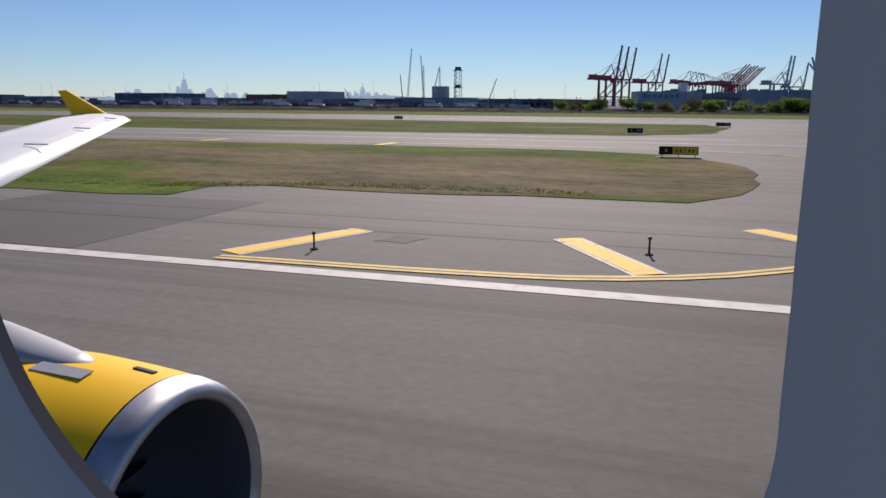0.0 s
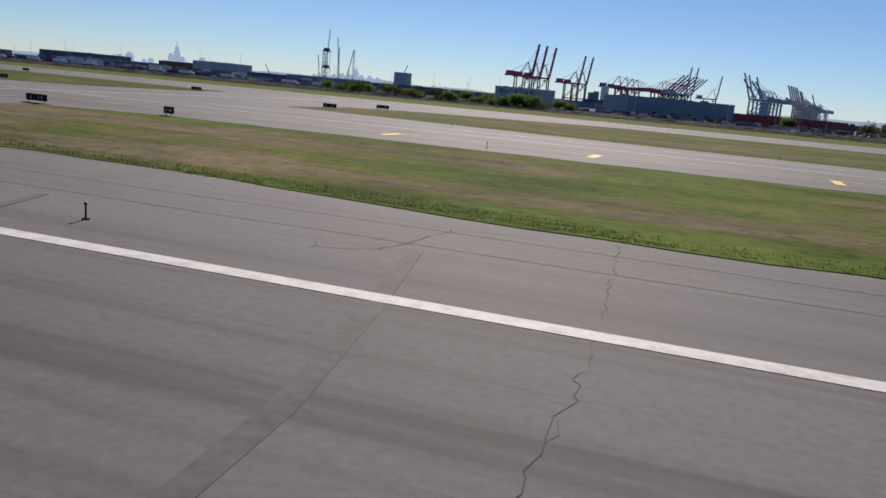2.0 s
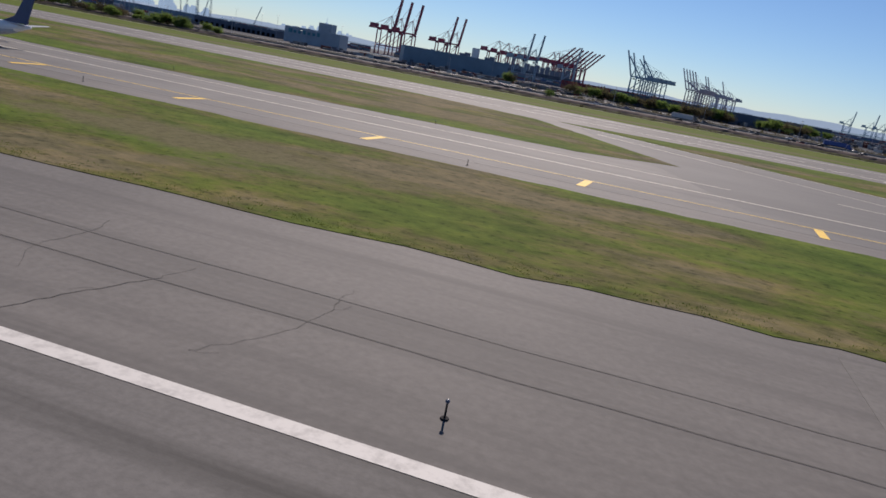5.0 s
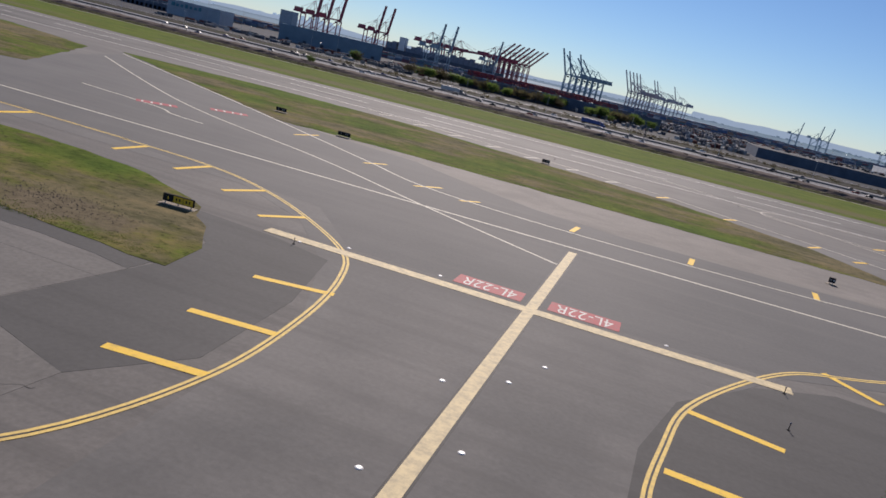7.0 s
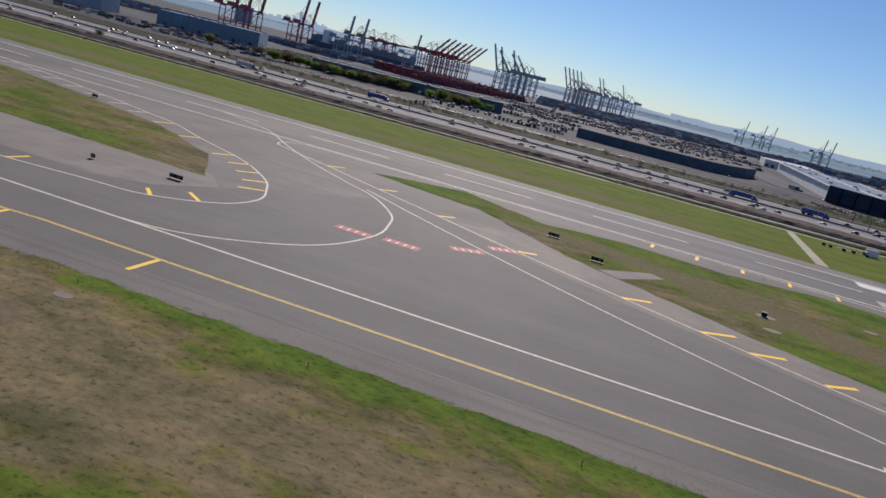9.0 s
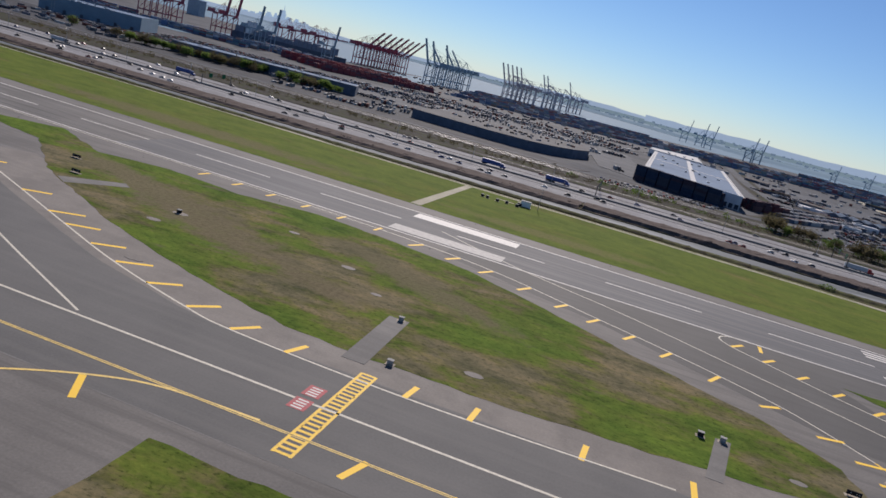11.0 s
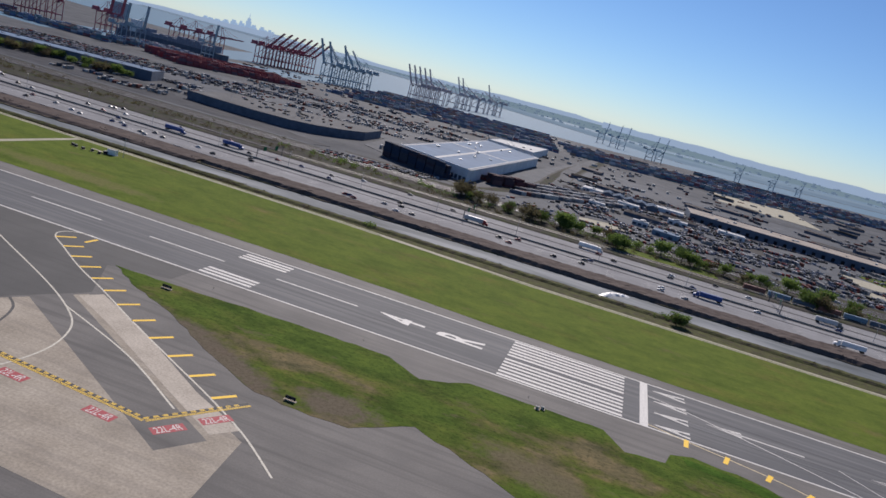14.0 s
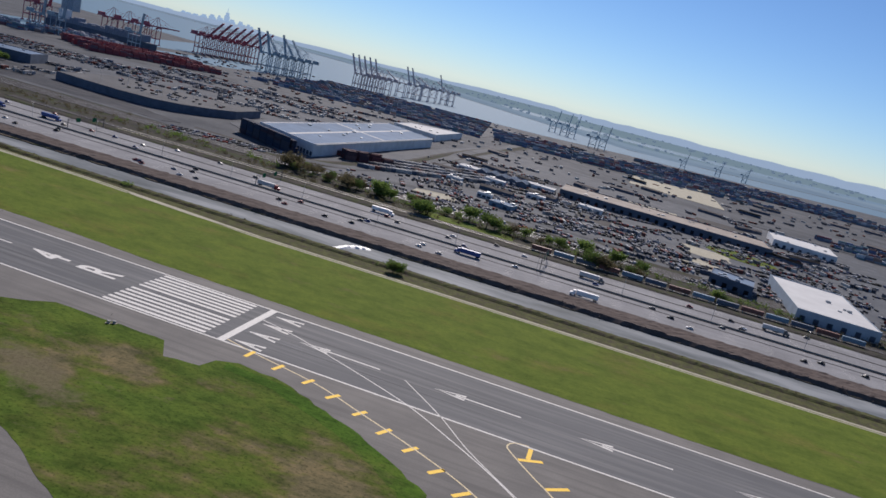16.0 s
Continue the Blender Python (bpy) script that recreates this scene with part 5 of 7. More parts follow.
slab("rail_bed", [(-3000, 652), (2000, 652), (2000, 684), (-3000, 684)], -0.4, 0.45, RAIL, "brown ballast bed of a freight railway", "railway")
slab("siding_bed", [(-420, 600), (900, 600), (900, 610), (-420, 610)], -0.4, 0.45, RAIL, "brown ballast of a rail siding", "railway")
for o in (-0.72, 0.72):
    stripe("rail", [(-400, 603 + o), (900, 603 + o)], 0.12, STEEL, "steel rail", 0.62)
for y in (600.2, 608.2):
    stripe("ballast_path", curve([(-300, y - 3), (-230, y), (-120, y + 2), (0, y + 1), (160, y + 1)], 20), 1.5, DUST, "pale ballast path beside a rail siding", 0.5)
for y in (657, 661, 668, 672, 679):
    for o in (-0.72, 0.72):
        stripe("rail", [(-2500, y + o), (1500, y + o)], 0.12, STEEL, "steel rail", 0.62)
slab("rail_yard", ragged([(-2500, 703), (-330, 703), (-318, 722), (-420, 760), (-530, 768), (-560, 812), (-700, 800), (-860, 880), (-2500, 900)], 20, 4, 71), -0.4, -0.02, DARK_YARD, "dark stained ground beside the railway", "yard")
slab("frontage_road", [(-2500, 690), (-330, 690), (-160, 664), (-100, 668), (-330, 702), (-2500, 702)], -0.4, 0.3, YARD_DARK, "grey service road beside the yards", "road")
slab("yard", [(-700, 905), (-522, 888), (-335, 940), (-318, 820), (-160, 690), (-140, 740), (-262, 812), (-300, 1150), (-480, 1300), (-760, 1180), (-720, 860)], -0.4, 0.02, YARD, "wide pale parking yard of the port", "yard")
slab("yard", [(-150, 600 + 90), (40, 640), (420, 640), (520, 1250), (-120, 1500), (-165, 1000)], -0.4, 0.02, YARD, "pale gravel yard with trucks and sheds", "yard")
slab("yard", [(150, 1520), (330, 1480), (335, 1850), (170, 1990)], -0.4, 0.03, DUST, "pale open storage yard", "yard")
slab("yard", [(-900, 1400), (-300, 1300), (-180, 1700), (-200, 2350), (-780, 2380), (-850, 1650)], -0.4, 0.0, YARD_DARK, "dark container terminal yard", "yard")
for off, w in ((0, 34), (-1, 27)):
    stripe("embankment", curve([(-300, 707 + off), (-215, 706 + off), (-166, 716 + off), (-140, 763 + off), (-116, 901), (-116, 1096), (-112, 1294), (-92, 1700)], 12), w, RAIL if w > 30 else SCRUBLAND, "brown embankment of a curving port road", 0.12 + 0.004 * (34 - w))
for pts, w in (([(-300, 706), (-215, 704), (-166, 715), (-128, 763), (-108, 901), (-110, 1096), (-115, 1294), (-90, 2150)], 18), ([(-160, 664), (-100, 720), (-20, 760), (90, 740), (420, 700)], 12), ([(-104, 1450), (120, 1380), (520, 1300)], 14), ([(-60, 800), (20, 960), (60, 1180)], 10)):
    stripe("yard_road", curve(pts, 15), w, YARD_DARK, "grey road through the port yards", 0.35)


def island_paint(name, colours, rough=0.85):
    m, n, l, b = shader(name, rough, spec=0.08)
    g = n.new("ShaderNodeNewGeometry")
    r = n.new("ShaderNodeValToRGB")
    r.color_ramp.interpolation = "CONSTANT"
    e = r.color_ramp.elements
    while len(e) < len(colours):
        e.new(0.5)
    for k, c in enumerate(colours):
        e[k].position, e[k].color = k / len(colours), (*c, 1)
    l.new(g.outputs["Random Per Island"], r.inputs["Fac"])
    v = ramp(n, l, noise_node(n, l, 2.5), [(0.3, (0.8,) * 3), (0.7, (1.1,) * 3)])
    l.new(blend(n, l, r.outputs["Color"], v, 1.0, "MULTIPLY"), b.inputs["Base Color"])
    return m


MIXED = island_paint("container_paints", ((0.24, 0.1, 0.11), (0.12, 0.17, 0.29), (0.17, 0.2, 0.26), (0.27, 0.29, 0.32), (0.3, 0.21, 0.17), (0.48, 0.5, 0.52), (0.13, 0.22, 0.25), (0.12, 0.15, 0.22)))
MAROON = island_paint("maroon_containers", ((0.24, 0.06, 0.07), (0.27, 0.07, 0.075), (0.2, 0.055, 0.07), (0.25, 0.085, 0.09), (0.15, 0.09, 0.11)))
LOT = island_paint("parked_paints", ((0.3, 0.3, 0.31), (0.03, 0.03, 0.03), (0.16, 0.16, 0.17), (0.42, 0.42, 0.43), (0.06, 0.06, 0.065), (0.2, 0.04, 0.035), (0.05, 0.07, 0.13), (0.09, 0.09, 0.085), (0.22, 0.23, 0.24), (0.04, 0.045, 0.05)))
TRAILERS = island_paint("trailer_paints", ((0.33, 0.33, 0.33), (0.13, 0.13, 0.14), (0.24, 0.23, 0.22), (0.07, 0.075, 0.09), (0.16, 0.06, 0.05), (0.45, 0.45, 0.43), (0.1, 0.12, 0.16)))


def boxes_mesh(name, cells, material, label, category):
    """Many alike boxes as one mesh: (x, y, z, half length, half width, height, turn)."""
    verts, faces = [], []
    for x, y, z, a, b, h, t in cells:
        c, s = math.cos(t), math.sin(t)
        o = len(verts)
        for zz in (z, z + h):
            for u, v in ((-a, -b), (a, -b), (a, b), (-a, b)):
                verts.append(((x + u * c - v * s) * K, (y + u * s + v * c) * K, zz * K))
        faces += [[o + i for i in q] for q in ((3, 2, 1, 0), (4, 5, 6, 7), (0, 1, 5, 4), (1, 2, 6, 5), (2, 3, 7, 6), (3, 0, 4, 7))]
    data = bpy.data.meshes.new(name)
    data.from_pydata(verts, [], faces)
    data.materials.append(material)
    return tagged(new(name, data), label, category, kind="stuff")


def stacks(x0, y0, x1, y1, rows, gap, high, density, r):
    """Rows of container stacks along the line, stepping away from it."""
    d = Vector((x1 - x0, y1 - y0))
    n, t = int(d.length / 12.8), math.atan2(y1 - y0, x1 - x0)
    side = Vector((-d.y, d.x)).normalized()
    out = []
    for k in range(rows):
        off = side * (k % 5 * 2.8 + k // 5 * gap)
        level = r.randint(max(1, high - 2), high)
        for i in range(n):
            if r.random() > density:
                continue
            if r.random() < 0.3:
                level = r.randint(1, high)
            p = Vector((x0, y0)) + d * ((i + 0.5) / n) + off
            for z in range(level):
                out.append((p.x, p.y, z * 2.6, 6.05, 1.22, 2.55, t))
    return out


boxes_mesh("container_stacks", stacks(-830, 1210, -700, 1440, 30, 26, 5, 0.96, rnd), MAROON, "long maroon rows of stacked shipping containers", "containers")
boxes_mesh("container_stacks", stacks(-1120, 1400, -870, 1290, 25, 30, 4, 0.85, rnd), MIXED, "mixed dark rows of stacked shipping containers", "containers")
boxes_mesh("container_stacks", stacks(-1240, 1240, -1010, 1250, 12, 40, 4, 0.8, rnd), MIXED, "mixed rows of stacked shipping containers", "containers")
boxes_mesh("container_stacks", stacks(-700, 1560, -180, 1640, 45, 84, 3, 0.66, rnd), MIXED, "dark mixed container stacks across a terminal", "containers")
boxes_mesh("container_stacks", stacks(-160, 1700, 480, 1830, 25, 80, 4, 0.55, rnd), MIXED, "scattered container stacks in a far yard", "containers")
boxes_mesh("container_stacks", stacks(240, 2050, 900, 2200, 25, 90, 4, 0.6, rnd), MIXED, "scattered container stacks in a far yard", "containers")
boxes_mesh("container_stacks", stacks(500, 1250, 900, 1330, 15, 70, 3, 0.5, rnd), MIXED, "scattered container stacks in a far yard", "containers")
boxes_mesh("container_stacks", stacks(-2100, 1150, -1330, 1180, 20, 60, 4, 0.6, rnd), MIXED, "dark container stacks beside a dock", "containers")
cells = []
for x0, y0, x1, y1 in ((-662, 1118, -520, 1112), (-662, 1134, -500, 1126), (-668, 1272, -312, 1186), (-660, 1288, -300, 1202), (-560, 1345, -310, 1300), (-395, 1425, -300, 1480)):
    n = int(math.hypot(x1 - x0, y1 - y0) / 4.6)
    for i in range(n):
        if rnd.random() < 0.93:
            cells.append((x0 + (x1 - x0) * i / n, y0 + (y1 - y0) * i / n, 0.05, 1.25, 5.8, rnd.choice((3.6, 3.9, 1.5)), 0.1 + rnd.gauss(0, 0.01)))
for _ in range(95):
    x, y, n = rnd.uniform(-740, -300), rnd.uniform(720, 1300), rnd.randint(5, 16)
    if -540 < x < -320 and 755 < y < 960:
        continue
    for i in range(n):
        if rnd.random() < 0.85:
            cells.append((x + i * 4.0, y + i * 0.9, 0.32, 1.25, rnd.choice((3.5, 5.8)), rnd.choice((1.5, 2.6, 3.8)), 0.2 + rnd.gauss(0, 0.03)))
cells = [c for c in cells if not (-535 < c[0] < -325 and 755 < c[1] < 955) and not (-285 < c[0] < -160 and 720 < c[1] < 1240)]
boxes_mesh("parked_trailers", cells, TRAILERS, "long rows of parked container trailers", "trailers")
cells = []
for row in range(30):
    for i in range(64):
        if rnd.random() < 0.62:
            cells.append((-940 + i * 3.0 - row * 2.2, 790 + row * 9 + i * 0.9, 0.05, 0.9, 2.2, 1.4, rnd.gauss(0.05, 0.04)))
for _ in range(240):
    cells.append((rnd.uniform(-790, -560), rnd.uniform(985, 1100), 0.05, 1.0, 2.4, 1.6, rnd.choice((0.0, 0.2, 1.6))))
for row in range(3):
    for i in range(40):
        if rnd.random() < 0.75:
            cells.append((-305 + i * 2.7, 664 + row * 12 + i * 0.75, 0.05, 0.9, 2.2, 1.5, rnd.gauss(0.0, 0.04)))
for _ in range(250):
    x, y, t, n = rnd.uniform(-110, 430), 665 + 480 * rnd.random() ** 1.3, rnd.choice((0.35, 0.35, 1.92, 0.1)), rnd.randint(4, 15)
    for i in range(n):
        if rnd.random() < 0.85:
            cells.append((x + i * 2.9 * math.cos(t), y + i * 2.9 * math.sin(t), 0.05, 1.0, 2.3, rnd.choice((1.4, 1.5, 2.2)), t + rnd.gauss(0, 0.06)))
boxes_mesh("parked_cars", cells, LOT, "hundreds of parked cars in the port yards", "parked cars")
cells = []
for _ in range(60):
    x, y, t, n = rnd.uniform(-100, 440), rnd.uniform(700, 1300), rnd.choice((0.35, 0.3, 1.9)), rnd.randint(3, 11)
    for i in range(n):
        if rnd.random() < 0.8:
            cells.append((x + i * 3.6 * math.cos(t), y + i * 3.6 * math.sin(t), 0.05, 1.3, rnd.choice((3.0, 6.0)), rnd.uniform(2.4, 3.9), t + rnd.gauss(0, 0.03)))
for i in range(26):
    for row in range(4):
        cells.append((-130 + i * 4.2, 770 + row * 34 + i * 6.0, 0.05, 6.3, 1.25, 3.9, 0.15))
boxes_mesh("parked_trailers", cells, TRAILERS, "scattered trailers and boxes in gravel yards", "trailers")
cells = []
for _ in range(1000):
    cells.append((rnd.uniform(-1000, 1400), rnd.uniform(1250, 2350), 0.0, rnd.uniform(2, 7), rnd.uniform(1.0, 3), rnd.uniform(1.2, 4), rnd.choice((0.1, 0.25, 1.6))))
boxes_mesh("yard_clutter", cells, TRAILERS, "far clutter of sheds, boxes and trailers", "clutter")

# ---- buildings ----
PANEL_WHITE = plain("white_cladding", (0.62, 0.63, 0.64), 0.6, vary=0.2, size=12, spec=0.06)
ROOF_GREY = plain("pale_roof", (0.15, 0.21, 0.3), 0.85, vary=0.25, size=25, spec=0.06)
ROOF_WHITE = plain("white_roof", (0.55, 0.55, 0.54), 0.9, vary=0.1, size=20, spec=0.06)
ROOF_TAN = plain("tan_roof", (0.34, 0.3, 0.26), 0.9, vary=0.25, size=15, spec=0.06)
WALL_BLUE = plain("blue_grey_cladding", (0.14, 0.22, 0.29), 0.6, vary=0.15, size=10)
WALL_DARK = plain("dark_cladding", (0.08, 0.105, 0.15), 0.7, vary=0.3, size=8)
WALL_PALE = plain("pale_blue_cladding", (0.3, 0.36, 0.42), 0.6, vary=0.15, size=10)
SIGN_TEAL = plain("sign_teal", (0.06, 0.22, 0.28), 0.7)
WALL_BRICK = plain("red_brown_cladding", (0.18, 0.075, 0.06), 0.7, vary=0.3, size=8)


def shed(name, corners, h, wall, roof, label, doors=0, vents=6, parapet=0.8):
    """A flat-roofed hall over the four corners, with parapet, roof vents and dock doors along its front."""
    cx, cy = sum(c[0] for c in corners) / 4, sum(c[1] for c in corners) / 4
    s = thing(name, cx, cy, 0, label, "building")
    q = [Vector((x - cx, y - cy)) for x, y in corners]
    bm = bmesh.new()
    lo, hi = [bm.verts.new((*p, -0.3)) for p in q], [bm.verts.new((*p, h + parapet)) for p in q]
    inn = [bm.verts.new((*(p * (1 - 0.6 / max(p.length, 1))), h + parapet)) for p in q]
    inl = [bm.verts.new((*(p * (1 - 0.6 / max(p.length, 1))), h - 0.3)) for p in q]
    for k in range(4):
        j = (k + 1) % 4
        for a, b in ((lo, hi), (hi, inn), (inn, inl)):
            bm.faces.new((a[k], a[j], b[j], b[k]))
    part("wall", bm, wall, s)
    bm = bmesh.new()
    bm.faces.new([bm.verts.new((*(p * (1 - 0.4 / max(p.length, 1))), h)) for p in q])
    part("roof", bm, roof, s)
    r = random.Random(int(cx * 7 + cy))
    for _ in range(vents):
        u, v = r.uniform(0.1, 0.9), r.uniform(0.1, 0.9)
        p = q[0].lerp(q[1], u).lerp(q[3].lerp(q[2], u), v)
        w = r.uniform(1, 2.4)
        bm = bmesh.new()
        box(bm, p.x - w, p.y - w * 0.7, h, p.x + w, p.y + w * 0.7, h + r.uniform(0.8, 1.8))
        part("roof_vent", bm, STEEL, s)
    low = sorted(range(4), key=lambda k: q[k].y + q[(k + 1) % 4].y)[0]
    a, b = q[low], q[(low + 1) % 4]
    d = (b - a).normalized()
    out = Vector((d.y, -d.x))
    if out.y > 0:
        out = -out
    for k in range(doors):
        c = a.lerp(b, (k + 0.5) / doors) + out * 0.12
        bm = bmesh.new()
        f = d * min(2.0, (b - a).length / doors * 0.36)
        v = [bm.verts.new((*p, z)) for p, z in ((c - f, 0.6), (c + f, 0.6), (c + f, min(5, h * 0.6)), (c - f, min(5, h * 0.6)))]
        bm.faces.new(v)
        bmesh.ops.solidify(bm, geom=bm.faces[:], thickness=0.1)
        part("dock_door", bm, WALL_DARK if wall is not WALL_DARK else SIGN_BLACK, s)
    return s


shed("warehouse", [(-178, 745), (-270, 800), (-260, 1235), (-163, 1165)], 13, PANEL_WHITE, ROOF_GREY, "big white warehouse with blue-grey solar roof", 18, 14)
for pts in ([(-222, 775), (-212, 1195)], [(-265, 1010), (-171, 955)], [(-178.5, 748), (-164, 1163)], [(-269, 803), (-260.5, 1230)]):
    stripe("roof_walkway", pts, 5.5, ROOF_WHITE, "white walkway across a warehouse roof", 13.1)
shed("warehouse", [(-186, 1273), (-272, 1300), (-268, 1400), (-185, 1475)], 11, PANEL_WHITE, ROOF_WHITE, "white flat-roofed warehouse behind a larger one", 10, 6)
shed("long_shed", [(60, 1000), (325, 975), (325, 1045), (60, 1080)], 9, WALL_DARK, ROOF_TAN, "very long shed with a tan roof", 24, 12)
shed("white_hall", [(350, 1110), (430, 1095), (440, 1190), (358, 1200)], 9, PANEL_WHITE, ROOF_WHITE, "white flat hall with dock doors", 8, 4)
shed("port_shed", [(-820, 770), (-614, 838), (-630, 885), (-836, 820)], 11, WALL_DARK, ROOF_GREY, "long dark port shed behind trees", 14, 8)
shed("blue_hall", [(-1078, 842), (-966, 903), (-1000, 985), (-1112, 922)], 19, WALL_BLUE, ROOF_GREY, "tall blue-grey windowless hall", 6, 8)
office = shed("office_block", [(-1220, 818), (-1156, 834), (-1166, 880), (-1230, 864)], 17, WALL_PALE, ROOF_GREY, "pale blue office block with a teal sign band", 0, 5)
for k in range(7):
    bm, c, w = bmesh.new(), Vector((-1220, 818)).lerp(Vector((-1156, 834)), 0.1 + k * 0.085), 1.6 if k else 2.6
    box(bm, c.x + 1193 - w, c.y - 849 - 0.5, 11.0, c.x + 1193 + w, c.y - 849 + 0.4, 11.0 + (3.2 if k % 3 else 4.4))
    part("sign_bar", bm, SIGN_TEAL, office)
shed("tower_block", [(-2000, 2480), (-1950, 2480), (-1950, 2520), (-2000, 2520)], 56, WALL_PALE, ROOF_GREY, "tall pale silo block beyond the docks", 0, 4)
shed("white_hall", [(284, 634), (345, 630), (350, 765), (287, 771)], 9, WALL_PALE, ROOF_WHITE, "long white-roofed hall beside the railway", 6, 4)
for x, y, w in ((-78, 995, 46), (13, 1005, 40), (-30, 940, 26), (30, 900, 22), (-60, 860, 18), (90, 930, 30), (-10, 800, 16)):
    shed("yard_shed", [(x, y), (x + w, y - w * 0.12), (x + w * 1.02, y + w * 0.5), (x + 1, y + w * 0.62)], 5, PANEL_WHITE, ROOF_WHITE, "small white-roofed yard shed", 3, 2, 0.3)
for x, w, dpt, y, h, wall in ((-2440, 120, 90, 1000, 13, WALL_DARK), (-2230, 90, 80, 960, 10, WALL_BLUE), (-2060, 110, 90, 1020, 16, WALL_DARK), (-1890, 70, 80, 900, 9, WALL_BLUE), (-1790, 90, 70, 980, 14, WALL_BRICK), (-1700, 60, 60, 940, 18, WALL_PALE),
                              (-1610, 70, 60, 900, 8, WALL_DARK), (-1520, 90, 70, 890, 10, WALL_BLUE), (-1400, 80, 60, 900, 9, WALL_DARK), (-1330, 70, 50, 870, 8, WALL_DARK), (-2750, 200, 100, 1050, 13, WALL_BRICK), (-3200, 300, 110, 1150, 15, WALL_DARK)):
    shed("depot", [(x, y), (x + w, y), (x + w, y + dpt), (x, y + dpt)], h, wall, ROOF_GREY, {WALL_DARK: "low dark depot near the airfield", PANEL_WHITE: "white cargo depot near the airfield", WALL_PALE: "pale tall block near the airfield", WALL_BLUE: "blue-grey cargo hall near the airfield", WALL_BRICK: "red-brown depot building near the airfield"}[wall], 10, 5)
# the dark stacked bulk in front of the warehouse
boxes_mesh("container_stacks", stacks(-279, 775, -198, 729, 5, 30, 6, 1.0, rnd), island_paint("dark_containers", ((0.03, 0.045, 0.08), (0.05, 0.055, 0.075), (0.05, 0.04, 0.055), (0.028, 0.04, 0.07))), "tall wall of dark stacked containers before a warehouse", "containers")
boxes_mesh("container_stacks", stacks(-160, 790, -118, 838, 8, 24, 4, 0.85, rnd), island_paint("dull_red_containers", ((0.11, 0.045, 0.05), (0.06, 0.05, 0.06), (0.14, 0.08, 0.08), (0.08, 0.05, 0.06))), "dark red containers stacked beside a road", "containers")
# white lorries, sheds and tall lamps along the depots
for x in (-1905, -1868, -1790, -1735, -1702, -1660, -1570, -1532, -1480, -1405, -1372):
    copy_thing(lorries[1], pose(x * K, (694 if x % 2 else 698) * K, 0.3 * K, 0, 0, 0))
for x, y, w in ((-1750, 742, 26), (-1690, 726, 16), (-1630, 760, 22), (-1500, 735, 14)):
    shed("yard_shed", [(x, y), (x + w, y - 2), (x + w, y + w * 0.6), (x, y + w * 0.6)], 7, PANEL_WHITE, ROOF_WHITE, "white depot shed beside a service road", 3, 2, 0.3)
tall_mast = light_mast(-2050, 760, 26)
tall_mast.matrix_basis = pose(-2050 * K, 760 * K, 0)
for k in range(18):
    copy_thing(tall_mast, pose((-1990 + 62 * k + rnd.uniform(-20, 20)) * K, rnd.uniform(712, 870) * K, 0))
# long curved wall of dark boxes along the yard
deck = [(-520, 775), (-474, 769), (-430, 766), (-390, 772), (-366, 790), (-348, 820), (-334, 861), (-340, 935), (-420, 905), (-520, 885)]
DECK = grained("deck_concrete", (0.1, 0.101, 0.104), (0.15, 0.15, 0.152), 30, 1.0, streak=0.3, streak_colour=(0.1, 0.1, 0.102), spec=0.04)
slab("parking_deck_wall", deck, -0.4, 9.0, WALL_DARK, "long curved dark retaining wall of a deck", "wall")
slab("parking_deck", deck, 9.0, 9.35, DECK, "wide pale parking deck behind a curved wall", "pavement")
boxes_mesh("parked_cars", [(rnd.uniform(-500, -352), rnd.uniform(800, 880), 9.36, 0.9, 2.2, 1.5, rnd.choice((0.1, 1.6))) for _ in range(46)], LOT, "scattered cars parked on a wide deck", "parked cars")
deck_mast = light_mast(-480, 800, 11)
deck_mast.matrix_basis = pose(-480 * K, 800 * K, 9.35 * K)
for x, y in ((-440, 795), (-400, 805), (-370, 830), (-480, 850), (-440, 860), (-400, 870), (-360, 890)):
    copy_thing(deck_mast, pose(x * K, y * K, 9.35 * K))


def gable_shed(x, y, w, dpt, h, turn, roof, label):
    s = thing("gable_shed", x, y, 0, label, "shed", turn, "rows of gabled sheds")
    bm = bmesh.new()
    loft(bm, [[(-w / 2, k, 0), (w / 2, k, 0), (w / 2, k, h), (0, k, h * 1.45), (-w / 2, k, h)] for k in (0, dpt)])
    part("wall", bm, WALL_DARK, s)
    for d in (-1, 1):
        bm = bmesh.new()
        v = [bm.verts.new(p) for p in ((d * (w / 2 + 0.5), -0.5, h - 0.1), (0, -0.5, h * 1.45 + 0.15), (0, dpt + 0.5, h * 1.45 + 0.15), (d * (w / 2 + 0.5), dpt + 0.5, h - 0.1))]
        bm.faces.new(v)
        bmesh.ops.solidify(bm, geom=bm.faces[:], thickness=0.15)
        part("roof", bm, roof, s)
    return s


g = gable_shed(-44, 985, 13, 34, 5.5, 0, ROOF_GREY, "grey gabled storage shed in a close row")
for k in range(1, 5):
    copy_thing(g, pose((-44 + 14.2 * k) * K, (985 - 3 * k) * K, 0))
g2 = gable_shed(20, 860, 9, 40, 4, 80, ROOF_TAN, "small tan-roofed yard shed")
for _ in range(14):
    copy_thing(g2, pose(rnd.uniform(-80, 440) * K, rnd.uniform(880, 1400) * K, 0, 0, 0, rnd.uniform(60, 110)))
for _ in range(26):
    copy_thing(g2, pose(rnd.uniform(-100, 1300) * K, rnd.uniform(1250, 2300) * K, 0, 0, 0, rnd.uniform(60, 110)))

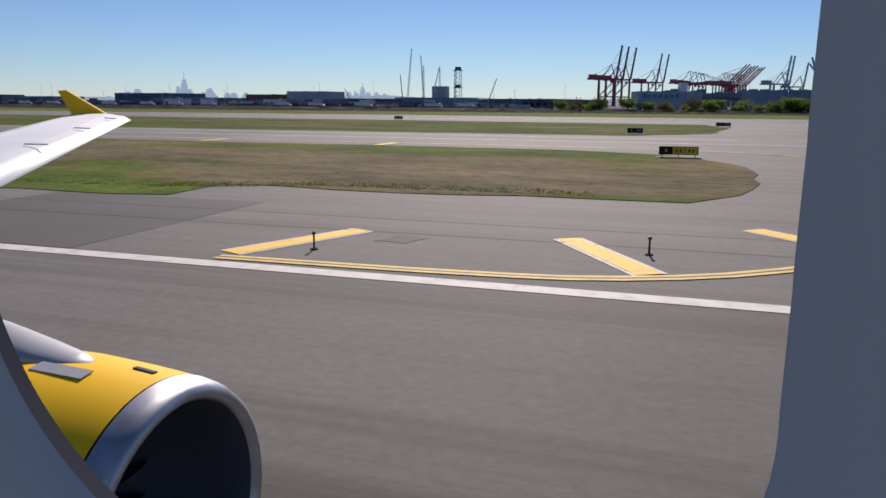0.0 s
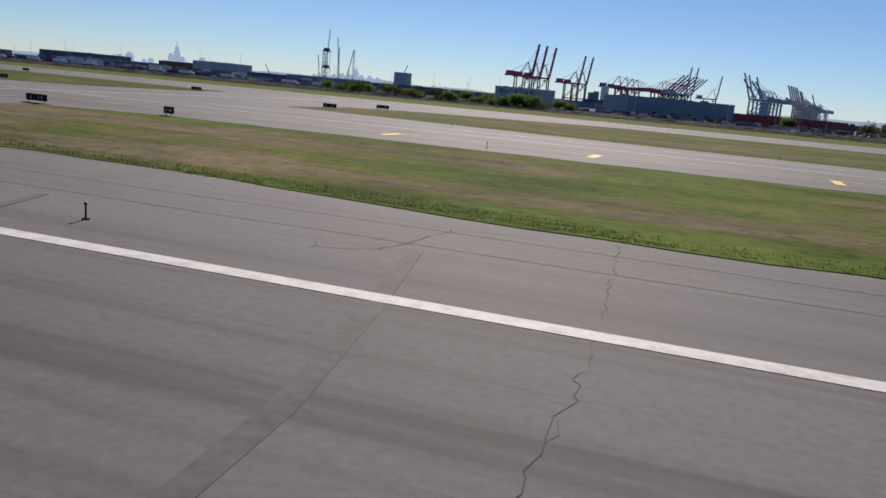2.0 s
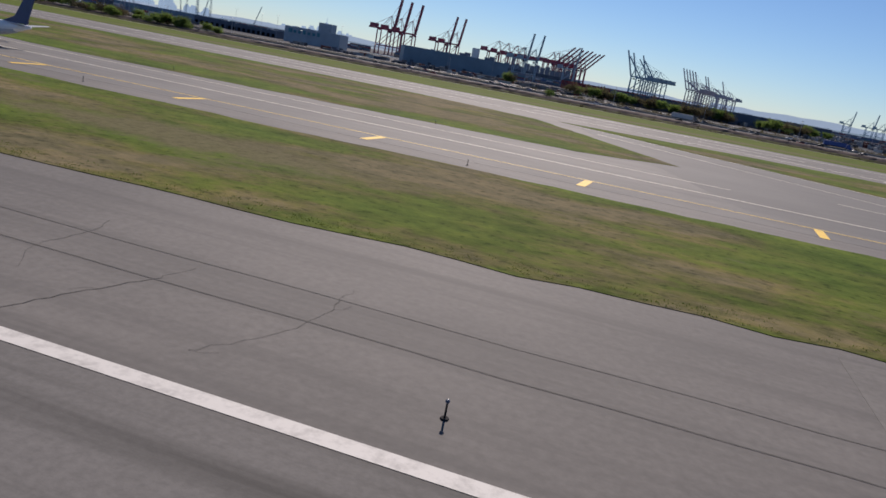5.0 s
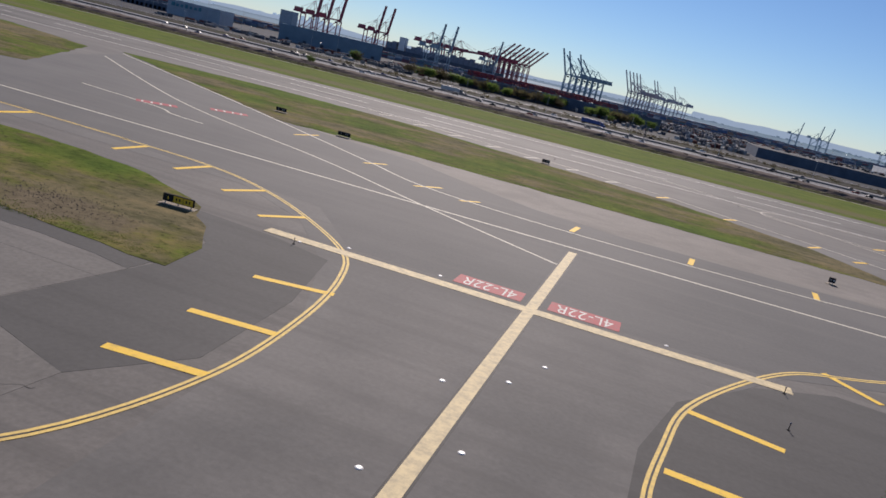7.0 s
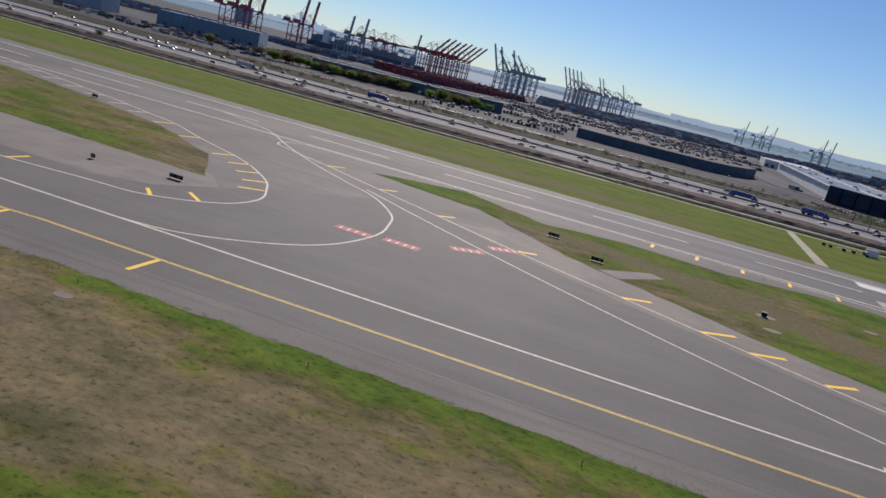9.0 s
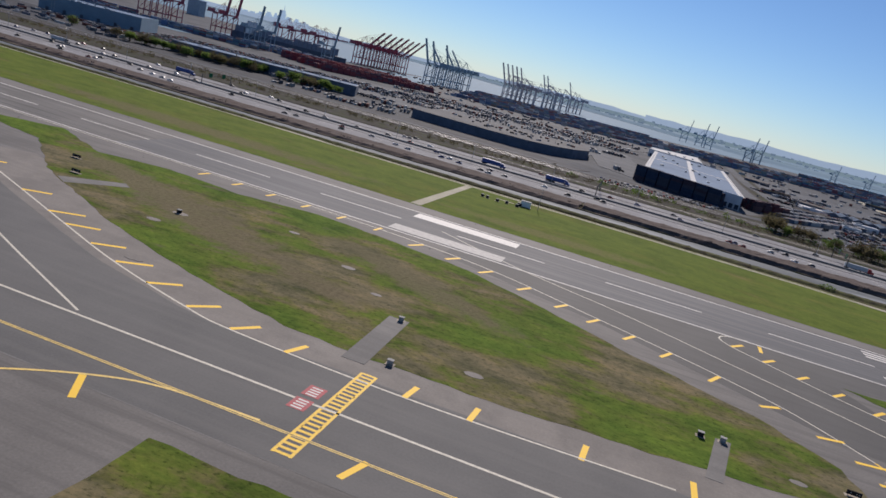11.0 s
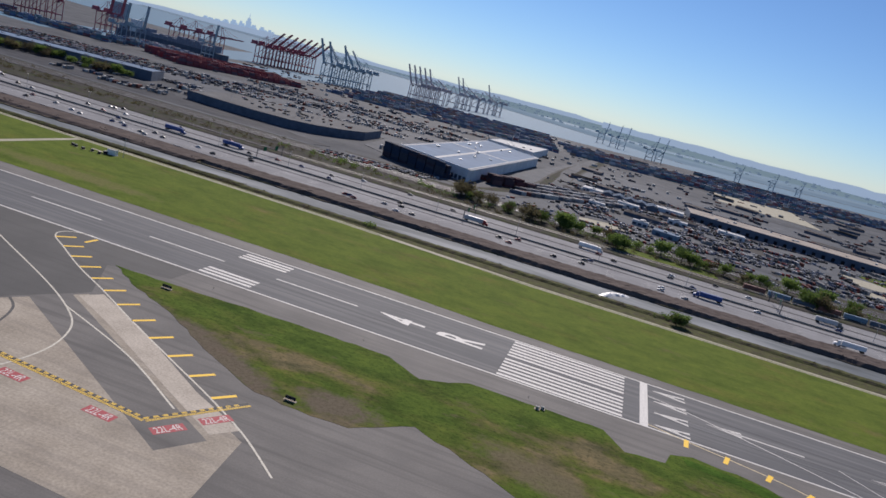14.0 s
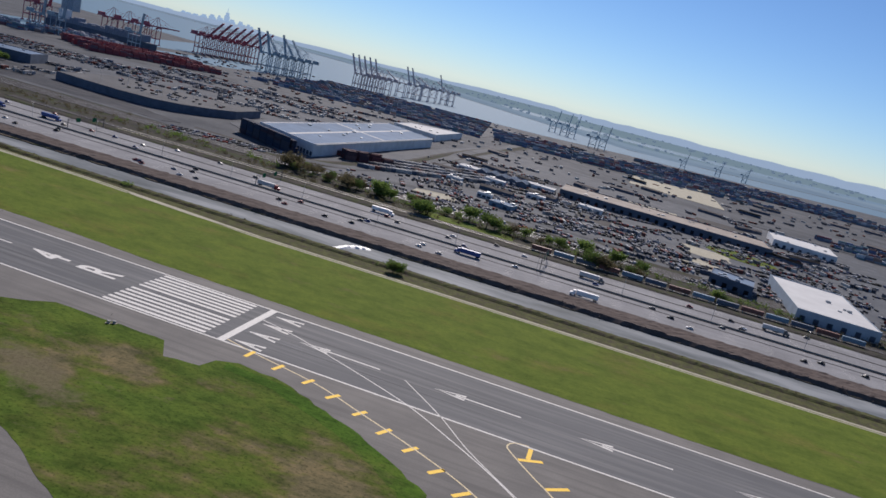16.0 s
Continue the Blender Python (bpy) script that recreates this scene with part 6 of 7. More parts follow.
# freight wagons on the railway
def wagon(x, y, colour, label):
    s = thing("freight_wagon", x, y, 0.62, label, "wagon", group="freight train")
    bm = bmesh.new()
    box(bm, -8, -1.4, 1.0, 8, 1.4, 4.2)
    bmesh.ops.bevel(bm, geom=bm.edges[:], offset=0.1, segments=1, affect="EDGES")
    part("body", bm, colour, s)
    bm = bmesh.new()
    box(bm, -8.4, -0.3, 0.75, 8.4, 0.3, 1.0)
    part("underframe", bm, SIGN_BLACK, s)
    for q in (-6.4, -4.8, 4.8, 6.4):
        bm = bmesh.new()
        rod(bm, (q, -0.8, 0.45), (q, 0.8, 0.45), 0.45, n=10)
        part("wheelset", bm, STEEL, s)
    return s


wagons = [wagon(85, 603, WALL_BRICK, "red-brown freight wagon on the railway"), wagon(103, 603, WALL_BLUE, "blue-grey freight wagon on the railway"), wagon(121, 603, WALL_DARK, "dark freight wagon on the railway")]
for k in range(3, 14):
    copy_thing(wagons[k % 3], pose((85 + 18 * k) * K, 603 * K, 0.62 * K))

# ---- water of the docks and the bay ----
BAY, nn, ll, bb = shader("bay_water", 0.8, 0.0, 0.06)
bb.inputs["Base Color"].default_value = (0.11, 0.195, 0.27, 1)
bumped(nn, ll, bb, noise_node(nn, ll, 6.0), 0.4, 0.5)
slab("dock_water", [(-1275, 1190), (-1110, 1190), (-1080, 2100), (-1000, 2600), (-1500, 2700), (-1330, 2100)], -0.5, -0.2, BAY, "pale water of a dock basin", "water")
slab("dock_water", [(-1010, 1640), (-790, 1600), (-740, 2000), (-700, 2420), (-1010, 2420)], -0.5, -0.19, BAY, "pale water of a dock basin", "water")
slab("bay", [(-6500, 4200), (-2600, 2900), (-1500, 2650), (-1000, 2400), (-700, 2400), (-430, 2410), (-140, 2490), (140, 2680), (415, 2760), (1005, 3050), (3500, 3900), (3500, 4700), (1005, 3600), (464, 3290), (143, 3140), (-325, 3770), (-1746, 5600), (-2955, 6400), (-6500, 8000)], -0.5, -0.18, BAY, "broad pale water of a bay", "water")

# ---- harbour cranes ----
CRANE_RED = plain("crane_red", (0.28, 0.07, 0.1), 0.6, vary=0.2, size=8)
CRANE_BLUE = plain("crane_blue_grey", (0.22, 0.31, 0.38), 0.6, vary=0.2, size=8)
CRANE_GREY = plain("crane_grey", (0.36, 0.34, 0.38), 0.6, vary=0.2, size=8)


def crane(boom, paint, label, side=1):
    """A ship-to-shore gantry; its boom points along side * x and is raised by so many degrees."""
    s = thing("gantry_crane", 0, 0, -0.2, label, "crane", group="harbour gantry cranes")
    top = 42.0
    for x in (-13, 13):
        for y in (-9, 9):
            bm = bmesh.new()
            rod(bm, (x, y, 0.5), (x, y, top), 1.25, 1.1, 4)
            part("leg", bm, paint, s)
            bm = bmesh.new()
            box(bm, x - 1.2, y - 4, 0, x + 1.2, y + 4, 1.8)
            part("bogie", bm, paint, s)
    for x in (-13, 13):
        for z in (15, top - 1):
            bm = bmesh.new()
            box(bm, x - 0.8, -9, z - 1, x + 0.8, 9, z + 1)
            part("cross_beam", bm, paint, s)
    for y in (-9, 9):
        bm = bmesh.new()
        box(bm, -13, y - 0.7, 14, 13, y + 0.7, 15.8)
        part("portal_beam", bm, paint, s)
        bm = bmesh.new()
        rod(bm, (-13, y, 15), (13, y, top), 0.5, n=4)
        part("diagonal_brace", bm, paint, s)
    bm = bmesh.new()
    for y in (-3.2, 3.2):
        box(bm, -32 if side > 0 else -14, y - 0.7, top, 14 if side > 0 else 32, y + 0.7, top + 2.6)
    part("back_girder", bm, paint, s)
    bm = bmesh.new()
    box(bm, -side * 24 - 6, -4.5, top + 2.6, -side * 24 + 7, 4.5, top + 8.5)
    part("machinery_house", bm, paint, s)
    apex = Vector((side * 6, 0, top + 24))
    for y in (-7, 7):
        bm = bmesh.new()
        rod(bm, (side * 13, y, top), apex + Vector((0, y * 0.35, 0)), 0.7, 0.5, 4)
        rod(bm, (-side * 10, y, top), apex + Vector((0, y * 0.35, 0)), 0.5, 0.4, 4)
        part("a_frame", bm, paint, s)
    hinge = Vector((side * 14, 0, top + 1.2))
    a = radians(boom)
    way = Vector((side * math.cos(a), 0, math.sin(a)))
    up = Vector((-side * math.sin(a), 0, math.cos(a)))
    bm = bmesh.new()
    for y in (-2.6, 2.6):
        q = [hinge + up * -1.5, hinge + up * 1.5, hinge + way * 53 + up * 1.3, hinge + way * 53 - up * 1.3]
        ring = [[bm.verts.new((p.x, y + w, p.z)) for p in q] for w in (-0.85, 0.85)]
        for k in range(4):
            j = (k + 1) % 4
            bm.faces.new((ring[0][k], ring[0][j], ring[1][j], ring[1][k]))
        bm.faces.new(ring[0])
        bm.faces.new(ring[1])
    for k in range(9):
        p = hinge + way * (4 + k * 6)
        rod(bm, (p.x, -2.6, p.z), (p.x, 2.6, p.z), 0.35, n=4)
    part("boom", bm, paint, s)
    bm = bmesh.new()
    for f in (0.5, 0.92):
        rod(bm, apex, hinge + way * 52 * f, 0.22, n=4)
    rod(bm, apex, (-side * 30, 0, top + 2.6), 0.25, n=4)
    part("stay", bm, paint, s)
    bm = bmesh.new()
    box(bm, side * 5, -2, top - 4.5, side * 9, 2, top - 1.5)
    part("operator_cabin", bm, GLASS, s)
    return s


red_up = crane(82, CRANE_RED, "tall dark red gantry crane with raised boom")
red_down = crane(4, CRANE_RED, "dark red gantry crane with lowered boom")
red_mid = crane(48, CRANE_RED, "dark red gantry crane with half raised boom")
blue_up = crane(72, CRANE_BLUE, "blue-grey gantry crane with raised boom", -1)
grey_up = crane(70, CRANE_GREY, "grey gantry crane with raised boom", -1)
blue_mid = crane(52, CRANE_BLUE, "blue-grey gantry crane with half raised boom", -1)
grey_low = crane(30, CRANE_GREY, "grey gantry crane with low boom", -1)
blue_hi = crane(84, CRANE_BLUE, "blue-grey gantry crane with upright boom")
spots = {red_up: [(-1303, 1350, 0, 1.07), (-1294, 1380, 0, 1.07), (-1283, 1412, 0, 1.07), (-1240, 1513, 0, 1.02), (-1228, 1536, 0, 1.02)],
         red_down: [(-1172, 1690, 0, 1.09), (-1160, 1735, 0, 1.09), (-1150, 1790, 0, 1.09), (-1142, 1828, 0, 1.09)],
         red_mid: [(-1035 - 8.2 * k, 2169 - 27 * k, 0, 1.2 - 0.02 * (k % 3)) for k in range(8)],
         blue_up: [(-864 + 11 * k, 1930 + 28 * k, 0, 1.18 - 0.03 * (k % 2)) for k in (0, 1, 3)],
         blue_mid: [(-864 + 11 * k, 1930 + 28 * k, 0, 1.16) for k in (2, 4, 5)],
         grey_up: [(-725 + 9 * k, 2290 + 28 * k, 0, 1.13) for k in (0, 1, 2, 3, 4)] + [(-650, 2640, 0, 1.13), (-641, 2672, 0, 1.13), (-582, 2860, 0, 1.13)],
         grey_low: [(-680, 2440, 0, 1.1), (-668, 2560, 0, 1.1), (-625, 2730, 0, 1.1), (-610, 2780, 0, 1.1), (-570, 2900, 0, 1.1)],
         blue_hi: [(-1034, 1306, 0, 0.83), (-1024, 1349, 0, 0.85), (-978, 1529, 0, 0.83), (-164, 2983, 0, 0.9), (-111, 2893, 0, 0.9), (-79, 2881, 0, 0.9), (20, 2502, 0, 0.83), (51, 2530, 0, 0.83), (330, 2760, 0, 0.6), (460, 2850, 0, 0.6), (560, 2900, 0, 0.6)]}
for src, places in spots.items():
    for k, (x, y, turn, size) in enumerate(places):
        ob = src if k == 0 else copy_thing(src, Matrix())
        ob.matrix_basis = pose(x * K, y * K, -0.2 * K, 0, 0, turn)
        ob.scale = (size, size, size)


def lattice_mast(name, x, y, h, lean, w, label):
    s = thing(name, x, y, 0, label, "crane", group="construction masts")
    bm = bmesh.new()
    t = Vector((lean, 0, h))
    for a, b in ((-w, -w), (w, -w), (w, w), (-w, w)):
        rod(bm, (a, b, 0), t + Vector((a * 0.4, b * 0.4, 0)), 0.22, 0.16, 4)
    part("mast", bm, CRANE_BLUE, s)
    bm = bmesh.new()
    n = int(h / 4)
    for k in range(n):
        p, q = t * (k / n), t * ((k + 1) / n)
        f, g_ = 1 - 0.6 * k / n, 1 - 0.6 * (k + 1) / n
        sgn = 1 if k % 2 else -1
        rod(bm, p + Vector((-w * f * sgn, -w * f, 0)), q + Vector((w * g_ * sgn, -w * g_, 0)), 0.14, n=3)
        rod(bm, p + Vector((-w * f * sgn, w * f, 0)), q + Vector((w * g_ * sgn, w * g_, 0)), 0.14, n=3)
    part("lacing", bm, CRANE_BLUE, s)
    bm = bmesh.new()
    box(bm, -4 * w, -2.5 * w, 0, 3 * w, 2.5 * w, 3.5)
    part("undercarriage", bm, WALL_DARK, s)


for x, y, h, lean, w in ((-1606, 1167, 90, 8, 1.3), (-1574, 1160, 78, -6, 1.1), (-1572, 1151, 62, 0, 1.6), (-1545, 1151, 60, 0, 1.6), (-1470, 1160, 42, 16, 0.8), (-1700, 1160, 26, -14, 0.8), (-1612, 1165, 48, -5, 0.9), (-1560, 1151, 58, 14, 0.8)):
    lattice_mast("crawler_crane", x, y, h, lean, w, "slender lattice construction mast against the sky")
t = thing("radar_tower", -1401, 766, 0, "lattice airfield tower with a platform on top", "tower")
bm = bmesh.new()
for a, b in ((-3.5, -3.5), (3.5, -3.5), (3.5, 3.5), (-3.5, 3.5)):
    rod(bm, (a, b, 0), (a * 0.8, b * 0.8, 38), 0.3, n=6)
for k in range(8):
    for sgn in (-1, 1):
        rod(bm, (-3.4 * sgn, -3.4, k * 4.7), (3.3 * sgn, -3.3, k * 4.7 + 4.7), 0.18, n=4)
        rod(bm, (-3.4, -3.4 * sgn, k * 4.7), (-3.3, 3.3 * sgn, k * 4.7 + 4.7), 0.18, n=4)
part("lattice", bm, STEEL, t)
for z, w in ((38, 4.4), (20, 4.2)):
    bm = bmesh.new()
    box(bm, -w, -w, z, w, w, z + 0.5)
    box(bm, -w * 0.6, -w * 0.6, z + 0.5, w * 0.6, w * 0.6, z + 3.6)
    part("platform", bm, WALL_DARK, t)

# container ship at its berth
s = thing("container_ship", -1090, 1560, -0.2, "large dark container ship at its berth", "ship", 10)
bm = bmesh.new()
loft(bm, [[(x, -w, z0), (x, w, z0), (x, w * 1.15, 17), (x, -w * 1.15, 17)] for x, w, z0 in ((-130, 9, 2), (-115, 17, 0), (90, 17, 0), (118, 8, 0), (135, 1, 4))])
part("hull", bm, WALL_DARK, s)
bm = bmesh.new()
box(bm, -95, -16, 17, -82, 16, 44)
part("bridge_tower", bm, PANEL_WHITE, s)
for k in range(22):
    if k not in (2, 3):
        bm = bmesh.new()
        box(bm, -120 + k * 10.5, -16, 17, -120 + k * 10.5 + 9.8, 16, 17 + 2.6 * rnd.randint(3, 6))
        part("deck_cargo", bm, MIXED, s)

# ---- far shore, hills and skyline, haze put into their colours ----
# Air haze is painted: a bluish base colour plus a faint emission.
def hazy(name, colour, haze_glow):
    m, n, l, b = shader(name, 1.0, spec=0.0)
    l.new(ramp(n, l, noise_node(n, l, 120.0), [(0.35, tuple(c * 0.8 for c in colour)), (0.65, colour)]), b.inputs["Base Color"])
    b.inputs["Emission Color"].default_value, b.inputs["Emission Strength"].default_value = (*haze_glow, 1), 1.0
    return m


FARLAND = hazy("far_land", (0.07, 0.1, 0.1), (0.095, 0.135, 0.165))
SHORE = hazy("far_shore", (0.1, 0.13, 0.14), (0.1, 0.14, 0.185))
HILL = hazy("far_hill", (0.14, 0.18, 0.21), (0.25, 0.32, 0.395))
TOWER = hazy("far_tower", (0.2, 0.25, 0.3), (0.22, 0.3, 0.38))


def ridge(name, pts, height, material, label, seed):
    r, bm, prev = random.Random(seed), bmesh.new(), None
    for p in curve(pts, 120):
        h = height * (0.65 + 0.5 * noise.noise(Vector((p.x * 0.0012, p.y * 0.0012, seed))) + r.uniform(-0.06, 0.06))
        ring = [bm.verts.new((p.x, p.y, -1)), bm.verts.new((p.x, p.y + 60, h)), bm.verts.new((p.x, p.y + 500, h * 0.8)), bm.verts.new((p.x, p.y + 560, -1))]
        if prev:
            for a, b in zip(range(3), range(1, 4)):
                bm.faces.new((prev[a], ring[a], ring[b], prev[b]))
        prev = ring
    tagged(part(name, bm, material), label, "hills", kind="structure")


ridge("shore_woods", [(-6500, 8050), (-2955, 6450), (-1746, 5650), (-325, 3800), (143, 3170), (464, 3320), (1005, 3630), (3500, 4730)], 16, SHORE, "low wooded shore beyond the bay, haze painted in", 3)
ridge("far_hills", [(-6200, 7700), (-4200, 8300), (-2000, 9100), (0, 9700), (2500, 9300), (4800, 8300)], 75, HILL, "long hills on the horizon painted haze blue", 4)
ridge("far_hills", [(-400, 7600), (1200, 7300), (2600, 6900), (4200, 6200)], 85, HILL, "hills behind the bay painted haze blue", 9)
ridge("far_plain", [(-9300, 3500), (-7800, 5600), (-6300, 7200)], 40, HILL, "distant land on the horizon painted haze blue", 8)
far_tower = 0
for cx, cy, n, spread, tallest, seed in ((-6503, 7250, 46, 900, 200, 1), (-4930, 8600, 44, 800, 150, 2)):
    r = random.Random(seed)
    axis = Vector((cy, -cx)).normalized()
    for k in range(n):
        u = r.gauss(0, 0.5)
        h = tallest * (0.32 + 0.5 * r.random() ** 2) * math.exp(-u * u)
        w = r.uniform(14, 34)
        if k == 0:
            u, h, w = 0.0, tallest * 1.15, 24
        b = thing("skyscraper", cx + axis.x * spread * u, cy + axis.y * spread * u, 0, "tower block of a far skyline painted haze blue", "tower block", 0, "far city skyline")
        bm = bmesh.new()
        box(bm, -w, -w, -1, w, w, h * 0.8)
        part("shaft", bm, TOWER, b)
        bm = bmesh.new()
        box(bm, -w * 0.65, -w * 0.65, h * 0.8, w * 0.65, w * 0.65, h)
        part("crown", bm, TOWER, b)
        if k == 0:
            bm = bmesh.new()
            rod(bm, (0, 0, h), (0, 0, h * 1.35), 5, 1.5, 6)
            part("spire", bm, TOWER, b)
for _ in range(280):
    x, y = rnd.uniform(-2600, 2200), rnd.uniform(-1, 1)
    y = 3900 + rnd.random() ** 1.5 * 3600 + max(0, -x) * 1.1
    w, h = rnd.uniform(4, 16), rnd.uniform(4, 14)
    cells = [(x, y, -0.3, w, rnd.uniform(4, 12), h, 0.2)]
    if far_tower == 0:
        many = []
        far_tower = 1
    many += cells
boxes_mesh("far_town", many, SHORE, "low buildings on the far shore, haze painted in", "buildings")

slab("far_land", [(-6500, 8050), (-2955, 6450), (-1746, 5650), (-325, 3800), (143, 3170), (464, 3320), (1005, 3630), (3500, 4730), (4800, 8300), (0, 9700), (-4200, 8300)], -0.5, 0.5, FARLAND, "low wooded land beyond the bay, haze painted in", "land")
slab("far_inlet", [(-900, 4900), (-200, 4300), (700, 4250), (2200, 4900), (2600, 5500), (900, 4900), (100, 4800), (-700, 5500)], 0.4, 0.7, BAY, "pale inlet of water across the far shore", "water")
slab("oval_field", curve([(241, 905), (262, 872), (306, 866), (318, 895), (295, 930), (255, 935), (241, 905)], 6), -0.4, 0.3, GRASS_FAR, "small green field among the yards", "grass", "stuff")
slab("green_verge", [(-20, 612), (60, 612), (60, 632), (-20, 634)], -0.4, 0.4, GRASS_FAR, "green grass strip beside the motorway", "grass", "stuff")
shed("tank_house", [(222, 682), (256, 668), (262, 700), (228, 714)], 9, WALL_DARK, ROOF_GREY, "dark works building among the yards", 4, 6)
shed("blue_shed", [(10, 765), (34, 758), (38, 776), (14, 783)], 5, WALL_BLUE, ROOF_GREY, "small blue-roofed shed in a truck yard", 2, 2, 0.3)
boxes_mesh("container_stacks", stacks(-2300, 830, -1340, 800, 5, 40, 3, 0.55, rnd), MIXED, "scattered dark containers in a depot yard", "containers")
cells = []
for i in range(190):
    cells.append((-2350 + i * 5.6 + rnd.uniform(-2, 2), 740 + rnd.choice((0, 14, 30)) + rnd.uniform(-3, 3), 0.1, rnd.uniform(2, 7), 1.3, rnd.uniform(1.6, 3.9), rnd.choice((0.0, 0.1, 1.5))))
boxes_mesh("parked_trailers", cells, TRAILERS, "mixed trailers and vans in a depot yard", "trailers")
cells = []
for i in range(160):
    cells.append((rnd.uniform(-1150, -780), rnd.uniform(705, 840), 0.1, rnd.uniform(1.5, 6.5), 1.2, rnd.uniform(1.4, 3.8), rnd.choice((0.0, 0.2, 1.5))))
cells = [c for c in cells if c[0] < -860 and (c[0] > -1060 or c[1] < 790)]
boxes_mesh("parked_trailers", cells, TRAILERS, "mixed trailers and vans before a blue hall", "trailers")
cells = []
heaps = [(rnd.uniform(-105, 430), rnd.uniform(655, 1180), rnd.uniform(4, 16)) for _ in range(130)]
for _ in range(3600):
    x, y, r = rnd.choice(heaps)
    cells.append((x + rnd.gauss(0, r), y + rnd.gauss(0, r * 0.6), 0.0, rnd.uniform(0.5, 2.6), rnd.uniform(0.4, 1.4), rnd.uniform(0.4, 2.4), rnd.uniform(0, 3.1)))
boxes_mesh("yard_clutter", cells, LOT, "small crates, skips and scrap in gravel yards", "clutter")
for k, (x, y, w, d) in enumerate(((-60, 720, 50, 34), (30, 700, 60, 26), (120, 720, 70, 30), (200, 740, 40, 60), (-40, 830, 60, 50), (90, 850, 80, 40), (210, 830, 50, 50), (0, 930, 70, 40), (-70, 1060, 50, 80), (130, 1120, 90, 50), (330, 900, 40, 80), (250, 1150, 80, 60))):
    slab("yard_surface", ragged([(x, y), (x + w, y - 4), (x + w + 4, y + d), (x + 3, y + d + 5)], 6, 2.5, k), 0.0, 0.06 + 0.01 * (k % 3), (DUST, YARD_DARK, RAIL)[k % 3], ("pale gravel surface of a small yard", "dark oily surface of a small yard", "brown earth surface of a small yard")[k % 3], "yard")


# ---- aircraft ----
HULL = plain("aircraft_white", (0.8, 0.81, 0.83), 0.3, spec=0.5, vary=0.06)
HULL_GREY = plain("aircraft_grey", (0.42, 0.44, 0.48), 0.6, spec=0.3, vary=0.06)
TAIL_BLUE = plain("tail_navy", (0.03, 0.06, 0.16), 0.35, spec=0.5)
POLISHED = plain("polished_metal", (0.46, 0.47, 0.5), 0.38, 0.85, vary=0.3, size=0.3)
TAXI_YELLOW = plain("engine_yellow", (0.95, 0.55, 0.004), 0.5, spec=0.25, vary=0.1, size=1.0)
DUCT_GREY = plain("duct_grey", (0.055, 0.06, 0.073), 0.7, 0.0)
DARK_FAN = plain("fan_dark", (0.03, 0.033, 0.04), 0.35, 0.5)


def ring(x, y, z, ry, rz, n=20):
    return [(x, y + ry * math.cos(2 * math.pi * k / n), z + rz * math.sin(2 * math.pi * k / n)) for k in range(n)]


def blade_wing(bm, sections):
    """A wing through sections of (leading edge, trailing edge, thickness)."""
    rings = []
    for le, te, th in sections:
        le, te = Vector(le), Vector(te)
        up = Vector((0, 0, 1))
        rings.append([le, le.lerp(te, 0.12) + up * th * 0.42, le.lerp(te, 0.38) + up * th * 0.55, le.lerp(te, 0.75) + up * th * 0.26, te, le.lerp(te, 0.6) - up * th * 0.3, le.lerp(te, 0.3) - up * th * 0.42, le.lerp(te, 0.08) - up * th * 0.3])
    loft(bm, rings)


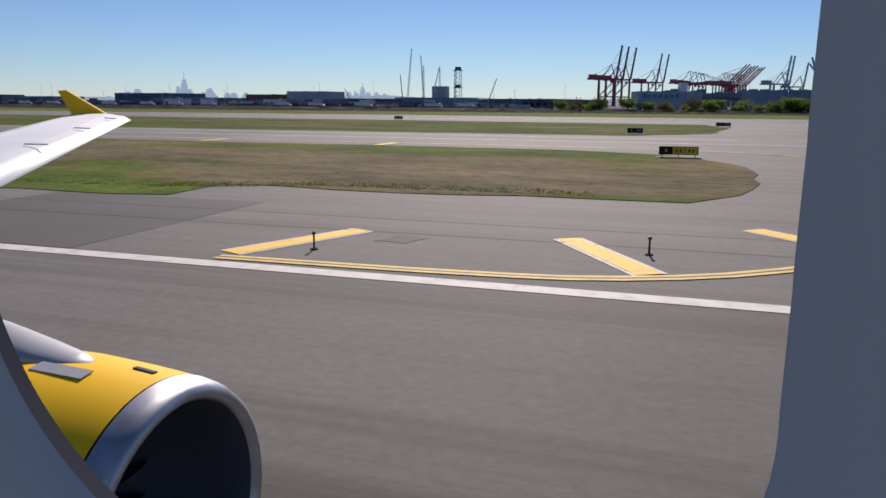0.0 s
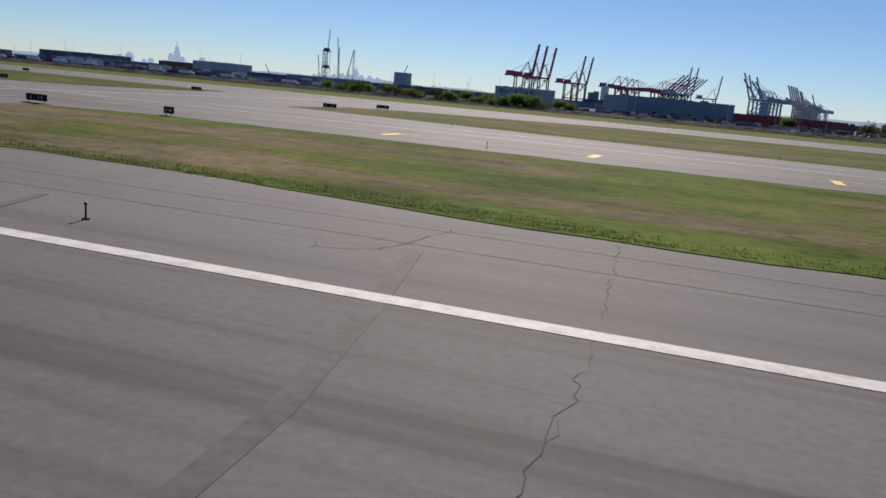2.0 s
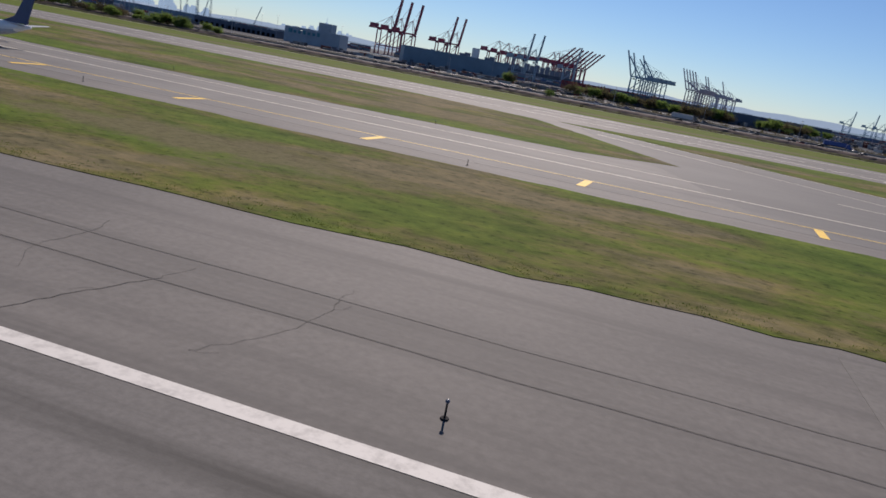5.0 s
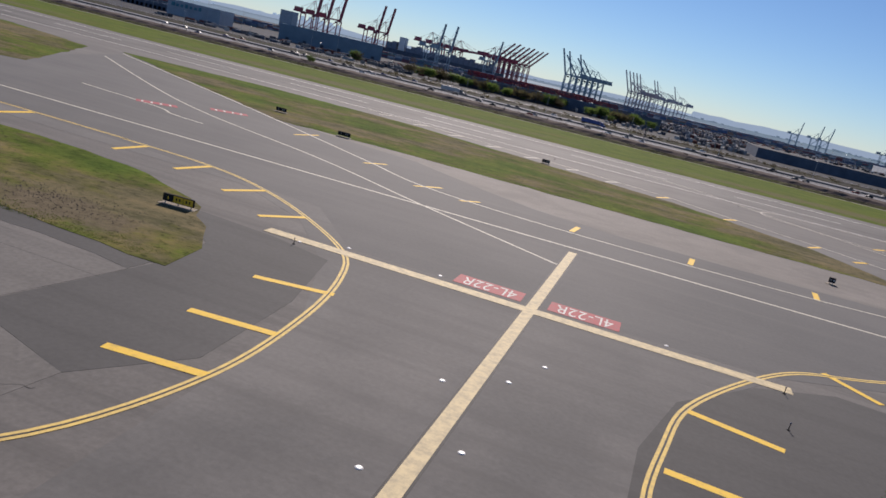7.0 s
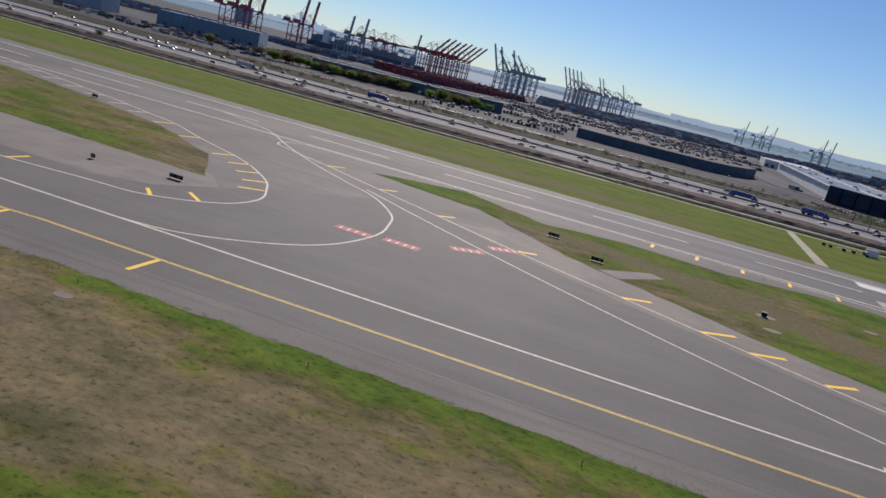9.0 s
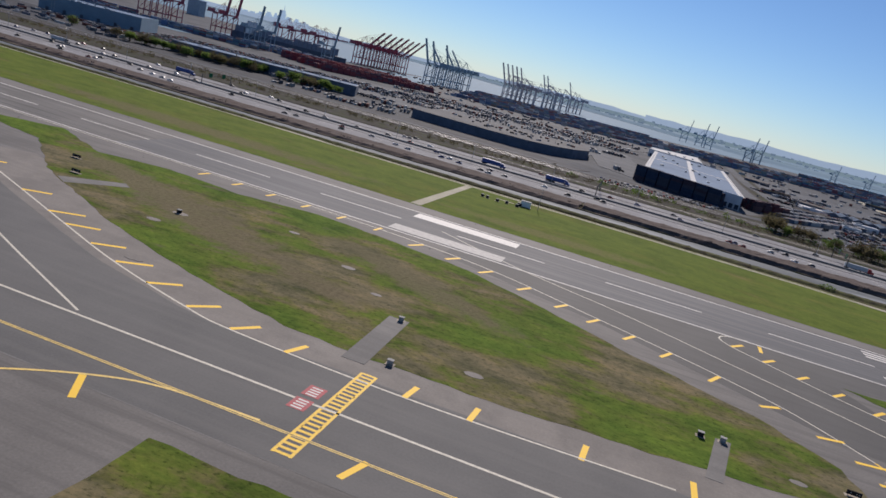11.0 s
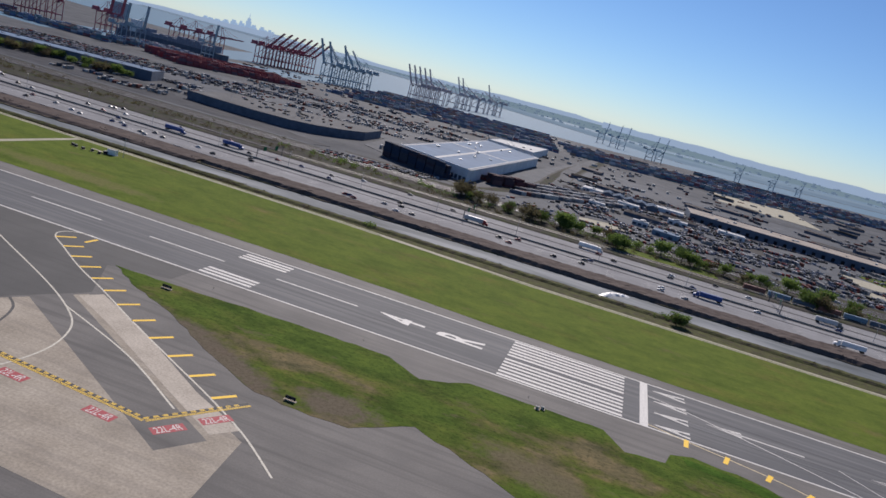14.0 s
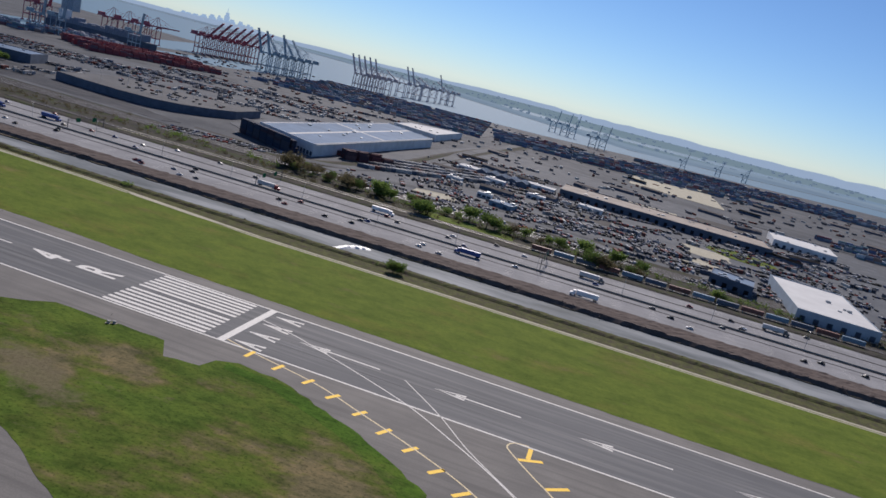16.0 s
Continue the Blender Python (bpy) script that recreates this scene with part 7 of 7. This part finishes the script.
def regional_jet(x, y):
    """A twin-engined regional jet that faces along -x; its nose is at x."""
    s = thing("regional_jet", x, y, 0.03, "white and grey regional jet with a navy tail taxiing", "airplane")
    bm = bmesh.new()
    loft(bm, [ring(a, 0, z, r, r * 1.06) for a, z, r in ((0, 2.75, 0.08), (0.6, 2.85, 0.55), (1.6, 3.0, 0.98), (3.0, 3.2, 1.32), (4.8, 3.3, 1.5), (21, 3.3, 1.5), (25, 3.55, 1.2), (28.5, 3.9, 0.75), (31.6, 4.3, 0.2))])
    part("fuselage", bm, HULL, s, smooth=True)
    bm = bmesh.new()
    loft(bm, [ring(a, 0, z - 0.06, r, r * 0.75) for a, z, r in ((2.4, 2.55, 1.1), (4.8, 2.55, 1.44), (21, 2.55, 1.46), (25, 2.95, 1.15), (28, 3.4, 0.75))])
    part("belly", bm, HULL_GREY, s, "grey lower fuselage", True)
    for side in (-1, 1):
        for k in range(22):
            if k in (8,):
                continue
            bm = bmesh.new()
            w = 5.4 + k * 0.8
            box(bm, w - 0.14, side * 1.45 - 0.06, 3.62, w + 0.14, side * 1.45 + 0.06, 4.0)
            part("cabin_window", bm, GLASS, s)
        bm = bmesh.new()
        blade_wing(bm, [((11.2, side * 1.0, 2.2), (16.4, side * 1.0, 2.2), 0.6), ((13.0, side * 5.0, 2.5), (16.4, side * 5.0, 2.5), 0.38), ((16.2, side * 12.4, 3.1), (17.6, side * 12.4, 3.1), 0.16)])
        part("wing", bm, HULL_GREY, s, smooth=False)
        bm = bmesh.new()
        blade_wing(bm, [((16.4, side * 12.4, 3.1), (17.6, side * 12.4, 3.1), 0.12), ((17.6, side * 13.0, 4.5), (18.2, side * 13.0, 4.5), 0.06)])
        part("winglet", bm, TAIL_BLUE, s)
        eng = bmesh.new()
        loft(eng, [ring(a, side * 4.4, 1.75, r, r) for a, r in ((9.4, 0.72), (9.8, 0.86), (11.5, 0.9), (13.0, 0.7), (13.8, 0.5))])
        nac = part("engine", eng, HULL_GREY, s, smooth=True)
        bm = bmesh.new()
        loft(bm, [ring(a, side * 4.4, 1.75, r, r) for a, r in ((9.34, 0.62), (9.42, 0.6))])
        part("inlet", bm, DARK_FAN, nac)
        bm = bmesh.new()
        blade_wing(bm, [((28.6, side * 0.4, 4.4), (30.8, side * 0.4, 4.4), 0.25), ((30.4, side * 4.9, 4.9), (31.6, side * 4.9, 4.9), 0.1)])
        part("stabiliser", bm, HULL_GREY, s)
        for a in (0.0, 0.6):
            bm = bmesh.new()
            rod(bm, (15.1 + a * 1.2, side * 2.6 - 0.25, 0.5), (15.1 + a * 1.2, side * 2.6 + 0.25, 0.5), 0.5, n=14)
            part("main_wheel", bm, RUBBER, s)
        bm = bmesh.new()
        rod(bm, (15.4, side * 2.6, 0.5), (15.2, side * 2.2, 2.3), 0.14)
        part("main_strut", bm, STEEL, s)
    bm = bmesh.new()
    q = [(24.2, 4.6), (27.6, 6.0), (30.0, 10.0), (32.2, 10.0), (30.6, 4.8)]
    for w in (-0.16, 0.16):
        bm.faces.new([bm.verts.new((a, w, b)) for a, b in q])
    vs = list(bm.verts)
    for k in range(5):
        j = (k + 1) % 5
        bm.faces.new((vs[k], vs[j], vs[5 + j], vs[5 + k]))
    part("tail_fin", bm, TAIL_BLUE, s, "navy tail fin")
    bm = bmesh.new()
    loft(bm, [[(1.5, -0.8, 3.55), (1.5, 0.8, 3.55), (2.3, 0.85, 4.1), (2.3, -0.85, 4.1)], [(1.7, -0.95, 3.5), (1.7, 0.95, 3.5), (2.7, 1.0, 4.02), (2.7, -1.0, 4.02)]])
    part("cockpit_glass", bm, GLASS, s)
    bm = bmesh.new()
    rod(bm, (3.4, 0, 0.4), (3.5, 0, 2.2), 0.11)
    part("nose_strut", bm, STEEL, s)
    for w in (-0.2, 0.2):
        bm = bmesh.new()
        rod(bm, (3.4, w - 0.09, 0.33), (3.4, w + 0.09, 0.33), 0.33, n=14)
        part("nose_wheel", bm, RUBBER, s)
    bm = bmesh.new()
    box(bm, 9.9, -1.56, 2.7, 10.7, -1.44, 4.3)
    part("cabin_door", bm, HULL_GREY, s)
    return s


regional_jet(-926.5, 124)

# the airliner that carries the camera, as it stands on the runway at the start: the flank beside the seat, its wing and engine
EYE = PATH[0][1]
a = thing("airliner", EYE[0], EYE[1], EYE[2], "airliner flank with white wing and yellow engine on the runway", "airplane")
PANEL = plain("cabin_panel", (0.55, 0.53, 0.52), 0.85, spec=0.1, vary=0.08, size=0.3)
WALL_LINING = plain("cabin_lining", (0.74, 0.73, 0.72), 0.8, spec=0.1, vary=0.08, size=0.3)
GASKET = plain("window_gasket", (0.03, 0.033, 0.045), 0.95, spec=0.0)
FAIRING = plain("fairing_grey", (0.36, 0.37, 0.4), 0.45, 0.2, vary=0.15, size=0.5)
SKIN = plain("wing_skin", (0.55, 0.57, 0.6), 0.5, 0.15, vary=0.1, size=1.2)


def rounded(w, h, r_left, r_right, n=18):
    out = []
    for sx, sz, r, a0 in ((1, 1, r_right, 0), (-1, 1, r_left, 90), (-1, -1, r_left, 180), (1, -1, r_right, 270)):
        cx, cz = sx * (w / 2 - r), sz * (h / 2 - r)
        for k in range(n):
            q = radians(a0 + 90 * k / (n - 1))
            out.append((cx + r * math.cos(q), cz + r * math.sin(q)))
    return out


def frame_band(name, inner, outer, y0, y1, material, cx, cz):
    """A rim between two rounded outlines, from depth y0 to y1."""
    bm = bmesh.new()
    rings = [[bm.verts.new((cx + x, y, cz + z)) for x, z in o] for o, y in ((inner, y0), (outer, y0), (outer, y1), (inner, y1))]
    for p, q in zip(rings, rings[1:] + rings[:1]):
        for k in range(len(p)):
            j = (k + 1) % len(p)
            bm.faces.new((p[k], p[j], q[j], q[k]))
    return part(name, bm, material, a)


def flared(name, sections, material):
    """A smooth surround through rounded outlines: width, height, the two corner radii, centre x and z, depth."""
    bm = bmesh.new()
    rings = [[bm.verts.new((cx + x, y, cz + z)) for x, z in rounded(w, h, r0, r1, 26)] for w, h, r0, r1, cx, cz, y in sections]
    for p, q in zip(rings, rings[1:]):
        for k in range(len(p)):
            j = (k + 1) % len(p)
            bm.faces.new((p[k], p[j], q[j], q[k]))
    bmesh.ops.remove_doubles(bm, verts=bm.verts, dist=1e-6)
    return part(name, bm, material, a, smooth=True)


CZ = 0.023
flared("window_seal", [(0.234, 0.334, 0.112, 0.07, -0.087, CZ, 0.172), (0.228, 0.334, 0.11, 0.07, -0.0863, 0.026, 0.166), (0.2168, 0.336, 0.107, 0.07, -0.0852, 0.0295, 0.1583)], GASKET)
flared("window_reveal", [(0.2164, 0.3356, 0.107, 0.07, -0.0852, 0.0295, 0.1586), (0.222, 0.341, 0.109, 0.072, -0.0852, 0.0295, 0.154), (0.24, 0.36, 0.115, 0.08, -0.0852, 0.0295, 0.149), (0.3, 0.42, 0.14, 0.1, -0.0852, 0.0295, 0.1455)], PANEL)
flared("cabin_wall", [(0.2995, 0.4195, 0.14, 0.1, -0.0852, 0.0295, 0.1456), (0.6, 0.8, 0.2, 0.2, -0.0852, 0.0295, 0.145), (1.3, 1.7, 0.3, 0.3, -0.0852, 0.0295, 0.15)], WALL_LINING)
frame_band("outer_skin", rounded(0.258, 0.356, 0.118, 0.075), rounded(1.3, 1.7, 0.02, 0.02), 0.172, 0.178, HULL, -0.092, CZ)
bm = bmesh.new()
loft(bm, [ring(x, -0.3, -2.3, r, r * 0.5, 14) for x, r in ((-5.0, 1.2), (-7, 1.6), (-13, 1.6))])
part("wing_root", bm, HULL, a, smooth=True)
bm = bmesh.new()
rod(bm, (-12.2, 2.3, -2.1), (-12.2, 2.3, -EYE[2] + 0.5), 0.14, n=10)
part("gear_leg", bm, STEEL, a)
for w in (-0.45, 0.45):
    bm = bmesh.new()
    rod(bm, (-12.2, 2.3 + w - 0.2, -EYE[2] + 0.57), (-12.2, 2.3 + w + 0.2, -EYE[2] + 0.57), 0.57, n=20)
    part("gear_wheel", bm, RUBBER, a)
bm = bmesh.new()
blade_wing(bm, [((-5.3, 0.6, -2.15), (-12.4, 0.6, -2.3), 0.9), ((-8.2, 6.4, -1.38), (-12.7, 6.4, -1.5), 0.5), ((-12.5, 14.9, -0.48), (-14.2, 14.9, -0.36), 0.18)])
wing = part("wing", bm, SKIN, a, "white grey swept wing", True)
bm = bmesh.new()
blade_wing(bm, [((-12.5, 14.9, -0.5), (-14.2, 14.9, -0.38), 0.16), ((-13.1, 15.15, -0.4), (-14.3, 15.15, -0.33), 0.06)])
part("wing_tip", bm, WHITE_COAT, wing)
bm = bmesh.new()
q = [(-13.2, -0.42), (-14.35, -0.42), (-14.75, 0.2), (-14.5, 0.22)]
for w in (15.06, 15.12):
    bm.faces.new([bm.verts.new((x, w, z)) for x, z in q])
vs = list(bm.verts)
for k in range(4):
    j = (k + 1) % 4
    bm.faces.new((vs[k], vs[j], vs[4 + j], vs[4 + k]))
part("wing_fence", bm, TAXI_YELLOW, wing, "yellow wing tip fence")
for u in (0.2, 0.45, 0.7, 0.9):
    bm = bmesh.new()
    p, q = Vector((-8.2, 6.4, -1.1)).lerp(Vector((-12.5, 14.9, -0.38)), u), Vector((-12.7, 6.4, -1.35)).lerp(Vector((-14.2, 14.9, -0.3)), u)
    rod(bm, p.lerp(q, 0.06) + Vector((0, 0, 0.02)), p.lerp(q, 0.22) + Vector((0, 0, 0.03)), 0.012, n=4)
    part("slat_joint", bm, STEEL, wing)
EX, EY, EZ = -3.45, 4.17, -3.06


def hoop(bm, sections, n=40):
    rings = [[bm.verts.new(p) for p in ring(EX + x, EY, EZ, r, r, n)] for x, r in sections]
    for p, q in zip(rings, rings[1:]):
        for k in range(n):
            j = (k + 1) % n
            bm.faces.new((p[k], p[j], q[j], q[k]))
    return rings


bm = bmesh.new()
hoop(bm, [(-0.02, 1.077), (-0.2, 1.097), (-0.45, 1.12), (-0.9, 1.15), (-1.8, 1.15), (-2.8, 1.03), (-3.4, 0.9)], 64)
nacelle = part("engine_cowl", bm, TAXI_YELLOW, a, "bright yellow engine cowl", True)
bm = bmesh.new()
hoop(bm, [(0.0, 1.08), (0.1, 1.06), (0.18, 1.025), (0.215, 0.975), (0.195, 0.935), (0.15, 0.912)], 64)
part("inlet_lip", bm, POLISHED, nacelle, "polished metal inlet lip", True)
bm = bmesh.new()
hoop(bm, [(0.15, 0.911), (0.1, 0.9), (-0.15, 0.885), (-0.9, 0.9), (-1.0, 0.3)], 64)
part("inlet_duct", bm, DUCT_GREY, nacelle, "dark grey inlet duct", True)
bm = bmesh.new()
loft(bm, [ring(EX + x, EY, EZ, r, r, 16) for x, r in ((-1.0, 0.3), (-0.75, 0.22), (-0.5, 0.05))])
part("spinner", bm, STEEL, nacelle, smooth=True)
for k in range(18):
    bm = bmesh.new()
    q = k * math.pi / 9
    m = Matrix.Translation((EX - 0.9, EY, EZ)) @ Matrix.Rotation(q, 4, "X")
    v = [bm.verts.new(m @ Vector(p)) for p in ((0.08, -0.05, 0.28), (-0.08, 0.08, 0.28), (-0.12, 0.14, 0.85), (0.06, -0.1, 0.85))]
    bm.faces.new(v)
    bmesh.ops.solidify(bm, geom=bm.faces[:], thickness=0.02)
    part("fan_blade", bm, DARK_FAN, nacelle)
bm = bmesh.new()
loft(bm, [ring(EX + x, EY + 0.1, EZ + z, ry, rz, 20) for x, z, ry, rz in ((-0.62, 1.1, 0.05, 0.02), (-0.8, 1.12, 0.14, 0.05), (-1.1, 1.15, 0.2, 0.08), (-1.6, 1.21, 0.24, 0.14), (-2.4, 1.28, 0.27, 0.2), (-4.2, 1.42, 0.28, 0.24))])
part("pylon_fairing", bm, FAIRING, nacelle, "silver pylon fairing", True)
bm = bmesh.new()
m = Matrix.Translation((EX - 0.23, EY + 0.17, EZ + 1.092)) @ Matrix.Rotation(radians(-9), 4, "X") @ Matrix.Rotation(radians(6), 4, "Y")
bmesh.ops.create_cube(bm, size=1.0, matrix=m @ Matrix.Diagonal((0.18, 0.05, 0.012, 1)))
part("vent_slot", bm, DARK_FAN, nacelle)

bm = bmesh.new()
m = Matrix.Translation((EX - 0.72, EY - 0.12, EZ + 1.137)) @ Matrix.Rotation(radians(6.1), 4, "X") @ Matrix.Rotation(radians(2.5), 4, "Y")
bmesh.ops.create_cube(bm, size=1.0, matrix=m @ Matrix.Diagonal((0.46, 0.13, 0.008, 1)))
part("cowl_latch_panel", bm, FAIRING, nacelle, "grey hatch panel beside the pylon")
